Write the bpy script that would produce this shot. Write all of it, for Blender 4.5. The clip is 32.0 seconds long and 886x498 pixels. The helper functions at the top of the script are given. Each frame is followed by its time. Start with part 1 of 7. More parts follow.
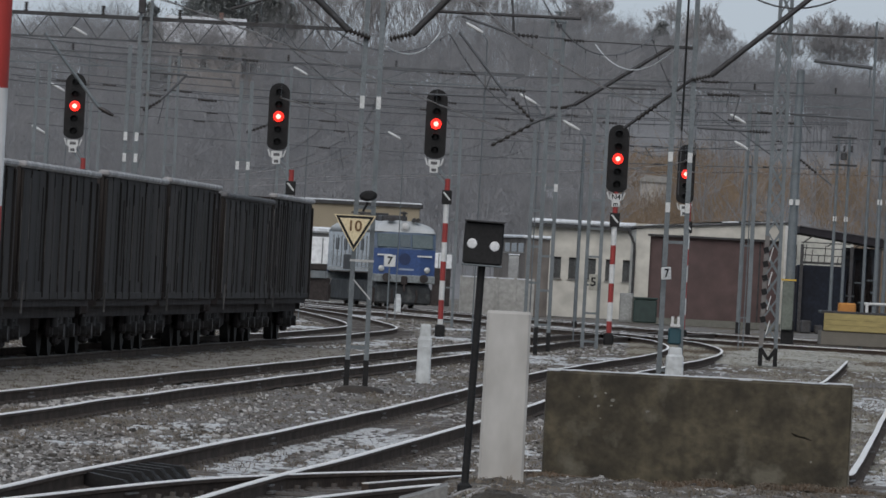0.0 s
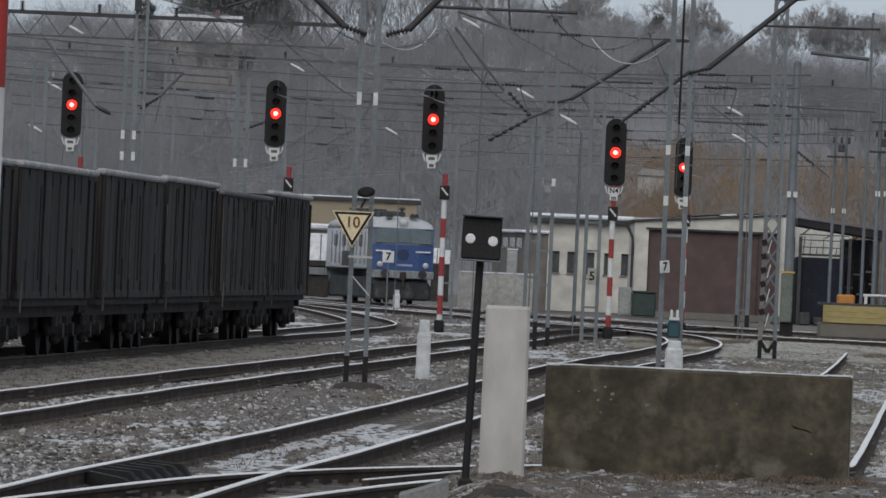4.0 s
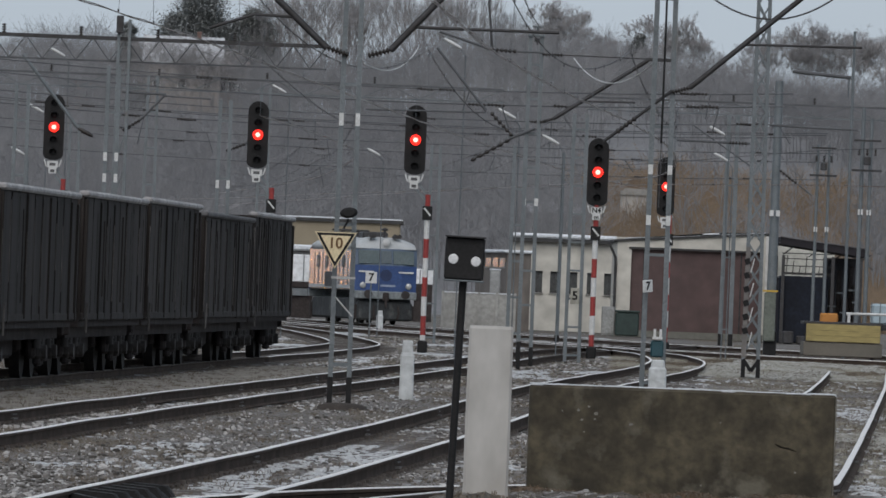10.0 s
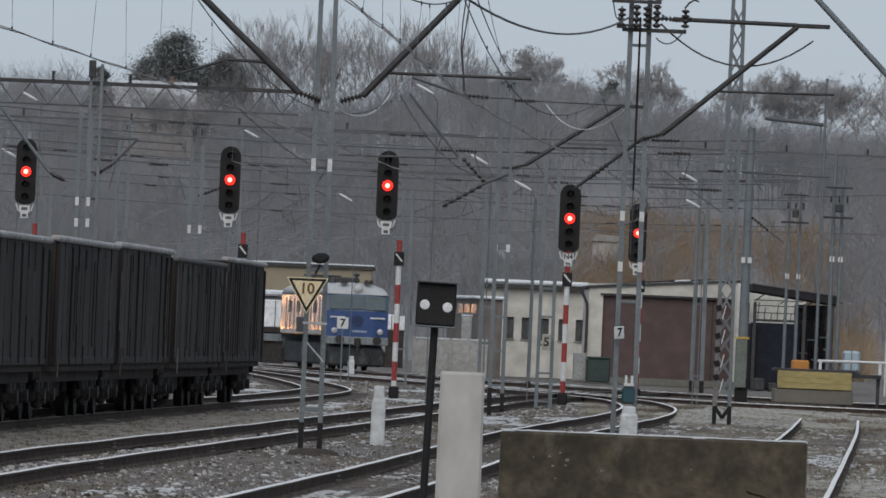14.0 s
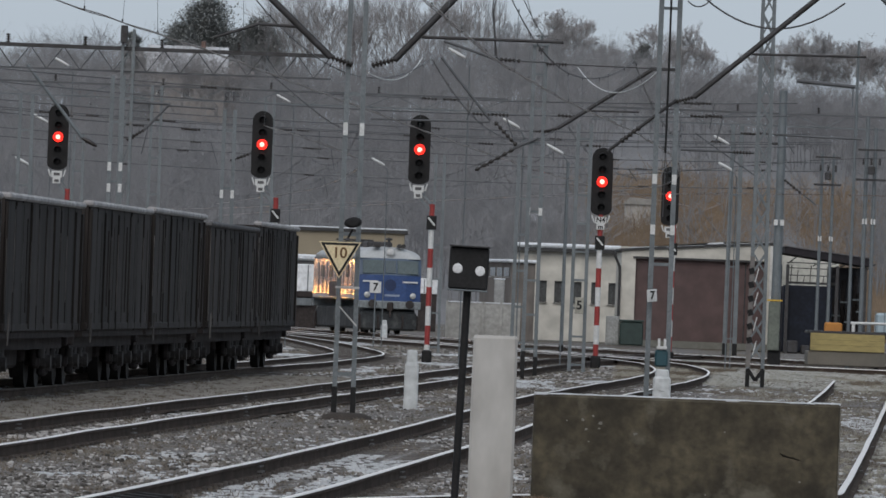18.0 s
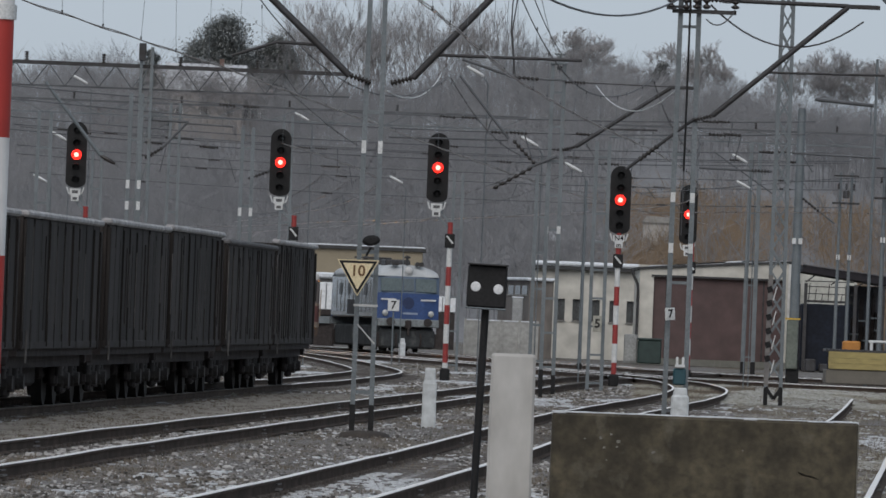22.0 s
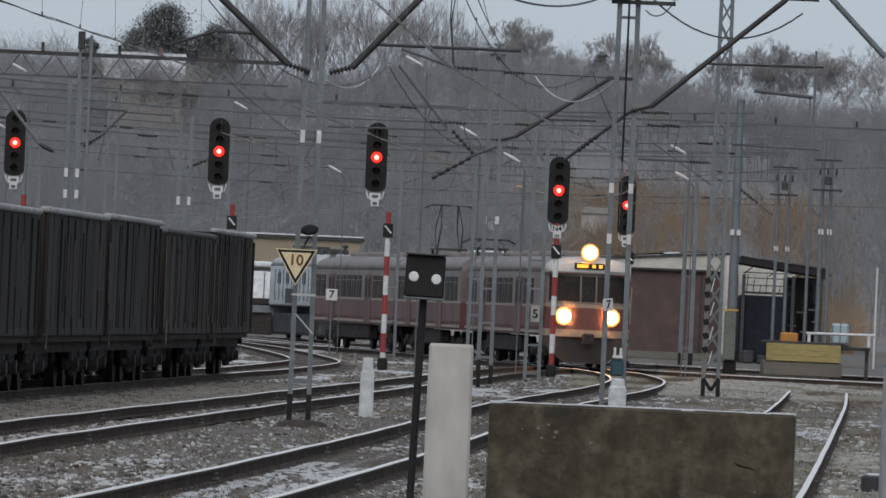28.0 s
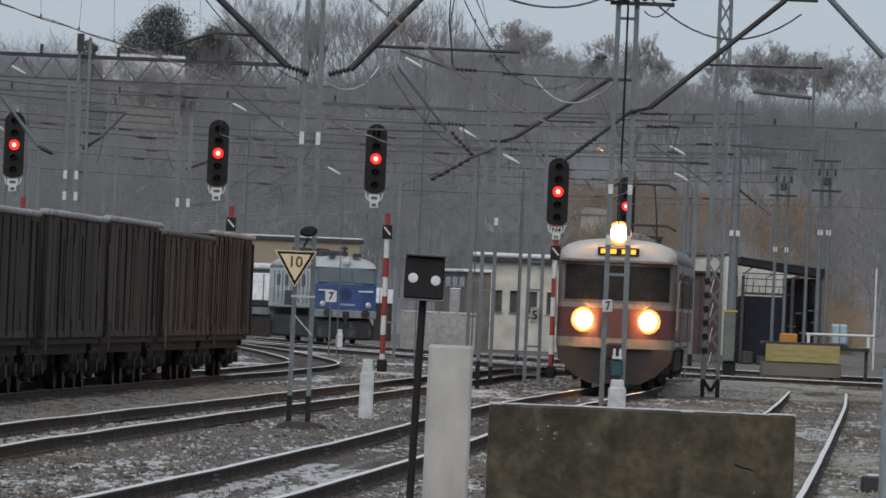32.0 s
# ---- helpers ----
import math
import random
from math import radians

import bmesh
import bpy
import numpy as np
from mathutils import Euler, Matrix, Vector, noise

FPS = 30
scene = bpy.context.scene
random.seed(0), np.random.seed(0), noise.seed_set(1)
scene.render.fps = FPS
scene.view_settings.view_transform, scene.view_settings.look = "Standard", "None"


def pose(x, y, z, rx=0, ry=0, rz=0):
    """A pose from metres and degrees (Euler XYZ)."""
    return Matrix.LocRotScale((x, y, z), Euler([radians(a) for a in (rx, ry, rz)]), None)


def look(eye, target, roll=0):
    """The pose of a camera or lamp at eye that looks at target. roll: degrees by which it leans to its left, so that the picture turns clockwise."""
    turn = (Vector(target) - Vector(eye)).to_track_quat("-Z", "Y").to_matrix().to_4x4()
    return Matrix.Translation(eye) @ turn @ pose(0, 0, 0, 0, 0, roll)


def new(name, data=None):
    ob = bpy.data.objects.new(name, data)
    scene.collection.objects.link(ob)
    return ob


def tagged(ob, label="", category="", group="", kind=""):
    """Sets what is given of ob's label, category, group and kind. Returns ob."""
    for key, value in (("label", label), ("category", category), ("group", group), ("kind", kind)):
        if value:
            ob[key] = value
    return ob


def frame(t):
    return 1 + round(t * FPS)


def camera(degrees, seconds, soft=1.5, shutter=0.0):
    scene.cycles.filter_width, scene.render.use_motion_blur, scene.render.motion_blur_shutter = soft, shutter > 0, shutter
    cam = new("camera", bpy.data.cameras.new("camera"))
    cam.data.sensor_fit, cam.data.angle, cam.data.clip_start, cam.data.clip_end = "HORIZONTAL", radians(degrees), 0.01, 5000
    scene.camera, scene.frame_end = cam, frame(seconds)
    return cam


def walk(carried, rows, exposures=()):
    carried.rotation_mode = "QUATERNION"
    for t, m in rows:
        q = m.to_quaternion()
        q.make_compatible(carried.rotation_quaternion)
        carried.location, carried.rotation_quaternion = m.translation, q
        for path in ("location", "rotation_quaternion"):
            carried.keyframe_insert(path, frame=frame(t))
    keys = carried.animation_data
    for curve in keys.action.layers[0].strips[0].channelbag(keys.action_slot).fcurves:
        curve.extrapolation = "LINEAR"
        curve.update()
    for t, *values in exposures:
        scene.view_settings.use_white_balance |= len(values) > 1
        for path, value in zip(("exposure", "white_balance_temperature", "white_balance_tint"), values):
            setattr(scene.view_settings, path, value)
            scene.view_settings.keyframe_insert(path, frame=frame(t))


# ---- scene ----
cam = camera(5.983, 32.0, soft=1.6)
EYE = 1.8
# seconds, yaw, pitch, roll of the hand-held long lens; the eye stands still on the platform
TURNS = [
    (0.0, 0.1462, 0.1516, 3.039),
    (0.5, 0.1276, 0.1647, 2.834),
    (1.0, 0.0943, 0.1501, 2.739),
    (1.5, 0.1002, 0.1121, 2.610),
    (2.0, 0.1094, 0.0965, 2.591),
    (2.5, 0.1118, 0.1004, 2.623),
    (3.0, 0.1627, 0.0997, 2.483),
    (3.5, 0.1548, 0.1216, 2.487),
    (5.5, 0.0705, 0.0761, 2.584),
    (6.0, 0.0817, 0.0428, 2.511),
    (6.5, 0.0850, 0.0542, 2.530),
    (7.0, 0.0901, 0.0866, 2.461),
    (7.5, 0.0845, 0.0938, 2.388),
    (8.0, 0.0635, 0.1278, 2.418),
    (8.5, 0.0252, 0.1466, 2.364),
    (9.0, 0.0000, 0.1528, 2.300),
    (9.5, 0.0034, 0.1823, 2.324),
    (10.0, 0.0237, 0.2639, 2.231),
    (10.5, 0.0185, 0.2984, 2.288),
    (11.0, -0.0056, 0.3027, 2.355),
    (11.5, -0.0727, 0.3078, 2.327),
    (12.0, -0.1337, 0.3172, 2.348),
    (12.5, -0.1800, 0.3338, 2.369),
    (13.0, -0.1824, 0.3729, 2.456),
    (13.5, -0.1725, 0.4096, 2.556),
    (14.0, -0.1549, 0.5808, 2.420),
    (14.5, -0.1526, 0.6109, 2.345),
    (16.5, -0.1686, 0.4624, 2.587),
    (17.0, 0.0097, 0.4040, 2.173),
    (17.5, 0.0525, 0.3688, 2.097),
    (18.0, 0.0548, 0.3277, 2.191),
    (18.5, 0.0910, 0.3187, 2.141),
    (19.0, 0.1524, 0.4203, 2.075),
    (19.5, 0.1676, 0.5073, 2.112),
    (20.0, 0.1811, 0.5469, 2.122),
    (20.5, 0.1851, 0.5366, 2.209),
    (21.0, 0.1962, 0.4761, 2.212),
    (21.5, 0.1960, 0.4257, 2.146),
    (22.0, 0.1824, 0.4452, 2.259),
    (22.5, 0.1933, 0.5998, 2.353),
    (23.0, 0.2303, 0.7029, 2.212),
    (23.5, 0.2340, 0.7112, 2.308),
    (24.0, 0.1748, 0.7036, 2.428),
    (24.5, 0.1742, 0.6491, 2.366),
    (25.0, 0.1566, 0.5580, 2.450),
    (25.5, 0.1194, 0.4747, 2.309),
    (27.5, -0.0862, 0.3890, 2.516),
    (28.0, -0.2374, 0.3938, 2.513),
    (28.5, -0.2774, 0.4085, 2.500),
    (29.0, -0.2524, 0.4155, 2.460),
    (29.5, -0.1582, 0.4515, 2.314),
    (30.0, -0.1486, 0.5030, 2.359),
    (30.5, -0.1785, 0.5104, 2.299),
    (31.0, -0.2147, 0.5039, 2.476),
    (31.5, -0.2374, 0.4706, 2.362),
    (32.0, -0.2419, 0.4036, 2.406),
]
walk(cam, [(t, pose(0, 0, EYE, 0, 0, yaw) @ pose(0, 0, 0, 90 + pitch, 0, 0) @ pose(0, 0, 0, 0, 0, roll)) for t, yaw, pitch, roll in TURNS])

# ---- light: an even overcast winter sky at dusk ----
world = bpy.data.worlds.new("overcast")
scene.world = world
world.use_nodes = True
wn = world.node_tree.nodes
sky = wn.new("ShaderNodeTexSky")
sky.sky_type, sky.sun_disc, sky.sun_elevation, sky.sun_rotation = "NISHITA", False, radians(42), radians(190)
sky.dust_density, sky.air_density, sky.ozone_density = 1.0, 1.0, 1.0
grey = wn.new("ShaderNodeHueSaturation")
grey.inputs["Saturation"].default_value = 0.5
deck, both = wn.new("ShaderNodeBackground"), wn.new("ShaderNodeAddShader")
wl = world.node_tree.links
wl.new(sky.outputs[0], grey.inputs["Color"])
wl.new(grey.outputs[0], wn["Background"].inputs[0])
wn["Background"].inputs[1].default_value = 0.02
# the closed cloud deck
deck.inputs[0].default_value, deck.inputs[1].default_value = (0.333, 0.395, 0.475, 1), 1.0
wl.new(wn["Background"].outputs[0], both.inputs[0])
wl.new(deck.outputs[0], both.inputs[1])
wl.new(both.outputs[0], wn["World Output"].inputs[0])
sun = new("sun", bpy.data.lights.new("sun", "SUN"))
sun.data.energy, sun.data.angle, sun.data.color = 1.6, radians(60), (1.0, 0.93, 0.87)
sun.matrix_world = look((0, 0, 60), (14, 66, 0))
scene.view_settings.exposure = 0.0


# ---- mesh tools ----
class Geo:
    """Gathers simple solids into one mesh."""

    def __init__(self):
        self.v, self.f, self.smooth = [], [], []

    def add(self, verts, faces, smooth=False):
        n = len(self.v)
        self.v.extend(verts)
        self.f.extend([tuple(i + n for i in f) for f in faces])
        self.smooth.extend([smooth] * len(faces))
        return self

    def box(self, cx, cy, cz, sx, sy, sz, m=None, bevel=0.0):
        """A box about its centre, with chamfered upright and top edges where bevel is given."""
        hx, hy, hz, b = sx / 2, sy / 2, sz / 2, bevel
        if b <= 0:
            vs = [(cx + i * hx, cy + j * hy, cz + k * hz) for k in (-1, 1) for i, j in ((-1, -1), (1, -1), (1, 1), (-1, 1))]
            fs = [(3, 2, 1, 0), (4, 5, 6, 7), (0, 1, 5, 4), (1, 2, 6, 5), (2, 3, 7, 6), (3, 0, 4, 7)]
        else:
            def ring(x, y, z, c):
                return [(cx + p, cy + q, cz + z) for p, q in ((-x + c, -y), (x - c, -y), (x, -y + c), (x, y - c), (x - c, y), (-x + c, y), (-x, y - c), (-x, -y + c))]
            vs = ring(hx - b, hy - b, -hz, b * .5) + ring(hx, hy, -hz + b, b) + ring(hx, hy, hz - b, b) + ring(hx - b, hy - b, hz, b * .5)
            fs = [tuple(range(7, -1, -1)), tuple(range(24, 32))]
            fs += [(r * 8 + i, r * 8 + (i + 1) % 8, r * 8 + 8 + (i + 1) % 8, r * 8 + 8 + i) for r in range(3) for i in range(8)]
        if m is not None:
            vs = [tuple(m @ Vector(p)) for p in vs]
        return self.add(vs, fs)

    def beam(self, a, b, w, h=None, up=(0, 0, 1)):
        """A square bar from a to b."""
        a, b = Vector(a), Vector(b)
        d = (b - a).normalized()
        u = Vector(up)
        if abs(d.dot(u)) > 0.95:
            u = Vector((0, 1, 0))
        s = d.cross(u).normalized() * (w / 2)
        t = s.cross(d).normalized() * ((h or w) / 2)
        vs = [tuple(p + i * s + j * t) for p in (a, b) for i, j in ((-1, -1), (1, -1), (1, 1), (-1, 1))]
        return self.add(vs, [(0, 1, 2, 3), (7, 6, 5, 4), (0, 4, 5, 1), (1, 5, 6, 2), (2, 6, 7, 3), (3, 7, 4, 0)])

    def tube(self, pts, r, n=8, caps=True):
        """A round bar along points; r is one radius or one for each point."""
        pts = [Vector(p) for p in pts]
        rs = r if isinstance(r, (list, tuple)) else [r] * len(pts)
        vs, fs = [], []
        for i, p in enumerate(pts):
            d = (pts[min(i + 1, len(pts) - 1)] - pts[max(i - 1, 0)]).normalized()
            u = Vector((0, 0, 1)) if abs(d.z) < 0.9 else Vector((0, 1, 0))
            s = d.cross(u).normalized()
            t = s.cross(d)
            vs += [tuple(p + rs[i] * (math.cos(2 * math.pi * k / n) * s + math.sin(2 * math.pi * k / n) * t)) for k in range(n)]
        for i in range(len(pts) - 1):
            fs += [(i * n + k, i * n + (k + 1) % n, (i + 1) * n + (k + 1) % n, (i + 1) * n + k) for k in range(n)]
        self.add(vs, fs, n > 5)
        if caps:
            self.add([vs[k] for k in range(n)], [tuple(range(n - 1, -1, -1))])
            self.add(vs[-n:], [tuple(range(n))])
        return self

    def prism(self, outline, axis, a, b, m=None):
        """An outline (pairs) pushed from a to b along axis 0, 1 or 2."""
        n = len(outline)
        def put(p, q, c):
            return ((c, p, q), (p, c, q), (p, q, c))[axis]
        vs = [put(p, q, a) for p, q in outline] + [put(p, q, b) for p, q in outline]
        if m is not None:
            vs = [tuple(m @ Vector(p)) for p in vs]
        fs = [tuple(range(n - 1, -1, -1)), tuple(range(n, 2 * n))] + [(i, (i + 1) % n, n + (i + 1) % n, n + i) for i in range(n)]
        return self.add(vs, fs)

    def loft(self, rings, smooth=True, closed=True):
        """Skins rings of equal length."""
        n = len(rings[0])
        vs = [tuple(p) for r in rings for p in r]
        fs = [(i * n + k, i * n + (k + 1) % n, (i + 1) * n + (k + 1) % n, (i + 1) * n + k) for i in range(len(rings) - 1) for k in range(n if closed else n - 1)]
        self.add(vs, fs, smooth)
        if closed:
            self.add([tuple(p) for p in rings[0]], [tuple(range(n - 1, -1, -1))])
            self.add([tuple(p) for p in rings[-1]], [tuple(range(n))])
        return self

    def dome(self, c, axis, r, depth, n=14, rings=4):
        """A shallow round lens standing out along axis."""
        c, d = Vector(c), Vector(axis).normalized()
        u = Vector((0, 0, 1)) if abs(d.z) < 0.9 else Vector((0, 1, 0))
        s = d.cross(u).normalized()
        t = s.cross(d)
        vs, fs = [], []
        for i in range(rings):
            a = i / rings * math.pi / 2
            vs += [tuple(c + d * depth * math.sin(a) + r * math.cos(a) * (math.cos(2 * math.pi * k / n) * s + math.sin(2 * math.pi * k / n) * t)) for k in range(n)]
        vs.append(tuple(c + d * depth))
        for i in range(rings - 1):
            fs += [(i * n + k, i * n + (k + 1) % n, (i + 1) * n + (k + 1) % n, (i + 1) * n + k) for k in range(n)]
        fs += [((rings - 1) * n + k, (rings - 1) * n + (k + 1) % n, rings * n) for k in range(n)]
        fs.append(tuple(range(n - 1, -1, -1)))
        return self.add(vs, fs, True)

    def mesh(self, name, material):
        me = bpy.data.meshes.new(name)
        me.from_pydata([tuple(p) for p in self.v], [], self.f)
        me.polygons.foreach_set("use_smooth", self.smooth)
        bm = bmesh.new()
        bm.from_mesh(me)
        if len(bm.faces) < 60000:
            bmesh.ops.recalc_face_normals(bm, faces=bm.faces)
        bm.to_mesh(me)
        bm.free()
        me.materials.append(material)
        me.update()
        return me


def part(name, geo, material, parent=None, label=""):
    """One mesh object, under a thing or part where a parent is given."""
    ob = new(name, geo.mesh(name, material))
    ob.parent = parent
    if label:
        tagged(ob, label)
    return ob


def piece(name, mesh, m, parent=None):
    ob = new(name, mesh)
    ob.parent = parent
    ob.matrix_basis = m
    return ob


def thing(name, label, category, m=None, group="", kind=""):
    """The Empty at a thing's base that holds its parts."""
    ob = new(name)
    ob.empty_display_size = 0.2
    if m is not None:
        ob.matrix_basis = m
    return tagged(ob, label, category, group, kind)


def text(name, words, size, m, material, parent):
    """Lettering as a thin mesh, upright in the xz plane before m."""
    cu = bpy.data.curves.new(name, "FONT")
    cu.body, cu.size, cu.align_x, cu.align_y, cu.extrude = words, size, "CENTER", "CENTER", 0.004
    cu.offset = size * 0.022
    tmp = bpy.data.objects.new(name, cu)
    me = bpy.data.meshes.new_from_object(tmp)
    bpy.data.objects.remove(tmp)
    bpy.data.curves.remove(cu)
    me.transform(Matrix.Rotation(radians(90), 4, "X"))
    me.materials.clear()
    me.materials.append(material)
    ob = new(name, me)
    ob.parent, ob.matrix_basis = parent, m
    return ob


# ---- materials ----
def mat(name, a, b=None, rough=0.7, metal=0.0, scale=3.0, fine=40.0, bump=0.15, stain=None, stain_at=0.6, stain_scale=1.2, stretch=(1, 1, 1), vary=0.0, emit=None, power=0.0, spec=0.5):
    """A surface of colour a broken up towards b, with fine grain, an optional third colour in patches, and relief."""
    m = bpy.data.materials.new(name)
    m.use_nodes = True
    N, L = m.node_tree.nodes, m.node_tree.links
    bs = N["Principled BSDF"]
    bs.inputs["Roughness"].default_value, bs.inputs["Metallic"].default_value = rough, metal
    bs.inputs["Specular IOR Level"].default_value = spec
    b = b or tuple(c * 0.7 for c in a)
    tc, mp = N.new("ShaderNodeTexCoord"), N.new("ShaderNodeMapping")
    mp.inputs["Scale"].default_value = stretch
    L.new(tc.outputs["Object"], mp.inputs[0])
    def noise_at(sc, detail=5):
        t = N.new("ShaderNodeTexNoise")
        t.inputs["Scale"].default_value, t.inputs["Detail"].default_value = sc, detail
        L.new(mp.outputs[0], t.inputs["Vector"])
        return t.outputs["Fac"]
    def mix(fac, x, y):
        t = N.new("ShaderNodeMix")
        t.data_type = "RGBA"
        L.new(fac, t.inputs["Factor"])
        for sock, val in ((t.inputs[6], x), (t.inputs[7], y)):
            if isinstance(val, tuple):
                sock.default_value = (*val, 1)
            else:
                L.new(val, sock)
        return t.outputs[2]
    def ramp(fac, lo, hi):
        t = N.new("ShaderNodeMapRange")
        t.inputs["From Min"].default_value, t.inputs["From Max"].default_value = lo, hi
        L.new(fac, t.inputs["Value"])
        return t.outputs[0]
    big, small = noise_at(scale), noise_at(fine, 3)
    col = mix(ramp(big, 0.35, 0.65), a, b)
    col = mix(ramp(small, 0.3, 0.9), col, tuple(c * 0.6 for c in b))
    if stain:
        col = mix(ramp(noise_at(stain_scale, 8), stain_at, stain_at + 0.1), col, stain)
    if vary:
        oi = N.new("ShaderNodeObjectInfo")
        hs = N.new("ShaderNodeHueSaturation")
        L.new(ramp(oi.outputs["Random"], -1.0, 1.0), hs.inputs["Fac"])
        mr = N.new("ShaderNodeMapRange")
        mr.inputs["To Min"].default_value, mr.inputs["To Max"].default_value = 1 - vary, 1 + vary
        L.new(oi.outputs["Random"], mr.inputs["Value"])
        L.new(mr.outputs[0], hs.inputs["Value"])
        L.new(col, hs.inputs["Color"])
        col = hs.outputs[0]
    L.new(col, bs.inputs["Base Color"])
    mr = N.new("ShaderNodeMapRange")
    mr.inputs["To Min"].default_value, mr.inputs["To Max"].default_value = max(rough - 0.12, 0.03), min(rough + 0.12, 1)
    L.new(big, mr.inputs["Value"])
    L.new(mr.outputs[0], bs.inputs["Roughness"])
    if bump:
        bp = N.new("ShaderNodeBump")
        bp.inputs["Strength"].default_value, bp.inputs["Distance"].default_value = bump, 0.02
        L.new(small, bp.inputs["Height"])
        L.new(bp.outputs[0], bs.inputs["Normal"])
    if emit:
        bs.inputs["Emission Color"].default_value = (*emit, 1)
        bs.inputs["Emission Strength"].default_value = power
    return m


GALV = mat("galvanised_steel", (0.20, 0.225, 0.24), (0.15, 0.17, 0.18), rough=0.6, metal=0.3, scale=2.5, fine=30, bump=0.1, stain=(0.13, 0.12, 0.11), stain_at=0.62)
DARK_STEEL = mat("dark_weathered_steel", (0.0633, 0.0633, 0.0690), (0.0403, 0.0379, 0.0368), rough=0.6, metal=0.3, scale=4)
BLACK_PAINT = mat("black_paint", (0.0263, 0.0256, 0.0265), (0.0187, 0.0187, 0.0191), rough=0.6, scale=6, bump=0.08, spec=0.15)
RED_PAINT = mat("red_paint", (0.36, 0.036, 0.031), (0.27, 0.032, 0.03), rough=0.5, scale=5, stain=(0.25, 0.05, 0.04))
WHITE_PAINT = mat("white_paint", (0.72, 0.73, 0.73), (0.6, 0.61, 0.6), rough=0.6, scale=5, stain=(0.42, 0.42, 0.4), stain_at=0.66)
# Near-white, non-metal base: the sky gleam on worn steel is put into the colour.
RAIL_TOP = mat("rail_head_painted_gleam", (0.95, 0.91, 0.87), (0.86, 0.82, 0.78), rough=0.36, metal=0.0, spec=0.6, scale=1.5, fine=12, bump=0.03)
RAIL_SIDE = mat("rusty_rail_web", (0.105, 0.078, 0.062), (0.06, 0.046, 0.038), rough=0.9, spec=0.1, scale=2.0, fine=25)
SLEEPER = mat("weathered_sleeper", (0.15, 0.14, 0.13), (0.09, 0.08, 0.075), rough=0.9, scale=2, fine=25, vary=0.35, stain=(0.5, 0.52, 0.54), stain_at=0.6)
COPPER = mat("contact_wire", (0.24, 0.17, 0.13), (0.19, 0.14, 0.11), rough=0.3, metal=1.0, bump=0.0)
CABLE = mat("grey_cable", (0.085, 0.085, 0.09), (0.06, 0.06, 0.063), rough=0.6, metal=0.1, bump=0.0)


# ---- ground, hill, platform ----
def hill(x, y):
    """Height of the wooded hill behind the yard."""
    def step(a, b, v):
        v = min(max((v - a) / (b - a), 0), 1)
        return v * v * (3 - 2 * v)
    top = 21.5 + 2.0 * math.sin(x * 0.045 + 1.0) + 1.2 * math.sin(x * 0.11)
    return top * step(600, 980, y + 0.25 * x) * step(-115, -58, x) - 30 * step(1050, 1700, y)


def relief(x, y):
    z = -0.185 + 0.03 * noise.noise((x * 0.35, y * 0.12, 0)) + 0.015 * noise.noise((x * 1.7, y * 0.8, 3))
    return z + hill(x, y) + (1.2 * noise.noise((x * 0.05, y * 0.02, 7)) if y > 640 else 0)


def ground_material():
    m = bpy.data.materials.new("yard_gravel_grass_and_old_snow")
    m.use_nodes = True
    N, L = m.node_tree.nodes, m.node_tree.links
    bs = N["Principled BSDF"]
    geo = N.new("ShaderNodeNewGeometry")
    def tex(kind, scale, detail=6, stretch=(1, 1, 1)):
        mp = N.new("ShaderNodeMapping")
        mp.inputs["Scale"].default_value = stretch
        L.new(geo.outputs["Position"], mp.inputs[0])
        t = N.new(kind)
        t.inputs["Scale"].default_value = scale
        if kind == "ShaderNodeTexNoise":
            t.inputs["Detail"].default_value = detail
        L.new(mp.outputs[0], t.inputs["Vector"])
        return t
    def ramp(fac, lo, hi):
        t = N.new("ShaderNodeMapRange")
        t.inputs["From Min"].default_value, t.inputs["From Max"].default_value = lo, hi
        L.new(fac, t.inputs["Value"])
        return t.outputs[0]
    def mix(fac, x, y):
        t = N.new("ShaderNodeMix")
        t.data_type = "RGBA"
        L.new(fac, t.inputs["Factor"])
        for sock, val in ((t.inputs[6], x), (t.inputs[7], y)):
            if isinstance(val, tuple):
                sock.default_value = (*val, 1)
            else:
                L.new(val, sock)
        return t.outputs[2]
    stones = tex("ShaderNodeTexVoronoi", 16.0, stretch=(1, 0.35, 1))
    col = mix(ramp(stones.outputs["Distance"], 0.1, 0.6), (0.22, 0.205, 0.19), (0.08, 0.072, 0.065))
    col = mix(ramp(tex("ShaderNodeTexNoise", 30.0, 3, (1, 0.4, 1)).outputs["Fac"], 0.5, 0.8), col, (0.31, 0.295, 0.28))
    col = mix(ramp(tex("ShaderNodeTexNoise", 0.28, 7, (1, 0.35, 1)).outputs["Fac"], 0.48, 0.58), col, (0.105, 0.085, 0.06))
    snow = tex("ShaderNodeTexNoise", 2.6, 10, (1, 0.2, 1)).outputs["Fac"]
    col = mix(ramp(snow, 0.66, 0.72), col, (0.42, 0.42, 0.43))
    L.new(col, bs.inputs["Base Color"])
    bs.inputs["Roughness"].default_value = 0.9
    bp = N.new("ShaderNodeBump")
    bp.inputs["Strength"].default_value, bp.inputs["Distance"].default_value = 0.7, 0.05
    L.new(stones.outputs["Distance"], bp.inputs["Height"])
    L.new(bp.outputs[0], bs.inputs["Normal"])
    return m


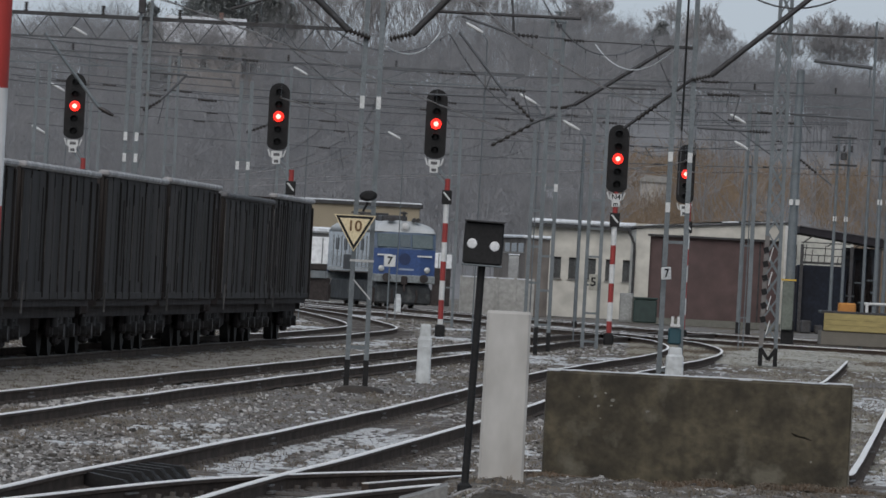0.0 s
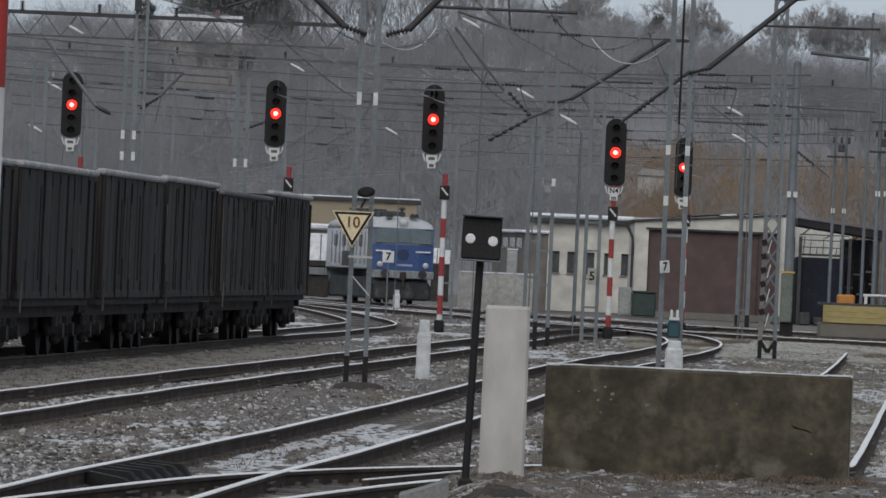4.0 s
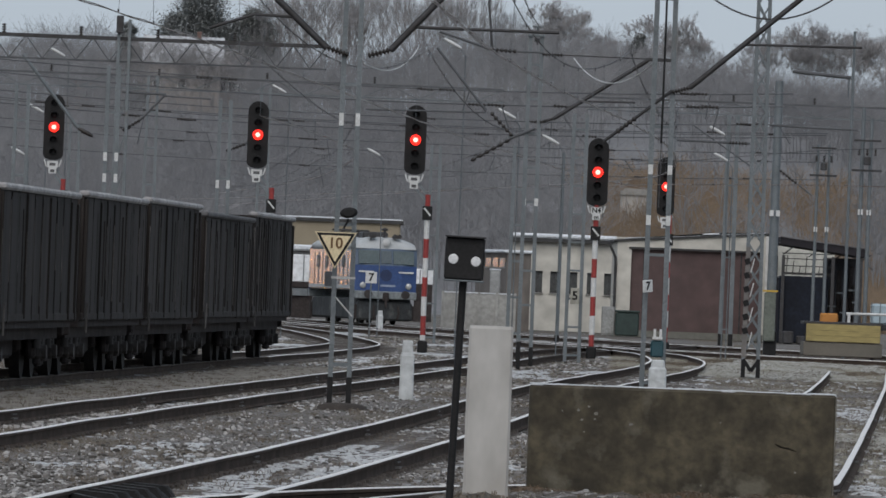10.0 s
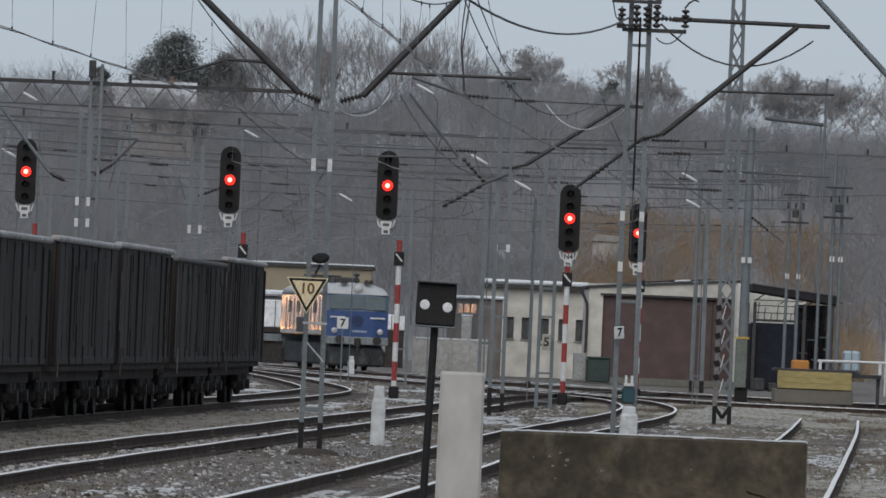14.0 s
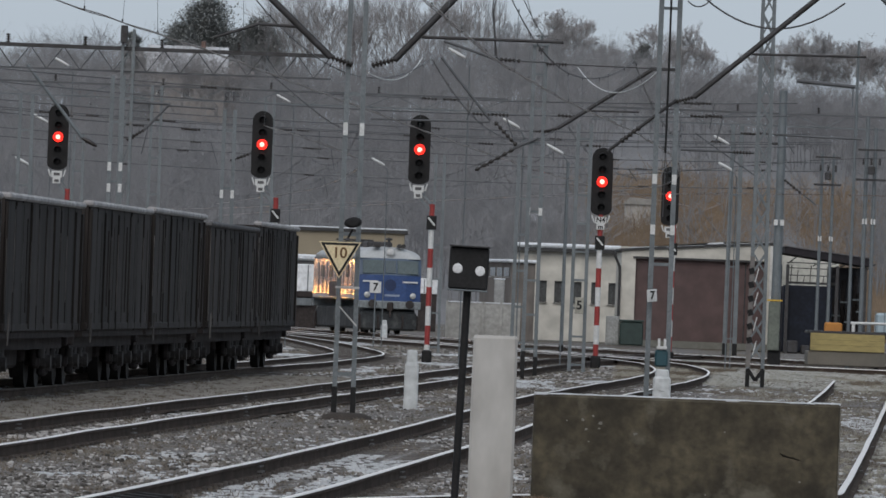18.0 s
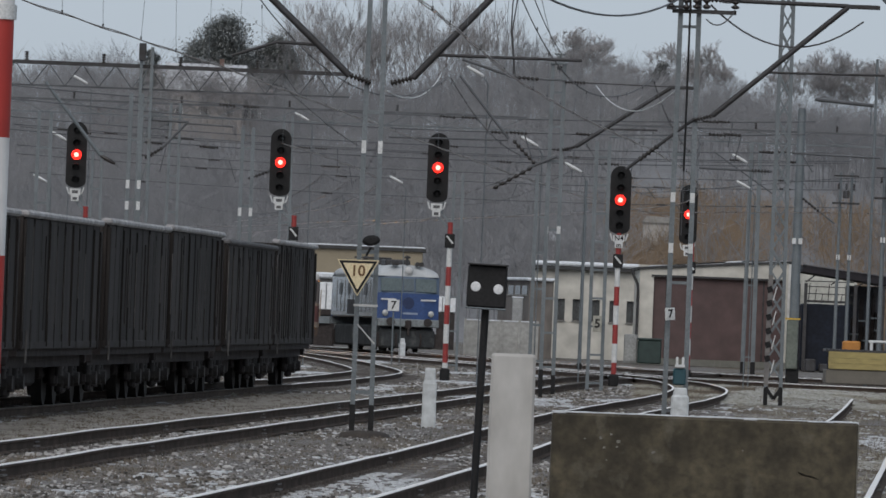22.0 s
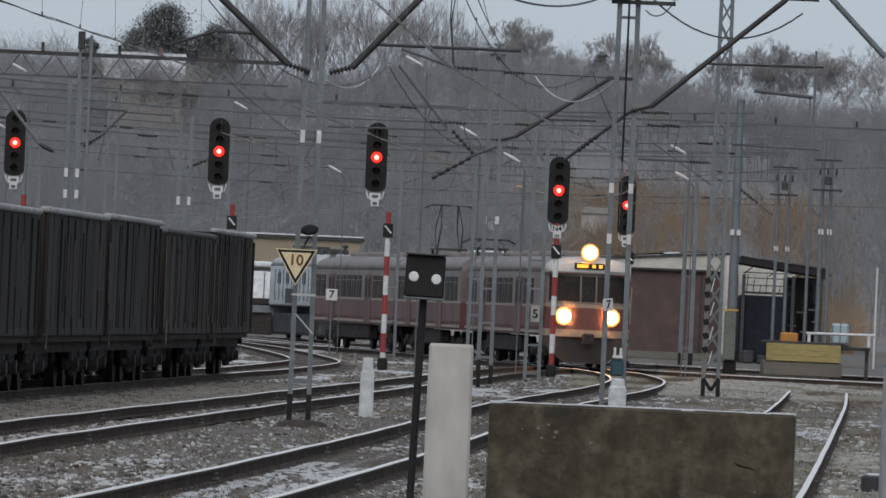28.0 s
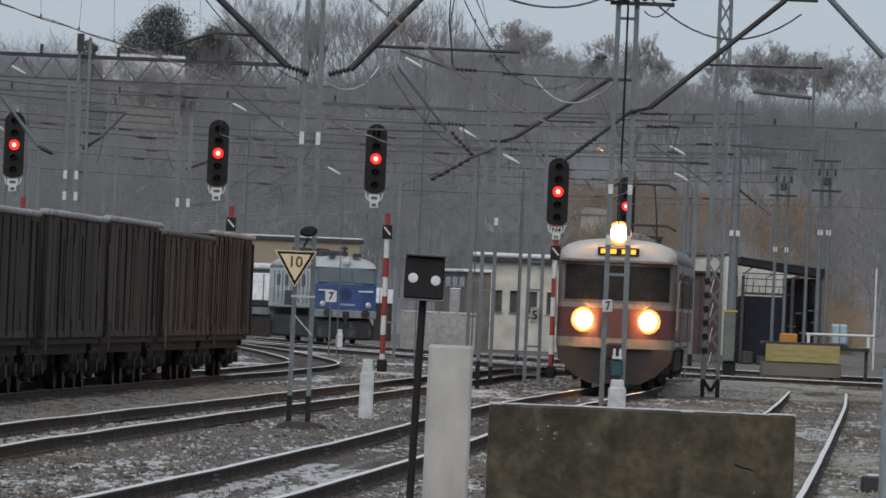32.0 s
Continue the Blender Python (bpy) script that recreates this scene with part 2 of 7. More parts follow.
GROUND = ground_material()
# Litter grey is lifted to put the distance haze into its colour.
LITTER = mat("hazed_leaf_litter", (0.221, 0.217, 0.221), (0.19, 0.187, 0.19), rough=0.95, scale=0.08, fine=2.0, bump=0.3, stain=(0.4, 0.41, 0.42), stain_at=0.74, stain_scale=0.09)
xs = sorted({*np.arange(-30, 30.1, 0.5).tolist(), *np.arange(-120, 121, 6.0).tolist(), *[i * s for s in (-1, 1) for i in (160, 220, 320, 500, 900, 2000, 4000)]})
ys = sorted({*np.arange(40, 330, 1.2).tolist(), *np.arange(330, 600, 6.0).tolist(), *np.arange(600, 1560, 10.0).tolist(), *[-3000, -800, -200, -60, 0, 20, 1900, 2600, 4500]})
nx = len(xs)
gv = [(x, y, relief(x, y)) for y in ys for x in xs]
gf = [(j * nx + i, j * nx + i + 1, (j + 1) * nx + i + 1, (j + 1) * nx + i) for j in range(len(ys) - 1) for i in range(nx - 1)]
gm = bpy.data.meshes.new("ground")
gm.from_pydata(gv, [], gf)
gm.materials.append(GROUND)
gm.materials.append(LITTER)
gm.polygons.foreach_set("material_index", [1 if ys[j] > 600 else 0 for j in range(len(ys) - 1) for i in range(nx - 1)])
gm.polygons.foreach_set("use_smooth", [True] * len(gf))
tagged(new("ground", gm), "railway yard ground of grey gravel, dead grass and thin old snow", "ground", kind="structure")


# ---- tracks ----
def spline(points, step=1.0):
    """A smooth line through plan points, at even steps."""
    p = [Vector(q) for q in points]
    p = [2 * p[0] - p[1], *p, 2 * p[-1] - p[-2]]
    out = []
    for i in range(1, len(p) - 2):
        n = max(int((p[i + 1] - p[i]).length / 0.5), 2)
        for k in range(n):
            t = k / n
            a, b, c, d = p[i - 1:i + 3]
            out.append(0.5 * (2 * b + (c - a) * t + (2 * a - 5 * b + 4 * c - d) * t * t + (3 * b - a - 3 * c + d) * t ** 3))
    out.append(p[-2])
    arc, even, want = 0.0, [out[0]], step
    for a, b in zip(out, out[1:]):
        d = (b - a).length
        while arc + d >= want:
            even.append(a.lerp(b, (want - arc) / d))
            want += step
        arc += d
    return even


def along(line, s, step=1.0):
    """Place and heading at arc length s of an even line."""
    s = min(max(s / step, 0), len(line) - 1.001)
    i = int(s)
    return line[i].lerp(line[i + 1], s - i), (line[i + 1] - line[i]).normalized()


MAIN = spline([(-330, 742), (-230, 728), (-150, 702), (-100, 672), (-82, 636), (-60, 580), (-30.5, 480), (-12.8, 408), (-5.7, 363), (-1.5, 338), (1.1, 321), (2.95, 304), (5.2, 287), (6.55, 270), (6.82, 257), (6.68, 241), (6.05, 223), (5.15, 206), (4.5, 196), (3.1, 174), (2.0, 155), (0.35, 120), (-0.65, 100), (-1.75, 80), (-2.5, 67), (-3.3, 50), (-5.5, 0), (-7, -40)])
UPPER = spline([(10, 330), (7, 300), (4, 266), (1.5, 226), (-0.65, 187), (-2.15, 160), (-3.95, 127), (-4.85, 110), (-5.6, 94), (-7.4, 60), (-10.4, 0)])
WAGON_LINE = spline([(-16, 460), (-11, 400), (-6.6, 342), (-5.0, 318), (-3.35, 283), (-2.7, 259), (-3.3, 236), (-4.15, 217), (-5.13, 200), (-7.85, 145), (-9.6, 110), (-12, 60), (-15, 0)])
LADDER = spline([(-14, 460), (-8, 400), (-2.5, 350), (2.5, 313), (6, 293), (9.8, 279), (14, 272), (24, 266)])
SIDING = spline([(11.0, 224), (9.25, 191), (7.8, 165), (5.2, 119), (3.42, 88), (3.12, 84), (2.5, 80.8), (1.5, 78.6), (0.45, 76.2), (-0.6, 72.8), (-1.65, 67), (-3.0, 56), (-4.2, 40)])
FAR_LINE = spline([(-20, 520), (-9.7, 440), (-5.2, 409.5), (-2.62, 394), (1.6, 364), (6, 337), (11, 316), (20, 294)])


def rail_mesh(line, side, parent, top=None, s0=0, s1=None):
    """One rail: a rusty web and foot with a bright running surface as its own strip."""
    web, head = Geo(), Geo()
    rings_w, rings_h = [], []
    pts = line[s0:s1]
    for i, p in enumerate(pts):
        d = (pts[min(i + 1, len(pts) - 1)] - pts[max(i - 1, 0)]).normalized()
        n = Vector((d.y, -d.x)) * side
        c = p + n * 0.7535
        w = Vector((d.y, -d.x))
        sag = 0.012 * noise.noise((p.x * 0.2, p.y * 0.13, side))
        def at(o, z):
            q = c + w * o
            return (q.x, q.y, z + sag)
        rings_w.append([at(-0.075, -0.165), at(0.075, -0.165), at(0.075, -0.15), at(0.012, -0.13), at(0.012, -0.045), at(0.035, -0.035), at(0.035, -0.006), at(-0.035, -0.006), at(-0.035, -0.035), at(-0.012, -0.045), at(-0.012, -0.13), at(-0.075, -0.15)])
        rings_h.append([at(-0.0355, -0.0075), at(0.0355, -0.0075), at(0.035, -0.003), at(0.028, 0.003), at(-0.028, 0.003), at(-0.035, -0.003)])
    web.loft(rings_w, smooth=False)
    head.loft(rings_h, smooth=False)
    r = part("rail", web, RAIL_SIDE, parent)
    part("rail_head", head, top or RAIL_TOP, r, "worn running surface, gleam painted on where polished")


sleeper_geo = Geo().box(0, 0, -0.205, 2.5, 0.25, 0.14, bevel=0.02)
SLEEPER_MESH = sleeper_geo.mesh("sleeper", SLEEPER)
CHAIR = mat("dusty_rail_chair", (0.13, 0.115, 0.105), (0.085, 0.075, 0.068), rough=0.9, scale=4, fine=25, vary=0.3)
CLIP_MESH = Geo().box(0, 0, -0.01, 0.26, 0.12, 0.05, bevel=0.012).box(-0.08, 0, 0.03, 0.04, 0.05, 0.04).box(0.08, 0, 0.03, 0.04, 0.05, 0.04).mesh("rail_chair", CHAIR)
PLATE_MESH = Geo().box(0, 0, -0.06, 0.08, 0.5, 0.016).box(0, 0.06, -0.115, 0.12, 0.45, 0.02).mesh("fishplate", mat("frosted_fishplate", (0.2, 0.19, 0.18), (0.13, 0.12, 0.115), rough=0.8, scale=4, fine=20))


def track(label, line, near, buried=0.0, from_y=86, top=None):
    """Rails, single sleepers out to the given distance, the rest joined."""
    t = thing("railway_track", label, "track", kind="structure")
    for side in (-1, 1):
        rail_mesh(line, side, t, top)
    rest = Geo()
    total = len(line) - 1
    rng = random.Random(len(line))
    for k in range(int(total / 0.62)):
        p, d = along(line, k * 0.62)
        if p.y < 44:
            continue
        a = math.degrees(math.atan2(d.y, d.x)) + 90 + rng.uniform(-1.2, 1.2)
        m = pose(p.x, p.y, rng.uniform(-0.012, 0.012) - (buried if p.y > from_y else 0), 0, 0, a)
        if p.y < near:
            s = piece("sleeper", SLEEPER_MESH, m, t)
            for o in (-0.7535, 0.7535):
                piece("rail_chair", CLIP_MESH, pose(o, 0, -0.135), s)
        elif p.y < 340:
            rest.box(0, 0, -0.205, 2.5, 0.25, 0.14, m)
    for k in range(7, total, 19):
        p, d = along(line, k)
        if 62 < p.y < near + 60:
            for o in (-0.7535, 0.7535):
                piece("fishplate", PLATE_MESH, pose(p.x, p.y, 0, 0, 0, math.degrees(math.atan2(d.y, d.x)) - 90) @ pose(o, 0, 0), t)
    if rest.v:
        tagged(part("sleepers", rest, SLEEPER, t), kind="stuff")
    return t


TRACK_TAG = "bright worn rails on weathered sleepers"
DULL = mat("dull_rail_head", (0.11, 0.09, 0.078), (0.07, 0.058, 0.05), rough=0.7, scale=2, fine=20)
held = [p for p in WAGON_LINE if p.y < 204]
freed = [p for p in WAGON_LINE if p.y > 202.5]
# Dark heads here put the wagons' shade into the rail colour.
track("rusty rails with shade-darkened heads on weathered sleepers under coal wagons", held, 44, top=DULL)
track(TRACK_TAG + " beyond the coal wagons", freed, 44)
track(TRACK_TAG + ", curving through the yard", MAIN, 118, 0.04, 44)
track(TRACK_TAG + ", beside the ballast", [p for p in UPPER if p.y < 232], 130, 0.055, 60)
track("rusty little-used rails running on towards the station throat", [p for p in UPPER if p.y > 230.5], 44, 0.05, 44, top=DULL)

track(TRACK_TAG + " crossing the station throat", LADDER, 44)
track(TRACK_TAG + ", half overgrown and leaving a switch", SIDING, 100, 0.09)
track(TRACK_TAG + " under the blue locomotive", FAR_LINE, 44)

# the platform end on which the camera, the concrete wall and the post stand
CONCRETE = mat("pale_concrete", (0.24, 0.238, 0.23), (0.18, 0.176, 0.17), rough=0.85, scale=1.5, fine=35, stain=(0.2, 0.19, 0.17), stain_at=0.62)
EARTH = mat("frosty_earth", (0.16, 0.136, 0.112), (0.068, 0.057, 0.046), rough=0.95, scale=2.2, fine=40, bump=0.8, stain=(0.32, 0.308, 0.3), stain_at=0.54, stain_scale=6.0)
YELLOW = mat("worn_yellow_paint", (0.62, 0.40, 0.05), (0.5, 0.33, 0.06), rough=0.7, scale=4, stain=(0.3, 0.28, 0.25), stain_at=0.58)
platform = thing("platform", "low concrete platform end with a rough earth top and yellow edge", "platform", kind="structure")


def earth_z(x, y):
    """Height of the rough earth behind the paved platform end."""
    edge = min(max((x + 0.22) / 0.42, 0), 1) * min(max((66.2 - y) / 2.1, 0), 1)
    return 0.02 + 0.28 * edge ** 0.5 - (0.08 if y < 54.25 + 0.62 * (x + 0.02) else 0) + 0.04 * noise.noise((x * 2.1, y * 1.3, 5)) + 0.05 * noise.noise((x * 7, y * 4, 9))


nx_, ny_ = 110, 120
pv = [(-0.22 + 6.2 * i / (nx_ - 1), 54.2 + 12.0 * j / (ny_ - 1)) for j in range(ny_) for i in range(nx_)]
top = Geo().add([(x, y, earth_z(x, y)) for x, y in pv], [(j * nx_ + i, j * nx_ + i + 1, (j + 1) * nx_ + i + 1, (j + 1) * nx_ + i) for j in range(ny_ - 1) for i in range(nx_ - 1)], True)
part("earth_top", top, EARTH, platform, "bare earth with gravel and frost")
part("slab", Geo().prism([(-1.5, -40), (6, -40), (6, 57.9), (2.73, 55.9), (-0.02, 54.2), (-0.55, 52.8), (-1.4, 51.2)], 2, -0.2, 0.3), CONCRETE, platform)
for a, b in (((-1.36, 51.12), (-1.22, 51.4)), ((-0.78, 52.25), (-0.5, 52.75))):
    part("edge_line", Geo().beam((a[0] + 0.03, a[1] - 0.1, 0.304), (b[0] + 0.03, b[1] - 0.1, 0.304), 0.16, 0.01), YELLOW, platform, "worn yellow edge line")
part("kerb", Geo().prism([(-0.36, -0.15), (-0.36, 0.235), (-0.2, 0.285), (-0.03, 0.35), (-0.03, -0.15)], 1, 57.6, 58.5), CONCRETE, platform, "broken concrete edge stone")
part("kerb", Geo().box(-0.24, 61.2, -0.04, 0.16, 5.2, 0.3, bevel=0.03), CONCRETE, platform, "broken concrete edge stone")


# ---- yard things ----
def concrete_wall():
    t = thing("concrete_wall", "mossy stained concrete end wall with snow along its top", "wall", pose(1.815, 63.6, 0.29, 0, 0, 0.3))
    STAINED = mat("mossy_concrete", (0.112, 0.094, 0.06), (0.038, 0.032, 0.022), rough=0.95, scale=3.2, fine=14, bump=0.6, stain=(0.125, 0.113, 0.085), stain_at=0.58, stain_scale=2.6)
    SNOW = mat("thin_snow", (0.68, 0.71, 0.75), (0.58, 0.6, 0.63), rough=0.9, scale=3, fine=20)
    part("slab", Geo().box(0, 0, 0.36, 2.3, 0.3, 0.92, bevel=0.02), STAINED, t)
    CHIP = mat("bare_chipped_concrete", (0.26, 0.25, 0.22), (0.17, 0.16, 0.14), rough=0.95, scale=8)
    rng = random.Random(3)
    for k in range(13):
        x, z, r = (rng.gauss(-0.72, 0.16), rng.gauss(0.58, 0.07), rng.uniform(0.007, 0.018)) if k < 9 else (rng.uniform(-1, 1), rng.uniform(0.1, 0.7), rng.uniform(0.006, 0.012))
        part("chip", Geo().prism([(x + r * rng.uniform(0.5, 1.2) * math.cos(a), z + r * rng.uniform(0.4, 1.0) * math.sin(a)) for a in [math.pi * q / 4 for q in range(8)]], 1, -0.154, -0.148), CHIP, t, "pale chipped spot")
    part("crack", Geo().tube([(0.70, -0.15, 0.44), (0.73, -0.15, 0.425), (0.76, -0.15, 0.415), (0.80, -0.15, 0.41), (0.86, -0.15, 0.39)], [0.003, 0.009, 0.006, 0.008, 0.002], 5), mat("dark_crack", (0.03, 0.026, 0.02), rough=0.95, spec=0.1), t, "dark crack")
    part("corner_arris", Geo().box(1.144, -0.144, 0.36, 0.006, 0.006, 0.9), CHIP, t, "worn pale corner")
    cap = Geo()
    for k in range(24):
        cap.box(-1.1 + k * 0.0955, rng.uniform(-0.02, 0.02), 0.820, 0.1, 0.2 + rng.uniform(0, 0.06), 0.008 + rng.uniform(0, 0.012), bevel=0.003)
    part("snow", cap, SNOW, t, "thin line of old snow")
    return t


concrete_wall()


def concrete_post():
    t = thing("concrete_post", "thick white-painted concrete post with chipped foot", "post", pose(0.345, 61.0, 0.26))
    shape = Geo()
    rings = []
    for z, w in ((0, 0.335), (0.1, 0.325), (0.7, 0.325), (1.26, 0.318), (1.28, 0.30)):
        h, c = w / 2, 0.018
        rings.append([(-h + c, -h, z), (h - c, -h, z), (h, -h + c, z), (h, h - c, z), (h - c, h, z), (-h + c, h, z), (-h, h - c, z), (-h, -h + c, z)])
    shape.loft(rings, smooth=False)
    part("shaft", shape, mat("grimy_white_concrete", (0.50, 0.487, 0.465), (0.47, 0.45, 0.42), rough=0.85, scale=2.2, fine=5, stretch=(1, 1, 0.5), bump=0.04, stain=(0.40, 0.365, 0.315), stain_at=0.62, stain_scale=2.5), t)
    return t


concrete_post()


def dwarf_signal():
    """The black box with two white lamps on its thin post."""
    t = thing("shunting_signal", "black dwarf signal with two white lamps on thin post", "signal", pose(0.085, 59.0, 0.25, 0, 1.4, 0))
    part("post", Geo().tube([(0, 0, 0), (0, 0, 1.62)], 0.027, 10), BLACK_PAINT, t)
    part("foot", Geo().box(0, 0, 0.03, 0.1, 0.1, 0.12, bevel=0.02), BLACK_PAINT, t)
    box = part("housing", Geo().box(0, 0, 1.76, 0.275, 0.2, 0.295, bevel=0.012), BLACK_PAINT, t)
    part("hood", Geo().box(0, -0.02, 1.912, 0.285, 0.26, 0.012, bevel=0.004), DARK_STEEL, box, "frosted hood edge")
    part("sill", Geo().box(0, -0.02, 1.606, 0.285, 0.22, 0.012, bevel=0.004), GALV, box)
    lens = mat("milky_lens", (0.78, 0.79, 0.8), (0.7, 0.71, 0.72), rough=0.35, scale=5, bump=0.0)
    for x, z in ((-0.078, 1.755), (0.08, 1.745)):
        part("lamp", Geo().dome((x, -0.1, z), (0, -1, 0), 0.035, 0.003), lens, box, "round white lamp glass")
    return t


dwarf_signal()


def bollard(x, y, label, h, w):
    t = thing("marker_post", label, "marker post", pose(x, y, -0.2))
    shape = Geo()
    def ring(z, a):
        c = a * 0.2
        return [(-a + c, -a, z), (a - c, -a, z), (a, -a + c, z), (a, a - c, z), (a - c, a, z), (-a + c, a, z), (-a, a - c, z), (-a, -a + c, z)]
    a = w / 2
    shape.loft([ring(z, r) for z, r in ((0, a), (h * 0.74, a * 0.98), (h * 0.80, a * 0.78), (h * 0.97, a * 0.72), (h, a * 0.6))], smooth=False)
    CHALK = mat("chalky_white_paint", (0.62, 0.65, 0.66), (0.54, 0.565, 0.575), rough=0.7, scale=3, fine=6, bump=0.03, stain=(0.42, 0.43, 0.43), stain_at=0.68)
    body = part("body", shape, CHALK, t)
    for z in (0.25, 0.55):
        part("cast_ring", Geo().tube([(0.6 * a * math.cos(k * math.pi / 8), -a - 0.004, z * h + 0.6 * a * math.sin(k * math.pi / 8)) for k in range(17)], 0.004, 5), CHALK, body)
    return t


bollard(-0.61, 148.7, "white-painted concrete marker post with a narrower head on gravel", 1.06, 0.25)
bollard(4.35, 171.0, "white-painted concrete clearance post beside a steel mast", 0.72, 0.36)
bollard(-2.83, 375, "small white marker post before the blue locomotive", 0.9, 0.3)

RED_GLASS = mat("lit_red_lamp", (0.5, 0.02, 0.02), rough=0.3, bump=0, emit=(1.0, 0.025, 0.015), power=2.2)
RED_CORE = mat("lit_red_core", (0.6, 0.05, 0.03), rough=0.3, bump=0, emit=(1.0, 0.42, 0.34), power=2.6)
FAR_GREY = mat("faded_black_lettering", (0.12, 0.12, 0.125), rough=0.7)
LAMP_OFF = mat("unlit_lens", (0.02, 0.02, 0.022), rough=0.4, bump=0, spec=0.25)


def light_signal(x, y, head_x, head_z, head_h, lit, label, plate=True, post_h=None, wide=0.6):
    """A colour-light signal: striped post, marker plate, black oval head with hooded lamps, the lit one red."""
    t = thing("railway_signal", label, "railway signal", pose(x, y, -0.16), "red colour-light signals")
    base = head_z - head_h / 2
    post_h = post_h or base - (0.72 if head_x < -0.3 else 0.1)
    part("base", Geo().box(0, 0, 0.16, 0.3, 0.3, 0.4, bevel=0.05), BLACK_PAINT, t)
    drop = 0.3 if head_x > -0.3 else 0.0
    z, k = post_h - 0.62 - drop, 0
    part("post_top", Geo().tube([(0, 0, z), (0, 0, post_h + 0.14)], 0.08, 12), RED_PAINT, t)
    while z > 0.4:
        h = min(0.58, z - 0.34)
        part("red_band" if k % 2 else "white_band", Geo().tube([(0, 0, z - h), (0, 0, z)], 0.082, 12), RED_PAINT if k % 2 else WHITE_PAINT, t)
        z -= h
        k += 1
    mark = part("marker_plate", Geo().box(0, -0.1, post_h - 0.42 - drop, 0.3, 0.05, 0.42, bevel=0.01), BLACK_PAINT, t, "black plate with a white slanting bar")
    part("slanting_bar", Geo().beam((-0.1, -0.13, post_h - 0.27 - drop), (0.1, -0.13, post_h - 0.5 - drop), 0.05, 0.01, (0, 1, 0)), WHITE_PAINT, mark)
    part("bracket", Geo().beam((0, 0, post_h - 0.1), (head_x, 0, base - 0.35), 0.07).beam((0, 0, post_h + 0.1), (head_x, 0, base - 0.1), 0.06).beam((head_x + 0.2, 0.1, base - 0.35), (head_x + 0.2, 0.1, head_z + head_h * 0.2), 0.03), GALV, t)
    if plate:
        pl = part("number_plate", Geo().prism([(head_x - 0.17, base - 0.03), (head_x - 0.17, base - 0.22), (head_x - 0.12, base - 0.24), (head_x - 0.12, base - 0.42), (head_x + 0.12, base - 0.42), (head_x + 0.12, base - 0.24), (head_x + 0.17, base - 0.22), (head_x + 0.17, base - 0.03)], 1, -0.13, -0.1), WHITE_PAINT, t, "white plate with small black lettering")
        if head_x == 0 and y < 290:
            text("lettering", "N4", 0.22, pose(0, -0.135, base - 0.13), BLACK_PAINT, pl)
            text("lettering", "m", 0.2, pose(0, -0.135, base - 0.34), BLACK_PAINT, pl)
        else:
            for dz, w in ((-0.13, 0.19), (-0.34, 0.14)):
                part("lettering_bar", Geo().box(head_x, -0.135, base + dz, w, 0.008, 0.09), FAR_GREY, pl)
        for s_ in (-1, 1):
            part("cradle_rod", Geo().beam((head_x + s_ * wide * 0.42, 0, base + 0.02), (head_x + s_ * 0.2, 0, base - 0.2), 0.04), WHITE_PAINT, t)
    n, w, r = 12, wide / 2, wide / 2
    outline = [(head_x + r * math.cos(math.pi * i / n), head_z + head_h / 2 - r + r * math.sin(math.pi * i / n)) for i in range(n + 1)]
    outline += [(head_x + r * math.cos(math.pi + math.pi * i / n), head_z - head_h / 2 + r * 0.6 + r * 0.6 * math.sin(math.pi + math.pi * i / n)) for i in range(n + 1)]
    head = part("head", Geo().prism(outline, 1, -0.06, -0.02).prism([(head_x + (p - head_x) * 0.75, head_z + (q - head_z) * 0.92) for p, q in outline], 1, -0.02, 0.2), BLACK_PAINT, t, "black oval backboard")
    for i in range(5):
        z = head_z + head_h * (0.37 - 0.185 * i)
        hood = Geo()
        rad = wide * 0.2
        arc = [(head_x + rad * math.cos(a), z + rad * math.sin(a)) for a in [math.radians(-20 + 220 * k / 10) for k in range(11)]]
        rings = [[(p, -0.06, q) for p, q in arc], [(p, -0.3, q - 0.03) for p, q in arc]]
        hood.loft(rings, closed=False)
        inner = [[(head_x + (p - head_x) * 0.93, yy, z + (q - z) * 0.93) for (p, _, q) in r_] for r_, yy in ((rings[1], -0.3), (rings[0], -0.06))]
        hood.loft([rings[1], inner[0]], closed=False).loft(inner, closed=False)
        part("lamp_hood", hood, BLACK_PAINT, head)
        if i == lit:
            # Lens drawn wider than its hood to build in the red halo.
            part("lit_lens", Geo().dome((head_x, -0.1, z), (0, -1, 0), rad * 1.28, 0.1), RED_GLASS, head, "glowing red lamp widened for its halo")
            part("lit_core", Geo().dome((head_x, -0.16, z), (0, -1, 0), rad * 0.64, 0.07), RED_CORE, head)
        else:
            part("lens", Geo().dome((head_x, -0.06, z), (0, -1, 0), rad * 0.8, 0.03), LAMP_OFF, head)
    return t


SIG = "black signal showing red on a red-white striped post"
light_signal(-12.15, 267, -0.35, 6.55, 2.08, 2, SIG + ", behind wagons", wide=0.64)
light_signal(-5.47, 262, -0.49, 6.47, 2.08, 2, SIG + ", bracketed sideways", wide=0.64)
light_signal(-0.62, 255.7, -0.44, 6.39, 2.1, 2, SIG + ", bracketed", wide=0.64)
light_signal(4.52, 258.4, 0.0, 5.67, 2.08, 2, SIG + ", head above", wide=0.64)
light_signal(7.85, 300, -0.17, 5.85, 2.1, 2, SIG + ", farther off", wide=0.62)


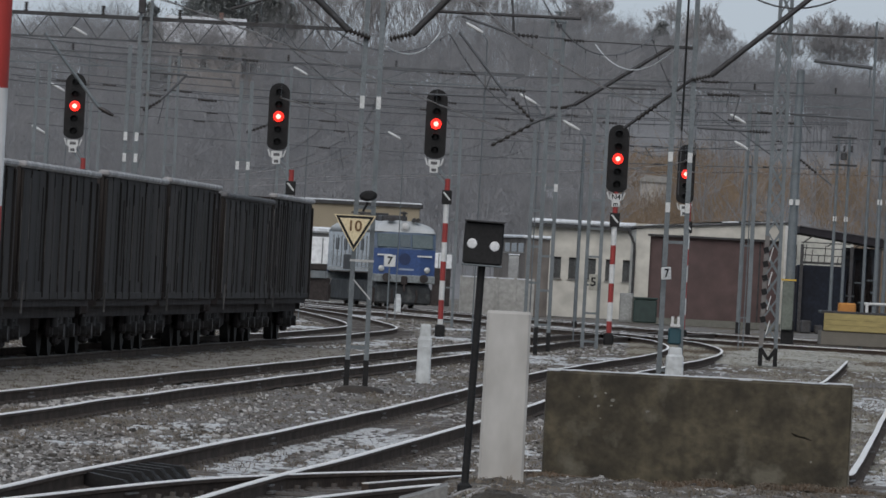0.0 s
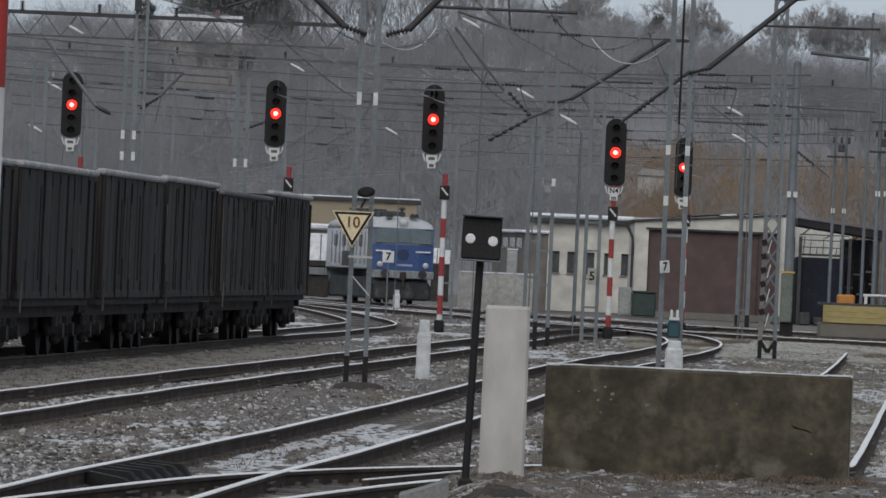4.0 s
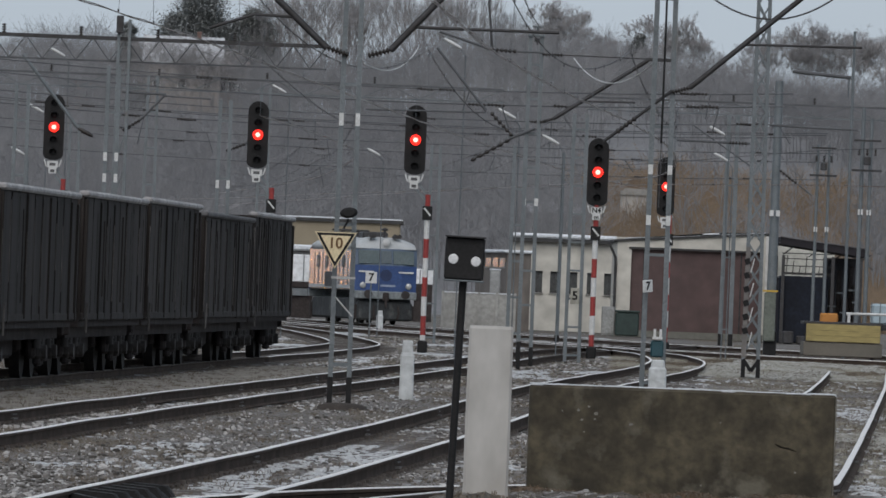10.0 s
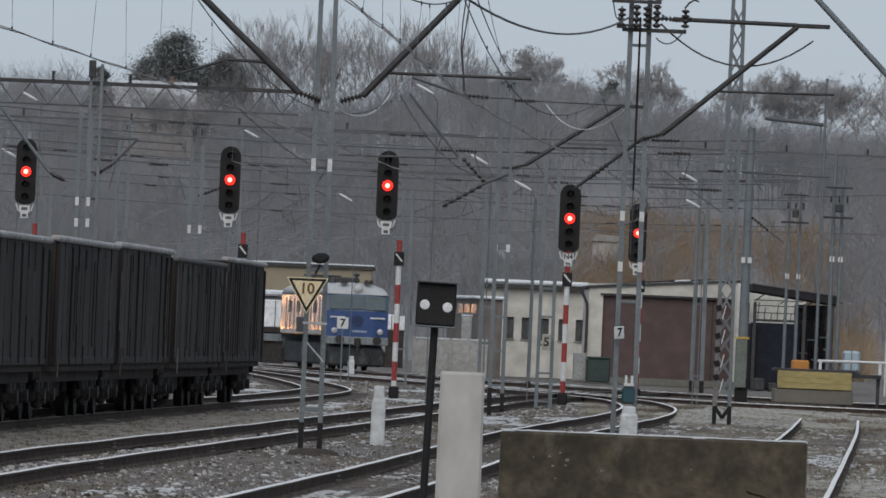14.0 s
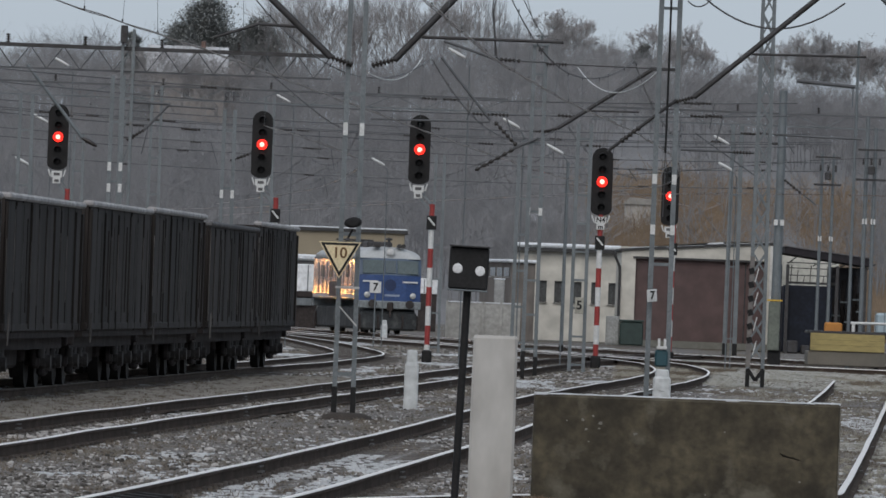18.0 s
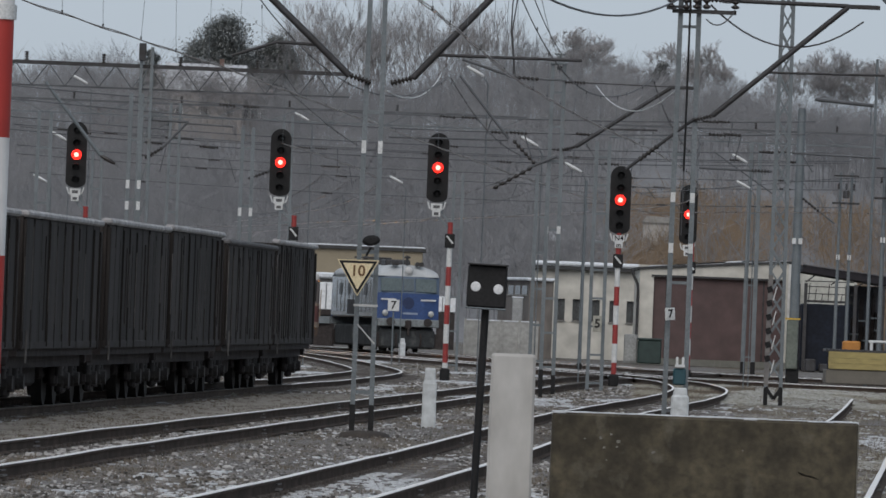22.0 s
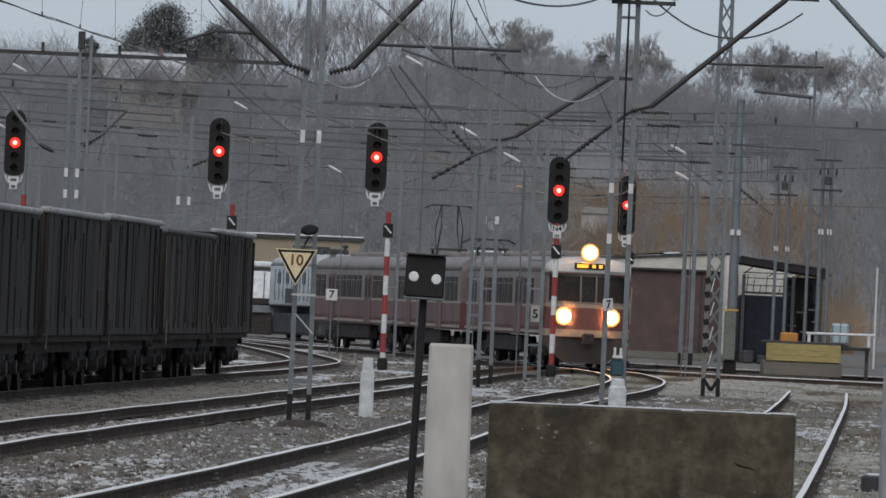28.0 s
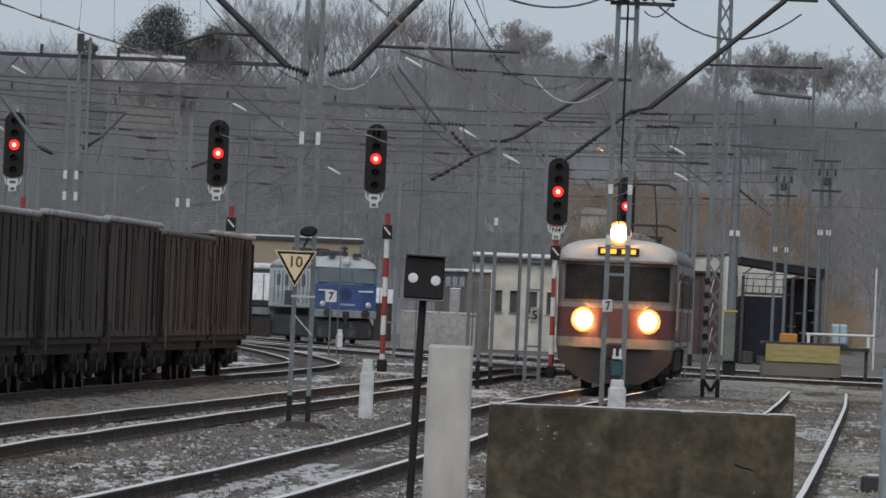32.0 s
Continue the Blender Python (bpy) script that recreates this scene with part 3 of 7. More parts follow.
# ---- overhead line masts ----
def mast(x, y, h, foot, tip, label, depth=0.3, lattice=False, black=0.0, marks=(), rot=0.0, legw=0.1, step=0.9):
    """A twin-leg steel mast that tapers from foot to tip, with ties or full lacing."""
    t = thing("catenary_mast", label, "catenary mast", pose(x, y, -0.16, 0, 0, rot), "overhead line masts")
    def half(z):
        return (foot + (tip - foot) * z / h) / 2
    for s in (-1, 1):
        for dpt in ((-depth / 2, depth / 2) if lattice else (0,)):
            part("leg", Geo().beam((s * half(black), dpt, black), (s * half(h), dpt, h), legw, legw if lattice else depth * 0.6), GALV, t)
            if black:
                part("leg_foot", Geo().beam((s * half(0), dpt, 0), (s * half(black), dpt, black), legw * 1.15, (legw if lattice else depth * 0.6) * 1.15), BLACK_PAINT, t, "black painted leg foot")
    z, k = black + 0.2, 0
    while z < h - 0.3:
        s = 1 if k % 2 else -1
        if lattice:
            for dpt in (-depth / 2, depth / 2):
                part("lacing", Geo().beam((s * half(z), dpt - 0.01, z), (-s * half(z + step), dpt - 0.01, z + step), 0.05), GALV, t)
                if dpt < 0:
                    part("cross_lacing", Geo().beam((-s * half(z), dpt - 0.03, z), (s * half(z + step), dpt - 0.03, z + step), 0.04), GALV, t)
        else:
            part("tie", Geo().box(0, 0, z, half(z) * 2 - legw * 0.9, 0.05, 0.06), GALV, t)
        z += step
        k += 1
    for z in marks:
        for s in (-1, 1):
            part("white_mark", Geo().box(s * half(z), -(depth / 2 + 0.01) * (1 if lattice else 0.62), z, legw * 0.95, 0.03, 0.2), WHITE_PAINT, t, "white painted band")
    return t


INSUL = mat("brown_porcelain", (0.032, 0.026, 0.023), (0.024, 0.02, 0.018), rough=0.3, scale=8, bump=0)


def insulator(a, b, parent, r=0.055, discs=7):
    g = Geo()
    a, b = Vector(a), Vector(b)
    pts, rs = [], []
    for i in range(discs):
        for o, q in ((0.0, 0.35), (0.3, 1.0), (0.55, 1.0), (0.8, 0.35)):
            pts.append(a.lerp(b, (i + o) / discs))
            rs.append(r * q)
    g.tube(pts, rs, 8)
    return part("insulator", g, INSUL, parent, "ribbed brown insulator")


def cantilever(m, side, z0, z1, reach, share, arm, parent_label, droop=0.0, tie=0.016):
    """Bracket arm: top tube, slanting strut, insulators at the mast, registration arm."""
    t = thing("catenary_bracket", parent_label, "bracket arm", m, "overhead line bracket arms")
    s = side
    insulator((s * 0.15, 0, z0), (s * 0.55, 0, z0 + 0.12), t)
    part("strut", Geo().tube([(s * 0.5, 0, z0 + 0.1), (s * reach, 0, z1)], 0.055, 8), DARK_STEEL, t)
    insulator((s * 0.15, 0, z1 + 0.05), (s * 0.7, 0, z1 + 0.05), t)
    part("top_tie", Geo().tube([(s * 0.65, 0, z1 + 0.05), (s * reach, 0, z1 + 0.03 - droop)], tie, 6), DARK_STEEL, t)
    part("end_cap", Geo().box(s * (reach + 0.3), 0, z1 + 0.02 - droop, 0.72, 0.09, 0.09, bevel=0.015), DARK_STEEL, t)
    zr = z0 + 0.1 + (z1 - z0 - 0.1) * share
    xr = s * (0.5 + (reach - 0.5) * share)
    part("registration_arm", Geo().tube([(xr, 0, zr)] + [(xr + s * dx, 0, zr + dz) for dx, dz in arm], 0.028, 6), DARK_STEEL, t)
    return t


# mast with the speed sign
mast(-1.6, 133.2, 10.5, 0.30, 0.2, "tall twin-leg galvanised mast with black feet in a soil mound", black=0.5, marks=(4.55,), depth=0.16, legw=0.075, step=2.2)
mound = Geo()
mound.loft([[(r * math.cos(a), r * 0.8 * math.sin(a), z) for a in [2 * math.pi * k / 20 for k in range(20)]] for r, z in ((0.45, -0.05), (0.38, 0.06), (0.25, 0.1), (0.05, 0.11))])
tagged(part("soil_mound", mound, mat("dark_soil", (0.06, 0.05, 0.043), (0.04, 0.034, 0.03), rough=0.95, scale=4)), "small dark soil mound round a mast foot", "soil mound").matrix_basis = pose(-1.54, 133.2, -0.17)
cantilever(pose(-1.5, 133.1, 0), -1, 5.4, 7.15, 2.3, 0.28, ((0.65, 0.02), (1.35, -0.22)), "dark steel bracket arm with insulators on a mast")
cantilever(pose(-1.5, 133.1, 0), 1, 5.4, 7.13, 1.98, 0.23, ((2.3, 0.0),), "dark steel bracket arm with insulators on a mast")


def speed_sign():
    t = thing("speed_sign", "cream triangular sign with a black rim and the number 10", "speed sign", pose(-1.74, 132.8, 2.42, 0, 0, 0))
    def tri(w, y0, y1, k):
        h = w * 0.87
        return Geo().prism([(-w / 2 * k, h * 0.333 * k), (0, -h * 0.667 * k), (w / 2 * k, h * 0.333 * k)], 1, y0, y1)
    CREAM = mat("cream_sign_face", (0.78, 0.66, 0.42), (0.72, 0.6, 0.38), rough=0.5, scale=5, bump=0.03)
    part("rim", tri(0.66, 0, 0.02, 1.0), CREAM, t)
    part("border", tri(0.66, -0.006, 0.0, 0.92), BLACK_PAINT, t, "black border")
    part("face", tri(0.66, -0.012, -0.006, 0.72), CREAM, t, "cream face")
    text("lettering", "10", 0.235, pose(0, -0.016, 0.012), mat("brown_lettering", (0.18, 0.09, 0.03), (0.12, 0.06, 0.02), rough=0.6), t)
    part("clamp", Geo().box(0, 0.05, 0.12, 0.5, 0.04, 0.05), GALV, t)
    part("clamp", Geo().box(0.14, 0.05, -0.52, 0.38, 0.04, 0.035).tube([(0.02, 0.2, -0.82), (0.3, 0.2, -1.12)], 0.013, 6), mat("pale_sign_bracket", (0.55, 0.55, 0.54), rough=0.6), t, "pale bracket and brace")
    part("lamp_hood", Geo().loft([[(0.19 + a * math.cos(q), y_, 0.5 + 0.09 * a * math.cos(q) + b * math.sin(q)) for q in [math.pi * k / 8 for k in range(16)]] for y_, a, b in ((-0.1, 0.08, 0.05), (-0.08, 0.14, 0.085), (0.06, 0.14, 0.085), (0.14, 0.06, 0.05))]).tube([(0.19, 0.05, 0.4), (0.12, 0.05, 0.26)], 0.02, 6), BLACK_PAINT, t, "black hooded lamp above the sign")
    return t


speed_sign()


def seven_plate(x, y, z, size, label):
    t = thing("number_board", label, "number board", pose(x, y, z))
    part("board", Geo().box(0, 0, 0, size, 0.03, size, bevel=0.01), WHITE_PAINT, t)
    text("lettering", "7", size * 0.95, pose(0, -0.018, 0), BLACK_PAINT, t)
    return t


seven_plate(-2.78, 318, 2.09, 0.43, "square white board with a black 7 on a thin post")
tagged(part("board_post", Geo().tube([(-2.78, 318.05, -0.16), (-2.78, 318.05, 1.9)], 0.03, 8), GALV), "thin grey steel post carrying a number board", "post")

mast(4.27, 172.0, 10.2, 0.42, 0.36, "tall twin-leg galvanised mast with switchgear at its top", marks=(4.53, 3.5), depth=0.18, legw=0.1, step=2.6)
seven_plate(4.1, 171.7, 2.0, 0.25, "small white board with a black 7 on a mast").rotation_euler = (0, radians(-5), radians(38))
cantilever(pose(4.3, 171.9, 0), 1, 5.95, 8.35, 3.16, 0.4, ((2.4, 0.03),), "long dark steel bracket arm on a mast", tie=0.05)
m8 = mast(7.8, 214.5, 10.8, 0.38, 0.27, "laced lattice steel mast with black feet and a banded leg", lattice=True, black=0.45, depth=0.4, legw=0.08, step=0.55)
part("mast_cap", Geo().box(0, 0, 10.83, 0.46, 0.5, 0.07), GALV, m8)
part("foot_lacing", Geo().beam((-0.2, -0.24, 0.46), (0, -0.24, 0.16), 0.09).beam((0.2, -0.24, 0.46), (0, -0.24, 0.16), 0.09), BLACK_PAINT, m8, "black crossed foot lacing")
part("leg_plate", Geo().beam((-0.195, -0.235, 0.5), (-0.172, -0.235, 3.3), 0.12, 0.02, (0, 1, 0)), mat("brownish_galvanised", (0.2, 0.19, 0.18), (0.15, 0.14, 0.135), rough=0.7, scale=2, fine=10), m8, "brownish grey leg plate")
for k in range(6):
    part("dark_band", Geo().beam((-0.25, -0.26, 1.16 + 0.35 * k), (-0.12, -0.26, 1.2 + 0.35 * k), 0.15, 0.012, (0, 1, 0)), BLACK_PAINT, m8)
for k in range(4):
    part("white_lacing", Geo().beam((-0.09, -0.25, 0.8 + 0.62 * k), (-0.01, -0.25, 1.15 + 0.62 * k), 0.022, 0.012, (0, 1, 0)), WHITE_PAINT, m8)
m9 = mast(2.14, 222.1, 8.63, 0.34, 0.3, "twin-leg galvanised mast carrying lamps and wires", marks=(4.3,), depth=0.2, legw=0.1, black=0.5)
part("head_bar", Geo().box(0, 0, 8.66, 0.44, 0.24, 0.06, bevel=0.01), GALV, m9)
part("head_plate", Geo().box(0.03, 0, 8.9, 0.3, 0.2, 0.04).box(0.03, 0, 8.78, 0.05, 0.05, 0.22), GALV, m9)
part("terminal_box", Geo().box(0.02, -0.14, 8.54, 0.14, 0.12, 0.1, bevel=0.015), DARK_STEEL, m9, "dark terminal box")
mast(1.74, 211.5, 5.6, 0.3, 0.26, "shorter twin-leg grey mast among the signals", depth=0.2, legw=0.09, black=0.7)
mast(3.66, 240.0, 7.05, 0.4, 0.36, "ladder-like concrete pole with square openings", depth=0.2, legw=0.1, step=0.8)
mast(11.75, 353.5, 9.6, 0.42, 0.36, "twin grey concrete pole before the garage", depth=0.3, legw=0.17, step=3, black=0.5)


# ---- rolling stock ----
WAGON_PAINT = mat("sooty_brown_wagon_steel", (0.0337, 0.0286, 0.0269), (0.0236, 0.0199, 0.0186), rough=0.75, scale=0.8, fine=12, stretch=(1, 1, 0.15), bump=0.25, stain=(0.0310, 0.0248, 0.0207), stain_at=0.6, stain_scale=1.6, vary=0.15, spec=0.2)
FROST = mat("frosted_top_rail", (0.6000, 0.5880, 0.5880), (0.3240, 0.3120, 0.3120), rough=0.8, scale=2.5, fine=14)
UNDER = mat("black_underframe", (0.0617, 0.0527, 0.0503), (0.0395, 0.0339, 0.0332), rough=0.85, scale=3, fine=9, spec=0.15)
WHEEL = mat("wheel_steel", (0.0351, 0.0311, 0.0284), (0.0230, 0.0203, 0.0189), rough=0.75, metal=0.1, scale=5, spec=0.2)
PANEL_PAINT = mat("sooty_wagon_panel", (0.0374, 0.0316, 0.0295), (0.0177, 0.0150, 0.0139), rough=0.75, scale=0.9, fine=7, stretch=(1, 1, 0.12), bump=0.25, stain=(0.0361, 0.0288, 0.0244), stain_at=0.58, stain_scale=4.5, vary=0.45, spec=0.2)
POST_PAINT = mat("sooty_wagon_post", (0.0317, 0.0270, 0.0252), (0.0210, 0.0179, 0.0168), rough=0.75, scale=1.2, fine=9, stretch=(1, 1, 0.12), bump=0.2, stain=(0.0327, 0.0272, 0.0229), stain_at=0.62, vary=0.4, spec=0.2)
AXLE_BOX = mat("dusty_axle_box", (0.0575, 0.0513, 0.0488), (0.0338, 0.0300, 0.0287), rough=0.85, scale=4, vary=0.3)
WORN = mat("worn_pale_steel", (0.15, 0.14, 0.135), (0.075, 0.07, 0.068), rough=0.8, scale=3, fine=20, stretch=(1, 1, 0.3), vary=0.55)
THAWED = mat("thawed_top_rail", (0.13, 0.127, 0.13), (0.075, 0.073, 0.075), rough=0.8, scale=2.5, fine=14)
wrng = random.Random(17)


def wheelset(parent, x, r, gauge=1.5):
    ws = part("axle", Geo().tube([(x, -0.95, r), (x, 0.95, r)], 0.08, 8), UNDER, parent)
    for s in (-1, 1):
        part("wheel", Geo().tube([(x, s * (gauge / 2 - 0.1), r), (x, s * (gauge / 2 + 0.08), r)], r, 22), WHEEL, ws)


def bogie(parent, x, wb=1.8, r=0.46):
    b = new("bogie", Geo().box(x, -1.0, r + 0.06, wb + 0.7, 0.16, 0.36, bevel=0.05).box(x, 1.0, r + 0.06, wb + 0.7, 0.16, 0.36, bevel=0.05).box(x, 0, r + 0.12, 0.5, 2.0, 0.25, bevel=0.03).mesh("bogie", UNDER))
    b.parent = parent
    rig = Geo().box(x, 0, 0.5, wb + 0.3, 1.7, 0.26, bevel=0.05)
    for q in (-1.02, 1.02):
        rig.box(x, q, 0.36, 0.62, 0.14, 0.3, bevel=0.04).box(x, q, 0.6, 0.5, 0.2, 0.3, bevel=0.05)
        for o in (-0.13, 0.0, 0.13):
            rig.tube([(x + o, q * 1.1, 0.3), (x + o, q * 1.1, 0.56)], 0.055, 8)
    part("brake_rigging", rig, UNDER, b)
    for o in (-wb / 2, wb / 2):
        wheelset(b, x + o, r)
        for s in (-1, 1):
            part("axle_box", Geo().box(x + o, s * 1.12, r, 0.24, 0.2, 0.26, bevel=0.06).tube([(x + o, s * 1.12, r), (x + o, s * 1.25, r)], 0.12, 12).box(x + o, s * 1.08, r + 0.19, 0.5, 0.12, 0.07, bevel=0.03).tube([(x + o - 0.3, s * 1.1, r + 0.06), (x + o - 0.3, s * 1.1, r + 0.26)], 0.075, 8).tube([(x + o + 0.3, s * 1.1, r + 0.06), (x + o + 0.3, s * 1.1, r + 0.26)], 0.075, 8), AXLE_BOX, b)
    return b


def coal_wagon(m, length, top, label, frosted=True):
    """An open high-sided wagon, x along its length."""
    t = thing("coal_wagon", label, "freight wagon", m, "coal wagons in a row")
    hl, w, zf = length / 2 - 0.56, 1.38, 1.0
    for s in (-1, 1):
        side = part("side_wall", Geo().box(0, s * w, (zf + top) / 2, 2 * hl, 0.06, top - zf), WAGON_PAINT, t)
        n = max(int(2 * hl / 1.25), 4)
        step = (2 * hl - 0.14) / n
        for k in range(n + 1):
            x = -hl + 0.07 + k * step + (wrng.uniform(-0.1, 0.1) if 0 < k < n else 0)
            out = 0.04 + 0.04 * wrng.random()
            wide = 0.17 if k in (0, n) else wrng.uniform(0.09, 0.13)
            post = part("side_post", Geo().box(x + (0.04 if k == 0 else -0.04 if k == n else 0), s * (w + 0.03 + out / 2), (zf + top) / 2 - 0.03 + wrng.uniform(-0.04, 0.02), wide, out, top - zf - 0.1, bevel=0.012), POST_PAINT, side)
            if wrng.random() < 0.75:
                z_lo = zf + 0.12 + (top - zf) * 0.35 * wrng.random()
                z_hi = top - 0.1 - (top - zf) * 0.3 * wrng.random()
                part("worn_edge", Geo().box(x + wide / 2 + 0.01, s * (w + 0.022 + out), (z_lo + z_hi) / 2, 0.012, 0.013, z_hi - z_lo), WORN, post, "pale worn edge")
            if k < n:
                part("side_panel", Geo().box(x + step / 2, s * (w + 0.042 + wrng.uniform(0, 0.02)), (zf + top) / 2 + 0.03, step - 0.09 - wrng.uniform(0, 0.1), 0.03, top - zf - 0.1 - wrng.uniform(0, 0.06)), PANEL_PAINT, side)
                if wrng.random() < 0.5:
                    part("stiffener", Geo().box(x + step * wrng.uniform(0.35, 0.65), s * (w + 0.06), (zf + top) / 2, 0.05, 0.04, (top - zf) * wrng.uniform(0.6, 0.95)), POST_PAINT, side)
        part("bottom_rail", Geo().box(0, s * (w + 0.04), zf + 0.06, 2 * hl, 0.08, 0.14, bevel=0.02), WAGON_PAINT, side)
        part("hand_rail", Geo().tube([(hl - 0.12, s * (w + 0.13), 0.78), (hl - 0.12, s * (w + 0.14), 1.3)], 0.018, 6), WORN, side, "pale hand rail")
        part("top_rail", Geo().box(0, s * (w + 0.03), top + 0.03, 2 * hl + 0.04, 0.2, 0.11, bevel=0.035), FROST if frosted else THAWED, side, "frosted top rail" if frosted else "dull grey top rail")
    for s in (-1, 1):
        end = part("end_wall", Geo().box(s * hl, 0, (zf + top) / 2, 0.06, 2 * w - 0.07, top - zf), WAGON_PAINT, t)
        for k in range(4):
            part("end_post", Geo().box(s * (hl + 0.07), -0.9 + 0.6 * k, (zf + top) / 2, 0.08, 0.12, top - zf - 0.1), WAGON_PAINT, end)
        part("headstock", Geo().box(s * (hl + 0.16), 0, zf - 0.12, 0.16, 2.5, 0.3, bevel=0.02), UNDER, t)
        for q in (-0.875, 0.875):
            part("buffer", Geo().tube([(s * (hl + 0.22), q, zf - 0.1), (s * (hl + 0.5), q, zf - 0.1), (s * (hl + 0.5), q, zf - 0.1), (s * (hl + 0.55), q, zf - 0.1)], [0.1, 0.09, 0.22, 0.22], 12), UNDER, t)
    part("floor", Geo().box(0, 0, zf - 0.06, 2 * hl, 2 * w, 0.12), UNDER, t)
    part("frame", Geo().box(0, -1.1, zf - 0.2, 2 * hl, 0.12, 0.24).box(0, 1.1, zf - 0.2, 2 * hl, 0.12, 0.24).box(0, 0, zf - 0.25, 2 * hl, 0.3, 0.3), UNDER, t)
    # Brake gear is massed into dark blocks to fill the shade below.
    part("brake_gear", Geo().box(0, -0.85, 0.66, 2 * hl - 6.4, 0.5, 0.6, bevel=0.06).box(0.4, 0.2, 0.62, 2 * hl - 7.0, 1.2, 0.55, bevel=0.06), UNDER, t, "dark brake gear blocks massed to fill the shade")
    for s in (-1, 1):
        # Dark block standing in for the shade above each bogie.
        part("bolster", Geo().box(s * (hl - 1.75), 0, 0.7, 3.0, 1.7, 0.5, bevel=0.05), UNDER, t, "dark block filling the shade above the bogie")
    part("coal", Geo().box(0, 0, zf + 0.5, 2 * hl - 0.1, 2 * w - 0.1, 1.0), UNDER, t, "dark coal load below the rim")
    for s in (-1, 1):
        bogie(t, s * (hl - 1.75))
    return t


def stand(line, y_front, length):
    """Pose of a vehicle whose front coupling is at y_front on a line."""
    i0 = min(range(len(line)), key=lambda i: abs(line[i].y - y_front))
    i1 = min(range(len(line)), key=lambda i: (line[i] - line[i0]).length - length if (line[i] - line[i0]).length > length and line[i].y > y_front else 1e9)
    a, b = line[i0], line[i1]
    c = (a + b) / 2
    return pose(c.x, c.y, 0, 0, 0, math.degrees(math.atan2(a.y - b.y, a.x - b.x)))


WAG = "sooty open coal wagon with vertical ribs"
y = 201.5
for length, top, lab, fr in ((13.5, 3.25, WAG + ", last of the row", True), (14.6, 3.10, WAG + ", darker and lower than others", False), (13.5, 3.22, WAG + " and frosted rim", True), (13.5, 3.17, WAG + " and frosted rim", True), (13.8, 3.11, WAG + " and frosted rim", True), (14.0, 3.1, WAG + " and frosted rim", True), (14.0, 3.1, WAG + " and frosted rim", True)):
    y -= length
    coal_wagon(stand(WAGON_LINE, y, length), length, top, lab, fr)


EMU_RED = mat("faded_maroon_paint", (0.145, 0.05, 0.044), (0.105, 0.042, 0.037), rough=0.55, scale=0.8, fine=14, stretch=(1, 1, 0.4), bump=0.03, stain=(0.12, 0.075, 0.065), stain_at=0.62)
EMU_GREY = mat("grimy_upper_paint", (0.205, 0.172, 0.158), (0.155, 0.125, 0.113), rough=0.5, scale=0.8, fine=14, bump=0.03)
EMU_CREAM = mat("cream_band", (0.33, 0.26, 0.19), (0.27, 0.21, 0.16), rough=0.45, scale=1.5, fine=14, bump=0.03)
EMU_ROOF = mat("grey_coach_roof", (0.25, 0.22, 0.21), (0.19, 0.17, 0.16), rough=0.6, scale=0.8, fine=10, stain=(0.16, 0.15, 0.14), stain_at=0.62)
WINDOW = mat("coach_window", (0.045, 0.04, 0.038), (0.03, 0.028, 0.027), rough=0.5, scale=2, fine=15, bump=0, spec=0.04)
HEADLAMP = mat("burning_headlamp", (0.9, 0.8, 0.6), rough=0.3, bump=0, emit=(1.0, 0.40, 0.10), power=170.0)
# Glow for an added rim that stands in for the headlamps' orange halo.
LAMP_HALO = mat("lamp_halo_glow", (0.8, 0.5, 0.2), rough=0.3, bump=0, emit=(1.0, 0.36, 0.06), power=1.5)
DISPLAY = mat("amber_display", (0.4, 0.25, 0.05), rough=0.4, bump=0, emit=(1.0, 0.42, 0.03), power=1.6)


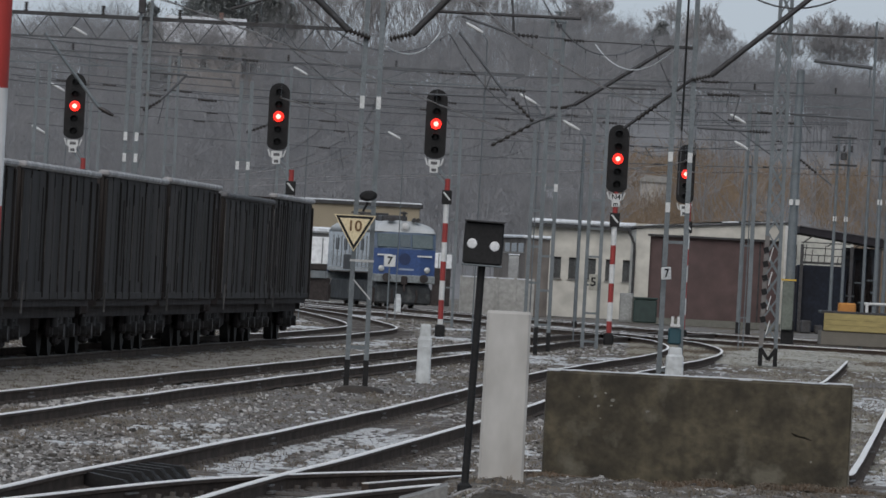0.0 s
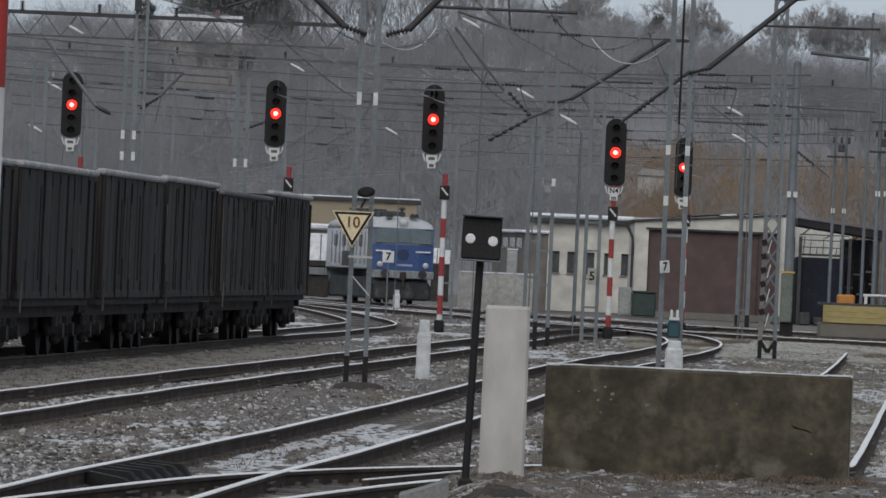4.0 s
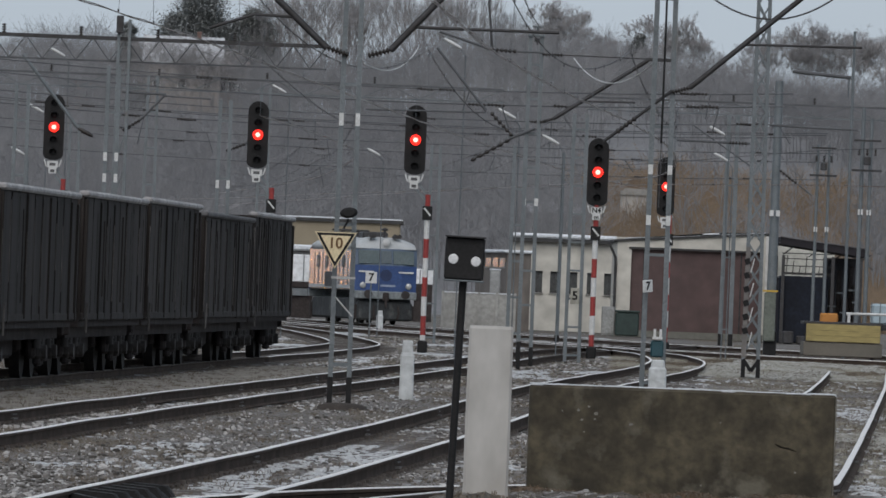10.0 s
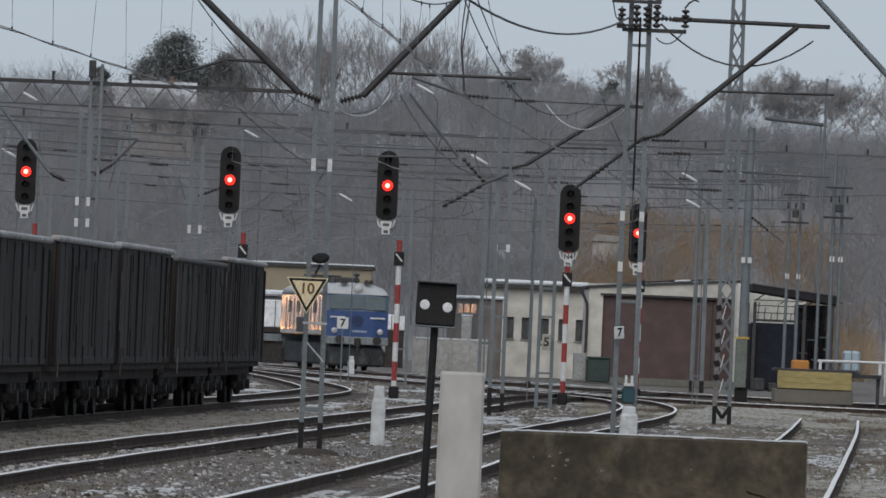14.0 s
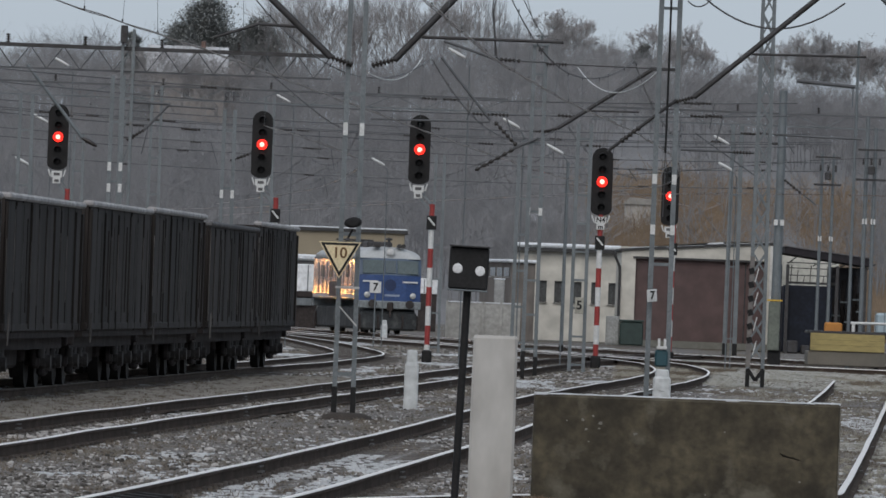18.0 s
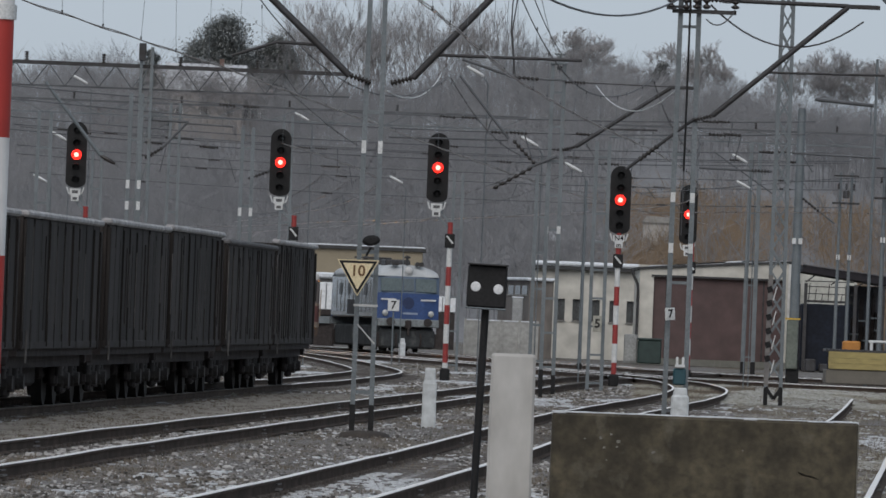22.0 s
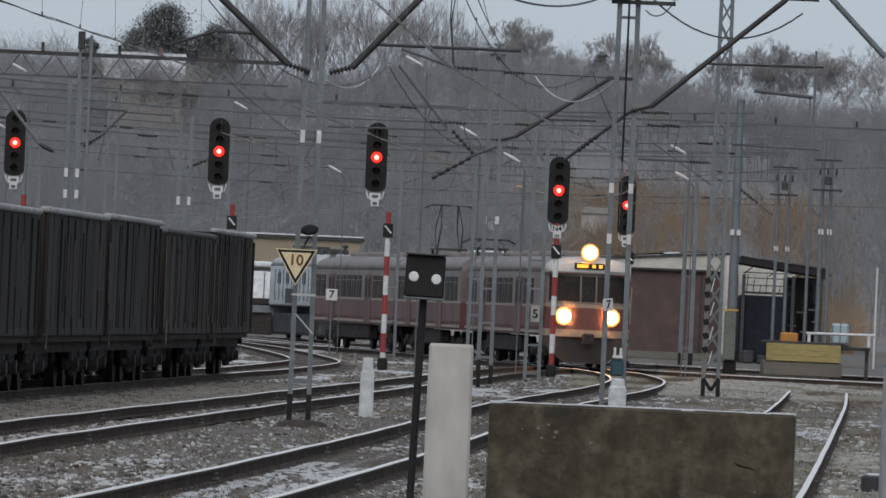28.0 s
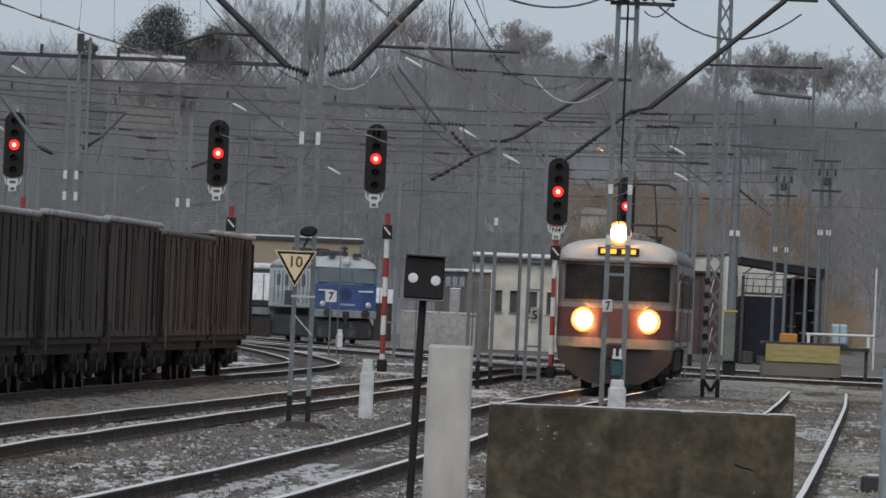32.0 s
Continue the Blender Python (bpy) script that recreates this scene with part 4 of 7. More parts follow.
def rail_car(label, length, cab):
    """One car of the electric train, its front towards +x."""
    t = thing("train_car", label, "passenger train", None, "cars of the electric train")
    hl, w, z0, z1, zr = length / 2, 1.44, 1.02, 3.12, 3.7
    front = hl - (0.5 if cab else 0.0)
    def band(a, b, off, lo, hi, material, name, lab=""):
        g = Geo()
        for s in (-1, 1):
            g.box((a + b) / 2, s * (w + off / 2), (lo + hi) / 2, b - a, off, hi - lo)
        return part(name, g, material, t, lab)
    lower = Geo()
    lower.loft([[(x, -w + 0.06, z0), (x, -w, z0 + 0.3), (x, -w, 1.98), (x, w, 1.98), (x, w, z0 + 0.3), (x, w - 0.06, z0)] for x in (-hl, front)], smooth=False)
    part("lower_body", lower, EMU_RED, t, "faded maroon lower body")
    part("upper_body", Geo().loft([[(x, -w, 1.98), (x, -w, z1), (x, w, z1), (x, w, 1.98)] for x in (-hl, front)], smooth=False), EMU_GREY, t, "grimy brown-grey window band")
    roof = Geo()
    roof.loft([[(x, -w * math.cos(math.pi * k / 12), z1 + (zr - z1) * math.sin(math.pi * k / 12) ** 0.6) for k in range(13)] for x in (-hl, front - 0.05)])
    part("roof", roof, EMU_ROOF, t)
    band(-hl + 0.02, front, 0.012, 1.96, 2.04, EMU_CREAM, "waist_line", "cream waist line")
    band(-hl + 0.02, front, 0.012, 1.10, 1.2, EMU_CREAM, "lower_line", "cream lower line")
    doors = (-hl + 4.6, hl - 6.6)
    for s in (-1, 1):
        for d in doors:
            dr = part("sliding_door", Geo().box(d, s * (w + 0.008), 2.0, 1.7, 0.03, 1.9), EMU_RED, t, "double sliding door")
            for o in (-0.42, 0.42):
                part("door_window", Geo().box(d + o, s * (w + 0.026), 2.45, 0.5, 0.01, 0.75, bevel=0.003), WINDOW, dr)
        x = -hl + 0.9
        while x < front - (2.2 if cab else 0.9):
            if all(abs(x - d) > 1.6 for d in doors):
                wd = part("window", Geo().box(x, s * (w + 0.006), 2.48, 1.12, 0.02, 0.86, bevel=0.005), WINDOW, t)
                part("window_rim", Geo().box(x, s * (w + 0.02), 2.48, 0.03, 0.012, 0.86).box(x, s * (w + 0.02), 2.72, 1.12, 0.012, 0.03), EMU_GREY, wd)
            x += 1.36
        part("skirt_equipment", Geo().box(-1, s * 1.1, 0.72, length * 0.42, 0.4, 0.55, bevel=0.05), UNDER, t)
    for s in (-1, 1):
        bogie(t, s * (hl - 3.2), 2.5, 0.47)
    for k in range(4):
        part("roof_box", Geo().box(-hl + 3 + k * (length - 6) / 3.2, 0, zr + 0.06, 1.1, 0.9, 0.2, bevel=0.05), EMU_ROOF, t)
    if not cab:
        part("gangway", Geo().box(hl + 0.2, 0, 2.2, 0.4, 1.1, 2.2, bevel=0.06), UNDER, t)
        return t
    # rounded cab front
    def nose(z_lo, z_hi, material, name, lab="", push=0.0, rows=5):
        g, rings = Geo(), []
        for k in range(rows + 1):
            z = z_lo + (z_hi - z_lo) * k / rows
            lean = 0.10 * max(z - 2.0, 0) ** 1.3
            ring = []
            for q in range(17):
                a = -1 + q / 8
                bulge = (0.5 + push) * (1 - abs(a) ** 3.2)
                yy = a * (w + (0.004 if push else 0))
                ring.append((front + bulge - lean * (1 - abs(a) ** 4), yy, z))
            ring += [(front - 0.02, w * 0.98, z), (front - 0.02, -w * 0.98, z)]
            rings.append(ring)
        g.loft(rings)
        return part(name, g, material, t, lab)
    nose(1.02, 1.26, EMU_CREAM, "front_band", "cream lower front")
    nose(1.26, 1.98, EMU_RED, "front_panel", "maroon front panel")
    nose(1.98, 2.10, EMU_CREAM, "front_waist", "cream front waist")
    nose(2.10, 3.12, EMU_GREY, "window_panel", "grimy windscreen surround")
    cap = Geo()
    cap.loft([[(front - 0.05 + dx, -w * k * math.cos(math.pi * q / 12), z1 - 0.02 + (zr - z1) * k2 * math.sin(math.pi * q / 12) ** 0.55) for q in range(13)] for dx, k, k2 in ((0, 1.0, 1.0), (0.2, 0.985, 0.97), (0.36, 0.95, 0.86), (0.46, 0.9, 0.6), (0.5, 0.86, 0.25), (0.5, 0.84, 0.04))])
    part("roof_dome", cap, mat("pale_roof_dome", (0.56, 0.55, 0.53), (0.48, 0.47, 0.45), rough=0.55, scale=1.5, stain=(0.3, 0.28, 0.25)), t, "pale grey rounded roof front")
    for y_, wd in ((-0.78, 0.98), (0.78, 0.98), (0.0, 0.46)):
        fx = front + 0.5 * (1 - abs(y_ / w) ** 3.2) - 0.055
        g, rings = Geo(), []
        for k in range(5):
            z = 2.18 + 0.84 * k / 4
            lean = 0.10 * max(z - 2.0, 0) ** 1.3
            def skin(a, o):
                return (front + 0.5 * (1 - abs(a) ** 3.2) - lean * (1 - abs(a) ** 4) + o, a * w, z)
            aa = [(y_ - wd / 2 + wd * q / 6) / w for q in range(7)]
            rings.append([skin(a, 0.014) for a in aa] + [skin(a, -0.03) for a in reversed(aa)])
        ws = part("windscreen", g.loft(rings), WINDOW, t)
        part("wiper", Geo().beam((fx + 0.04, y_ - 0.1, 2.28), (fx + 0.04, y_ + 0.16, 2.75), 0.02), BLACK_PAINT, ws)
    part("front_rain_strip", Geo().box(front + 0.2, 0, 3.13, 0.6, 2.7, 0.06, bevel=0.01), EMU_GREY, t)
    for y_ in (-0.78, 0.78):
        ring = part("lamp_ring", Geo().tube([(front + 0.2, y_, 1.69), (front + 0.45, y_, 1.69)], 0.19, 16), GALV, t)
        # Added halo rim; the headlamp lens is also oversized for bloom.
        part("reflector", Geo().dome((front + 0.44, y_, 1.69), (1, 0, 0), 0.31, 0.06), LAMP_HALO, ring, "glowing amber rim added for the lamp halo")
        part("headlamp", Geo().dome((front + 0.47, y_, 1.69), (1, 0, 0), 0.22, 0.12), HEADLAMP, ring, "burning warm headlamp")
    top = part("top_lamp_housing", Geo().tube([(front - 0.1, 0, 3.8), (front + 0.42, 0, 3.8)], 0.2, 16), EMU_GREY, t)
    part("top_reflector", Geo().dome((front + 0.41, 0, 3.8), (1, 0, 0), 0.3, 0.05), LAMP_HALO, top, "glowing amber rim added for the lamp halo")
    part("top_headlamp", Geo().dome((front + 0.43, 0, 3.8), (1, 0, 0), 0.22, 0.1), HEADLAMP, top, "burning warm top headlamp")
    dp = part("destination_box", Geo().box(front + 0.44, 0, 3.36, 0.16, 1.0, 0.2, bevel=0.02), BLACK_PAINT, t)
    for y_, wd in ((0.36, 0.12), (0.14, 0.12), (-0.24, 0.38)):
        part("display", Geo().box(front + 0.523, y_, 3.36, 0.01, wd, 0.11), DISPLAY, dp, "lit amber display bar")
    part("plough", Geo().prism([(-0.62, 0.16), (0.62, 0.16), (1.0, 0.36), (1.36, 0.72), (1.42, 1.03), (-1.42, 1.03), (-1.36, 0.72), (-1.0, 0.36)], 0, front - 0.1, front + 0.34), mat("brown_black_plough", (0.035, 0.026, 0.022), (0.025, 0.02, 0.018), rough=0.7), t, "dark rounded snow plough")
    part("coupler", Geo().tube([(front + 0.2, 0, 0.95), (front + 0.75, 0, 0.95)], 0.12, 10).box(front + 0.8, 0, 0.95, 0.25, 0.4, 0.4, bevel=0.05), UNDER, t)
    for s in (-1, 1):
        part("grab_rail", Geo().tube([(front + 0.02, s * 1.47, 1.5), (front + 0.02, s * 1.5, 2.7)], 0.025, 6), EMU_CREAM, t)
    return t


CARS = []
for lab, ln, cab in (("maroon electric train car with cab, burning headlamps and pale roof dome", 20.7, True), ("maroon middle car of an electric train with a raised pantograph", 21.6, False), ("maroon trailing car of an electric train", 20.7, False)):
    CARS.append((rail_car(lab, ln, cab), ln))


def pantograph(parent, x, z, raised):
    """A diamond pantograph on its base frame, raised to the wire or folded flat."""
    up = 1.62 if raised else 0.3
    pg = part("pantograph", Geo().box(x, -0.55, z, 2.0, 0.07, 0.07).box(x, 0.55, z, 2.0, 0.07, 0.07).box(x - 0.8, 0, z, 0.07, 1.1, 0.07).box(x + 0.8, 0, z, 0.07, 1.1, 0.07), DARK_STEEL, parent, "raised pantograph" if raised else "folded pantograph")
    for o in (-0.8, 0.8):
        for q in (-0.5, 0.5):
            insulator((x + o, q, z - 0.24), (x + o, q, z - 0.02), pg, 0.07, 3)
    arms = Geo()
    for q in (-0.45, 0.45):
        for e in (-1, 1):
            knee = x + e * (0.95 if raised else 1.25)
            arms.tube([(x + e * 0.25, q, z), (knee, q * 0.9, z + up * 0.5), (x + e * 0.1, q * 0.7, z + up)], 0.024, 6)
    part("arm", arms, DARK_STEEL, pg)
    for e in (-0.12, 0.12):
        part("collector_head", Geo().tube([(x + e, -0.95, z + up - 0.1), (x + e, -0.7, z + up + 0.03), (x + e, 0.7, z + up + 0.03), (x + e, 0.95, z + up - 0.1)], 0.035, 6), DARK_STEEL, pg)


pantograph(CARS[1][0], 6.5, 3.97, False)
pantograph(CARS[1][0], -6.5, 3.97, True)


# ---- blue electric locomotive ----
def locomotive():
    t = thing("electric_locomotive", "blue electric locomotive with grey roof and grimy side, parked", "locomotive", stand(FAR_LINE, 394, 15.6))
    BLUE = mat("loco_blue", (0.035, 0.083, 0.24), (0.028, 0.064, 0.185), rough=0.5, scale=1.2, fine=12, bump=0.03, stain=(0.04, 0.06, 0.14))
    TEAL = mat("loco_window_band", (0.065, 0.105, 0.17), (0.05, 0.085, 0.14), rough=0.5, scale=1.5, bump=0.03)
    SIDE = mat("grimy_grey_loco_side", (0.27, 0.287, 0.298), (0.2, 0.215, 0.225), rough=0.15, scale=1.0, fine=7, stretch=(0.5, 1, 2.2), bump=0.035, stain=(0.13, 0.15, 0.16), stain_at=0.6)
    ROOF = mat("loco_roof", (0.52, 0.54, 0.55), (0.4, 0.42, 0.43), rough=0.6, scale=1.5)
    # Underframe black is lifted to grey, with haze put into the colour.
    HAZED_UNDER = mat("hazed_loco_underframe", (0.05, 0.056, 0.06), (0.026, 0.029, 0.031), rough=0.85, scale=2, fine=10, stain=(0.09, 0.092, 0.09), stain_at=0.6)
    DIM_PANE = mat("dim_loco_pane", (0.08, 0.085, 0.088), rough=0.5, spec=0.2)
    hl, w = 7.3, 1.5
    part("body_side", Geo().box(0, 0, 2.1, 2 * hl - 0.9, 2 * w, 1.94, bevel=0.05), SIDE, t, "grimy ribbed side panels")
    for s in (-1, 1):
        for k in range(9):
            part("rib", Geo().box(-5.2 + 1.3 * k, s * (w + 0.012), 2.02, 0.05, 0.03, 1.7), SIDE, t)
        for k in range(4):
            part("side_window", Geo().box(-3.9 + 2.6 * k, s * (w + 0.008), 2.45, 0.9, 0.02, 0.55, bevel=0.005), DIM_PANE, t)
        for k in range(6):
            part("side_bead", Geo().tube([(-5.9, s * (w + 0.004), 1.22 + 0.13 * k), (5.9, s * (w + 0.004), 1.22 + 0.13 * k)], 0.022, 6), SIDE, t)
        part("side_louvre", Geo().box(0, s * (w + 0.02), 1.6, 3.2, 0.03, 0.7), DARK_STEEL, t)
    for e in (-1, 1):
        def front(z0, z1, lean0, lean1, material, name, lab=""):
            g = Geo()
            g.loft([[(e * (hl - 0.5), -w, z), (e * (hl - 0.12 - ln), -w * 0.97, z), (e * (hl - ln), -w * 0.5, z), (e * (hl - ln), w * 0.5, z), (e * (hl - 0.12 - ln), w * 0.97, z), (e * (hl - 0.5), w, z)] for z, ln in ((z0, lean0), (z1, lean1))], smooth=False)
            return part(name, g, material, t, lab)
        f1 = front(1.12, 2.32, 0, 0, BLUE, "front_panel", "blue lower front")
        front(2.32, 3.1, 0.0, 0.28, TEAL, "cab_front", "blue-grey windscreen band")
        g = Geo()
        g.loft([[(e * (hl - 0.42 - dx), -w * k * math.cos(math.pi * q / 10), 3.1 + 0.56 * k2 * math.sin(math.pi * q / 10) ** 0.8) for q in range(11)] for dx, k, k2 in ((-0.1, 0.96, 0.05), (0.0, 0.98, 0.55), (0.35, 1.0, 0.9), (1.2, 1.0, 1.0))])
        part("roof_front", g, ROOF, t)
        for y_ in (-0.72, 0.72):
            part("windscreen", Geo().box(0, 0, 0, 0.04, 0.98, 0.66, pose(e * (hl - 0.12), y_ * 1.14, 2.7, 0, -19 * e, 0), bevel=0.01), mat("loco_glass", (0.085, 0.12, 0.13), (0.06, 0.09, 0.1), rough=0.3, scale=2, fine=12, bump=0, spec=0.3), t)
            part("headlight", Geo().dome((e * (hl + 0.01), y_ * 1.5, 1.38), (e, 0, 0), 0.15, 0.05), mat("unlit_headlight", (0.6, 0.62, 0.62), rough=0.2, metal=0.3, bump=0), f1, "round unlit headlight")
            part("buffer", Geo().tube([(e * (hl + 0.02), y_ * 1.22, 0.98), (e * (hl + 0.4), y_ * 1.22, 0.98), (e * (hl + 0.4), y_ * 1.22, 0.98), (e * (hl + 0.46), y_ * 1.22, 0.98)], [0.12, 0.1, 0.2, 0.2], 14), AXLE_BOX, t)
            part("number_bar", Geo().box(e * (hl - 0.05), y_ * 1.3, 2.02, 0.14, 0.7, 0.07), WHITE_PAINT, f1, "white unreadable lettering bar")
        part("emblem", Geo().tube([(e * (hl - 0.0), 0, 1.86), (e * (hl + 0.02), 0, 1.86)], 0.28, 18), mat("dark_emblem", (0.02, 0.04, 0.12), rough=0.5), f1, "dark round emblem")
        part("front_lettering", Geo().box(e * (hl + 0.008), 0.1, 1.38, 0.01, 0.7, 0.09), mat("faded_lettering", (0.35, 0.42, 0.55), rough=0.6), f1, "white unreadable bar")
        part("top_light", Geo().tube([(e * (hl - 0.9), 0, 3.38), (e * (hl - 0.26), 0, 3.38)], 0.23, 16), ROOF, t)
        part("top_lens", Geo().dome((e * (hl - 0.25), 0, 3.38), (e, 0, 0), 0.18, 0.05), mat("unlit_top_light", (0.65, 0.66, 0.66), rough=0.25, bump=0), t, "round unlit top light")
        part("buffer_beam", Geo().box(e * (hl + 0.02), 0, 0.94, 0.3, 2.9, 0.36, bevel=0.03), mat("pale_grey_beam", (0.27, 0.3, 0.31), (0.17, 0.19, 0.2), rough=0.6, scale=3, fine=12), t)
        part("front_door_window", Geo().box(0, 0, 0, 0.04, 0.5, 0.62, pose(e * (hl - 0.115), 0, 2.71, 0, -19 * e, 0), bevel=0.01), mat("loco_door_glass", (0.08, 0.11, 0.13), (0.06, 0.085, 0.1), rough=0.3, scale=2, fine=12, bump=0, spec=0.3), t)
        part("coupling_hook", Geo().box(e * (hl + 0.1), 0, 0.86, 0.3, 0.3, 0.42, bevel=0.05).tube([(e * (hl + 0.2), 0, 0.8), (e * (hl + 0.3), 0, 0.35)], 0.06, 8), UNDER, t)
        for y_ in (-0.55, 0.6):
            part("air_hose", Geo().tube([(e * (hl + 0.16), y_, 0.85), (e * (hl + 0.3), y_ * 1.02, 0.55), (e * (hl + 0.2), y_ * 0.95, 0.25)], 0.05, 8), UNDER, t)
        for y_ in (-1.3, 1.3):
            part("step", Geo().box(e * (hl - 0.4), y_, 0.55, 0.4, 0.2, 0.7, bevel=0.03), UNDER, t)
        part("roof_mast", Geo().tube([(e * (hl - 1.0), 0.02, 3.62), (e * (hl - 1.0), 0.02, 4.08)], 0.07, 8).box(e * (hl - 1.0), 0.02, 4.0, 0.2, 0.3, 0.1, bevel=0.03), DARK_STEEL, t)
        for y_ in (-0.72, -0.55, 0.42, 0.62):
            part("roof_horn", Geo().tube([(e * (hl - 0.9), y_, 3.66), (e * (hl - 0.4), y_, 3.69)], [0.06, 0.11], 8), DARK_STEEL, t)
        bogie(t, e * 3.6, 3.0, 0.6)
    part("roof", Geo().loft([[(x, -w * math.cos(math.pi * q / 10), 3.05 + 0.6 * math.sin(math.pi * q / 10) ** 0.8) for q in range(11)] for x in (-hl + 1, hl - 1)]), ROOF, t)
    for x in (-4, 0, 3):
        part("roof_equipment", Geo().box(x, 0, 3.72, 1.4, 1.2, 0.35, bevel=0.06), DARK_STEEL, t)
    for s in (-1, 1):
        part("side_stripe", Geo().box(0, s * (w + 0.02), 1.28, 2 * hl - 1.2, 0.02, 0.16), ROOF, t, "pale lower side stripe")
    for e in (-1, 1):
        part("pilot", Geo().box(e * (hl - 0.25), 0, 0.62, 0.5, 2.6, 0.9, bevel=0.1), HAZED_UNDER, t, "dark front apron")
        part("roof_rail", Geo().box(e * (hl - 0.36), 0, 3.11, 0.16, 2.86, 0.05, bevel=0.01), ROOF, t)
    part("underframe", Geo().box(0, 0, 0.7, 2 * hl - 1.0, 2.6, 1.0, bevel=0.08), HAZED_UNDER, t, "dark underframe and tanks")
    part("folded_pantograph", Geo().tube([(-4.8, -0.6, 3.75), (-3.2, -0.5, 3.95), (-4.8, 0.5, 3.95), (-3.2, 0.6, 3.75)], 0.035, 6).tube([(-4.0, -0.9, 3.98), (-4.0, 0.9, 3.98)], 0.05, 6), DARK_STEEL, t)
    for ob in t.children:
        if not ob.name.startswith(("bogie", "underframe", "step", "pilot", "air_hose")):
            ob.location.z = 0.42
    return t


locomotive()


# ---- buildings ----
RENDER = mat("off_white_render", (0.60, 0.58, 0.52), (0.53, 0.51, 0.46), rough=0.9, scale=0.6, fine=1.2, bump=0.0, stain=(0.46, 0.44, 0.4), stain_at=0.64)
ROOF_SNOW = mat("roof_snow", (0.75, 0.78, 0.82), (0.66, 0.69, 0.73), rough=0.9, scale=1, fine=8)
BITUMEN = mat("dark_roof_edge", (0.06, 0.06, 0.062), (0.045, 0.045, 0.045), rough=0.8)
BROWN_DOOR = mat("brown_sheet_door", (0.105, 0.065, 0.062), (0.088, 0.055, 0.053), rough=0.7, scale=0.6, fine=1.5, bump=0.0)


# Grey base colour puts part of the reflected sky into the glass.
PANE = mat("reflection_grey_pane", (0.10, 0.105, 0.105), (0.07, 0.075, 0.075), rough=0.25, scale=1.5, fine=8, bump=0, spec=0.6)


def wall_with_windows(t, x0, x1, y, z0, z1, wins, thick, material):
    """A wall along x with real openings; each wins row is x0, x1, z0, z1."""
    cx = sorted({x0, x1, *[q for w in wins for q in w[:2]]})
    cz = sorted({z0, z1, *[q for w in wins for q in w[2:]]})
    nx_, nz_ = len(cx), len(cz)
    vs = [(p, yy, q) for yy in (y, y + thick) for q in cz for p in cx]
    def solid(i, j):
        if not (0 <= i < nx_ - 1 and 0 <= j < nz_ - 1):
            return False
        p, q = (cx[i] + cx[i + 1]) / 2, (cz[j] + cz[j + 1]) / 2
        return not any(w[0] < p < w[1] and w[2] < q < w[3] for w in wins)
    fs, back = [], nx_ * nz_
    for j in range(nz_ - 1):
        for i in range(nx_ - 1):
            if solid(i, j):
                k = j * nx_ + i
                a, b, c, d = k, k + 1, k + nx_ + 1, k + nx_
                fs += [(a, b, c, d), (d + back, c + back, b + back, a + back)]
                for (p, q), (u, v) in (((i, j - 1), (a, b)), ((i + 1, j), (b, c)), ((i, j + 1), (c, d)), ((i - 1, j), (d, a))):
                    if not solid(p, q):
                        fs.append((v, u, u + back, v + back))
    wall = part("wall", Geo().add(vs, fs), material, t)
    for a, b, lo, hi in wins:
        wdw = part("window", Geo().box((a + b) / 2, y + thick * 0.6, (lo + hi) / 2, b - a, 0.03, hi - lo), PANE, t)
        part("window_frame", Geo().box((a + b) / 2, y + thick * 0.5, hi - 0.03, b - a, 0.06, 0.06).box((a + b) / 2, y + thick * 0.5, lo + 0.03, b - a, 0.06, 0.06).box((a + b) / 2, y + thick * 0.5, (lo + hi) / 2, 0.05, 0.06, hi - lo), DARK_STEEL, wdw)
        part("sill", Geo().box((a + b) / 2, y - 0.03, lo - 0.03, b - a + 0.1, 0.14, 0.05), CONCRETE, wdw)
    return wall


def office():
    t = thing("yard_building", "low off-white yard building with narrow windows and snowy flat roof", "building", pose(0, 430, -0.16))
    wall_with_windows(t, 3.4, 8.75, 0, 0, 4.5, [(4.45, 4.92, 1.93, 3.02), (5.31, 5.7, 1.93, 3.02), (6.26, 6.69, 1.93, 3.02), (7.18, 7.54, 1.93, 3.02), (8.05, 8.55, 1.93, 3.02)], 0.35, RENDER)
    for x_ in (3.55, 8.6):
        part("side_wall", Geo().box(x_, 4.95, 2.17, 0.3, 9.2, 4.34), RENDER, t)
    part("back_wall", Geo().box(6.07, 9.75, 2.17, 5.3, 0.3, 4.34), RENDER, t)
    part("roof", Geo().box(6.07, 4.8, 4.6, 5.7, 10.4, 0.2), BITUMEN, t)
    part("roof_snow", Geo().box(6.0, 4.6, 4.8, 5.4, 10.2, 0.24, bevel=0.08), ROOF_SNOW, t, "thin snow on the roof")
    return t


office()


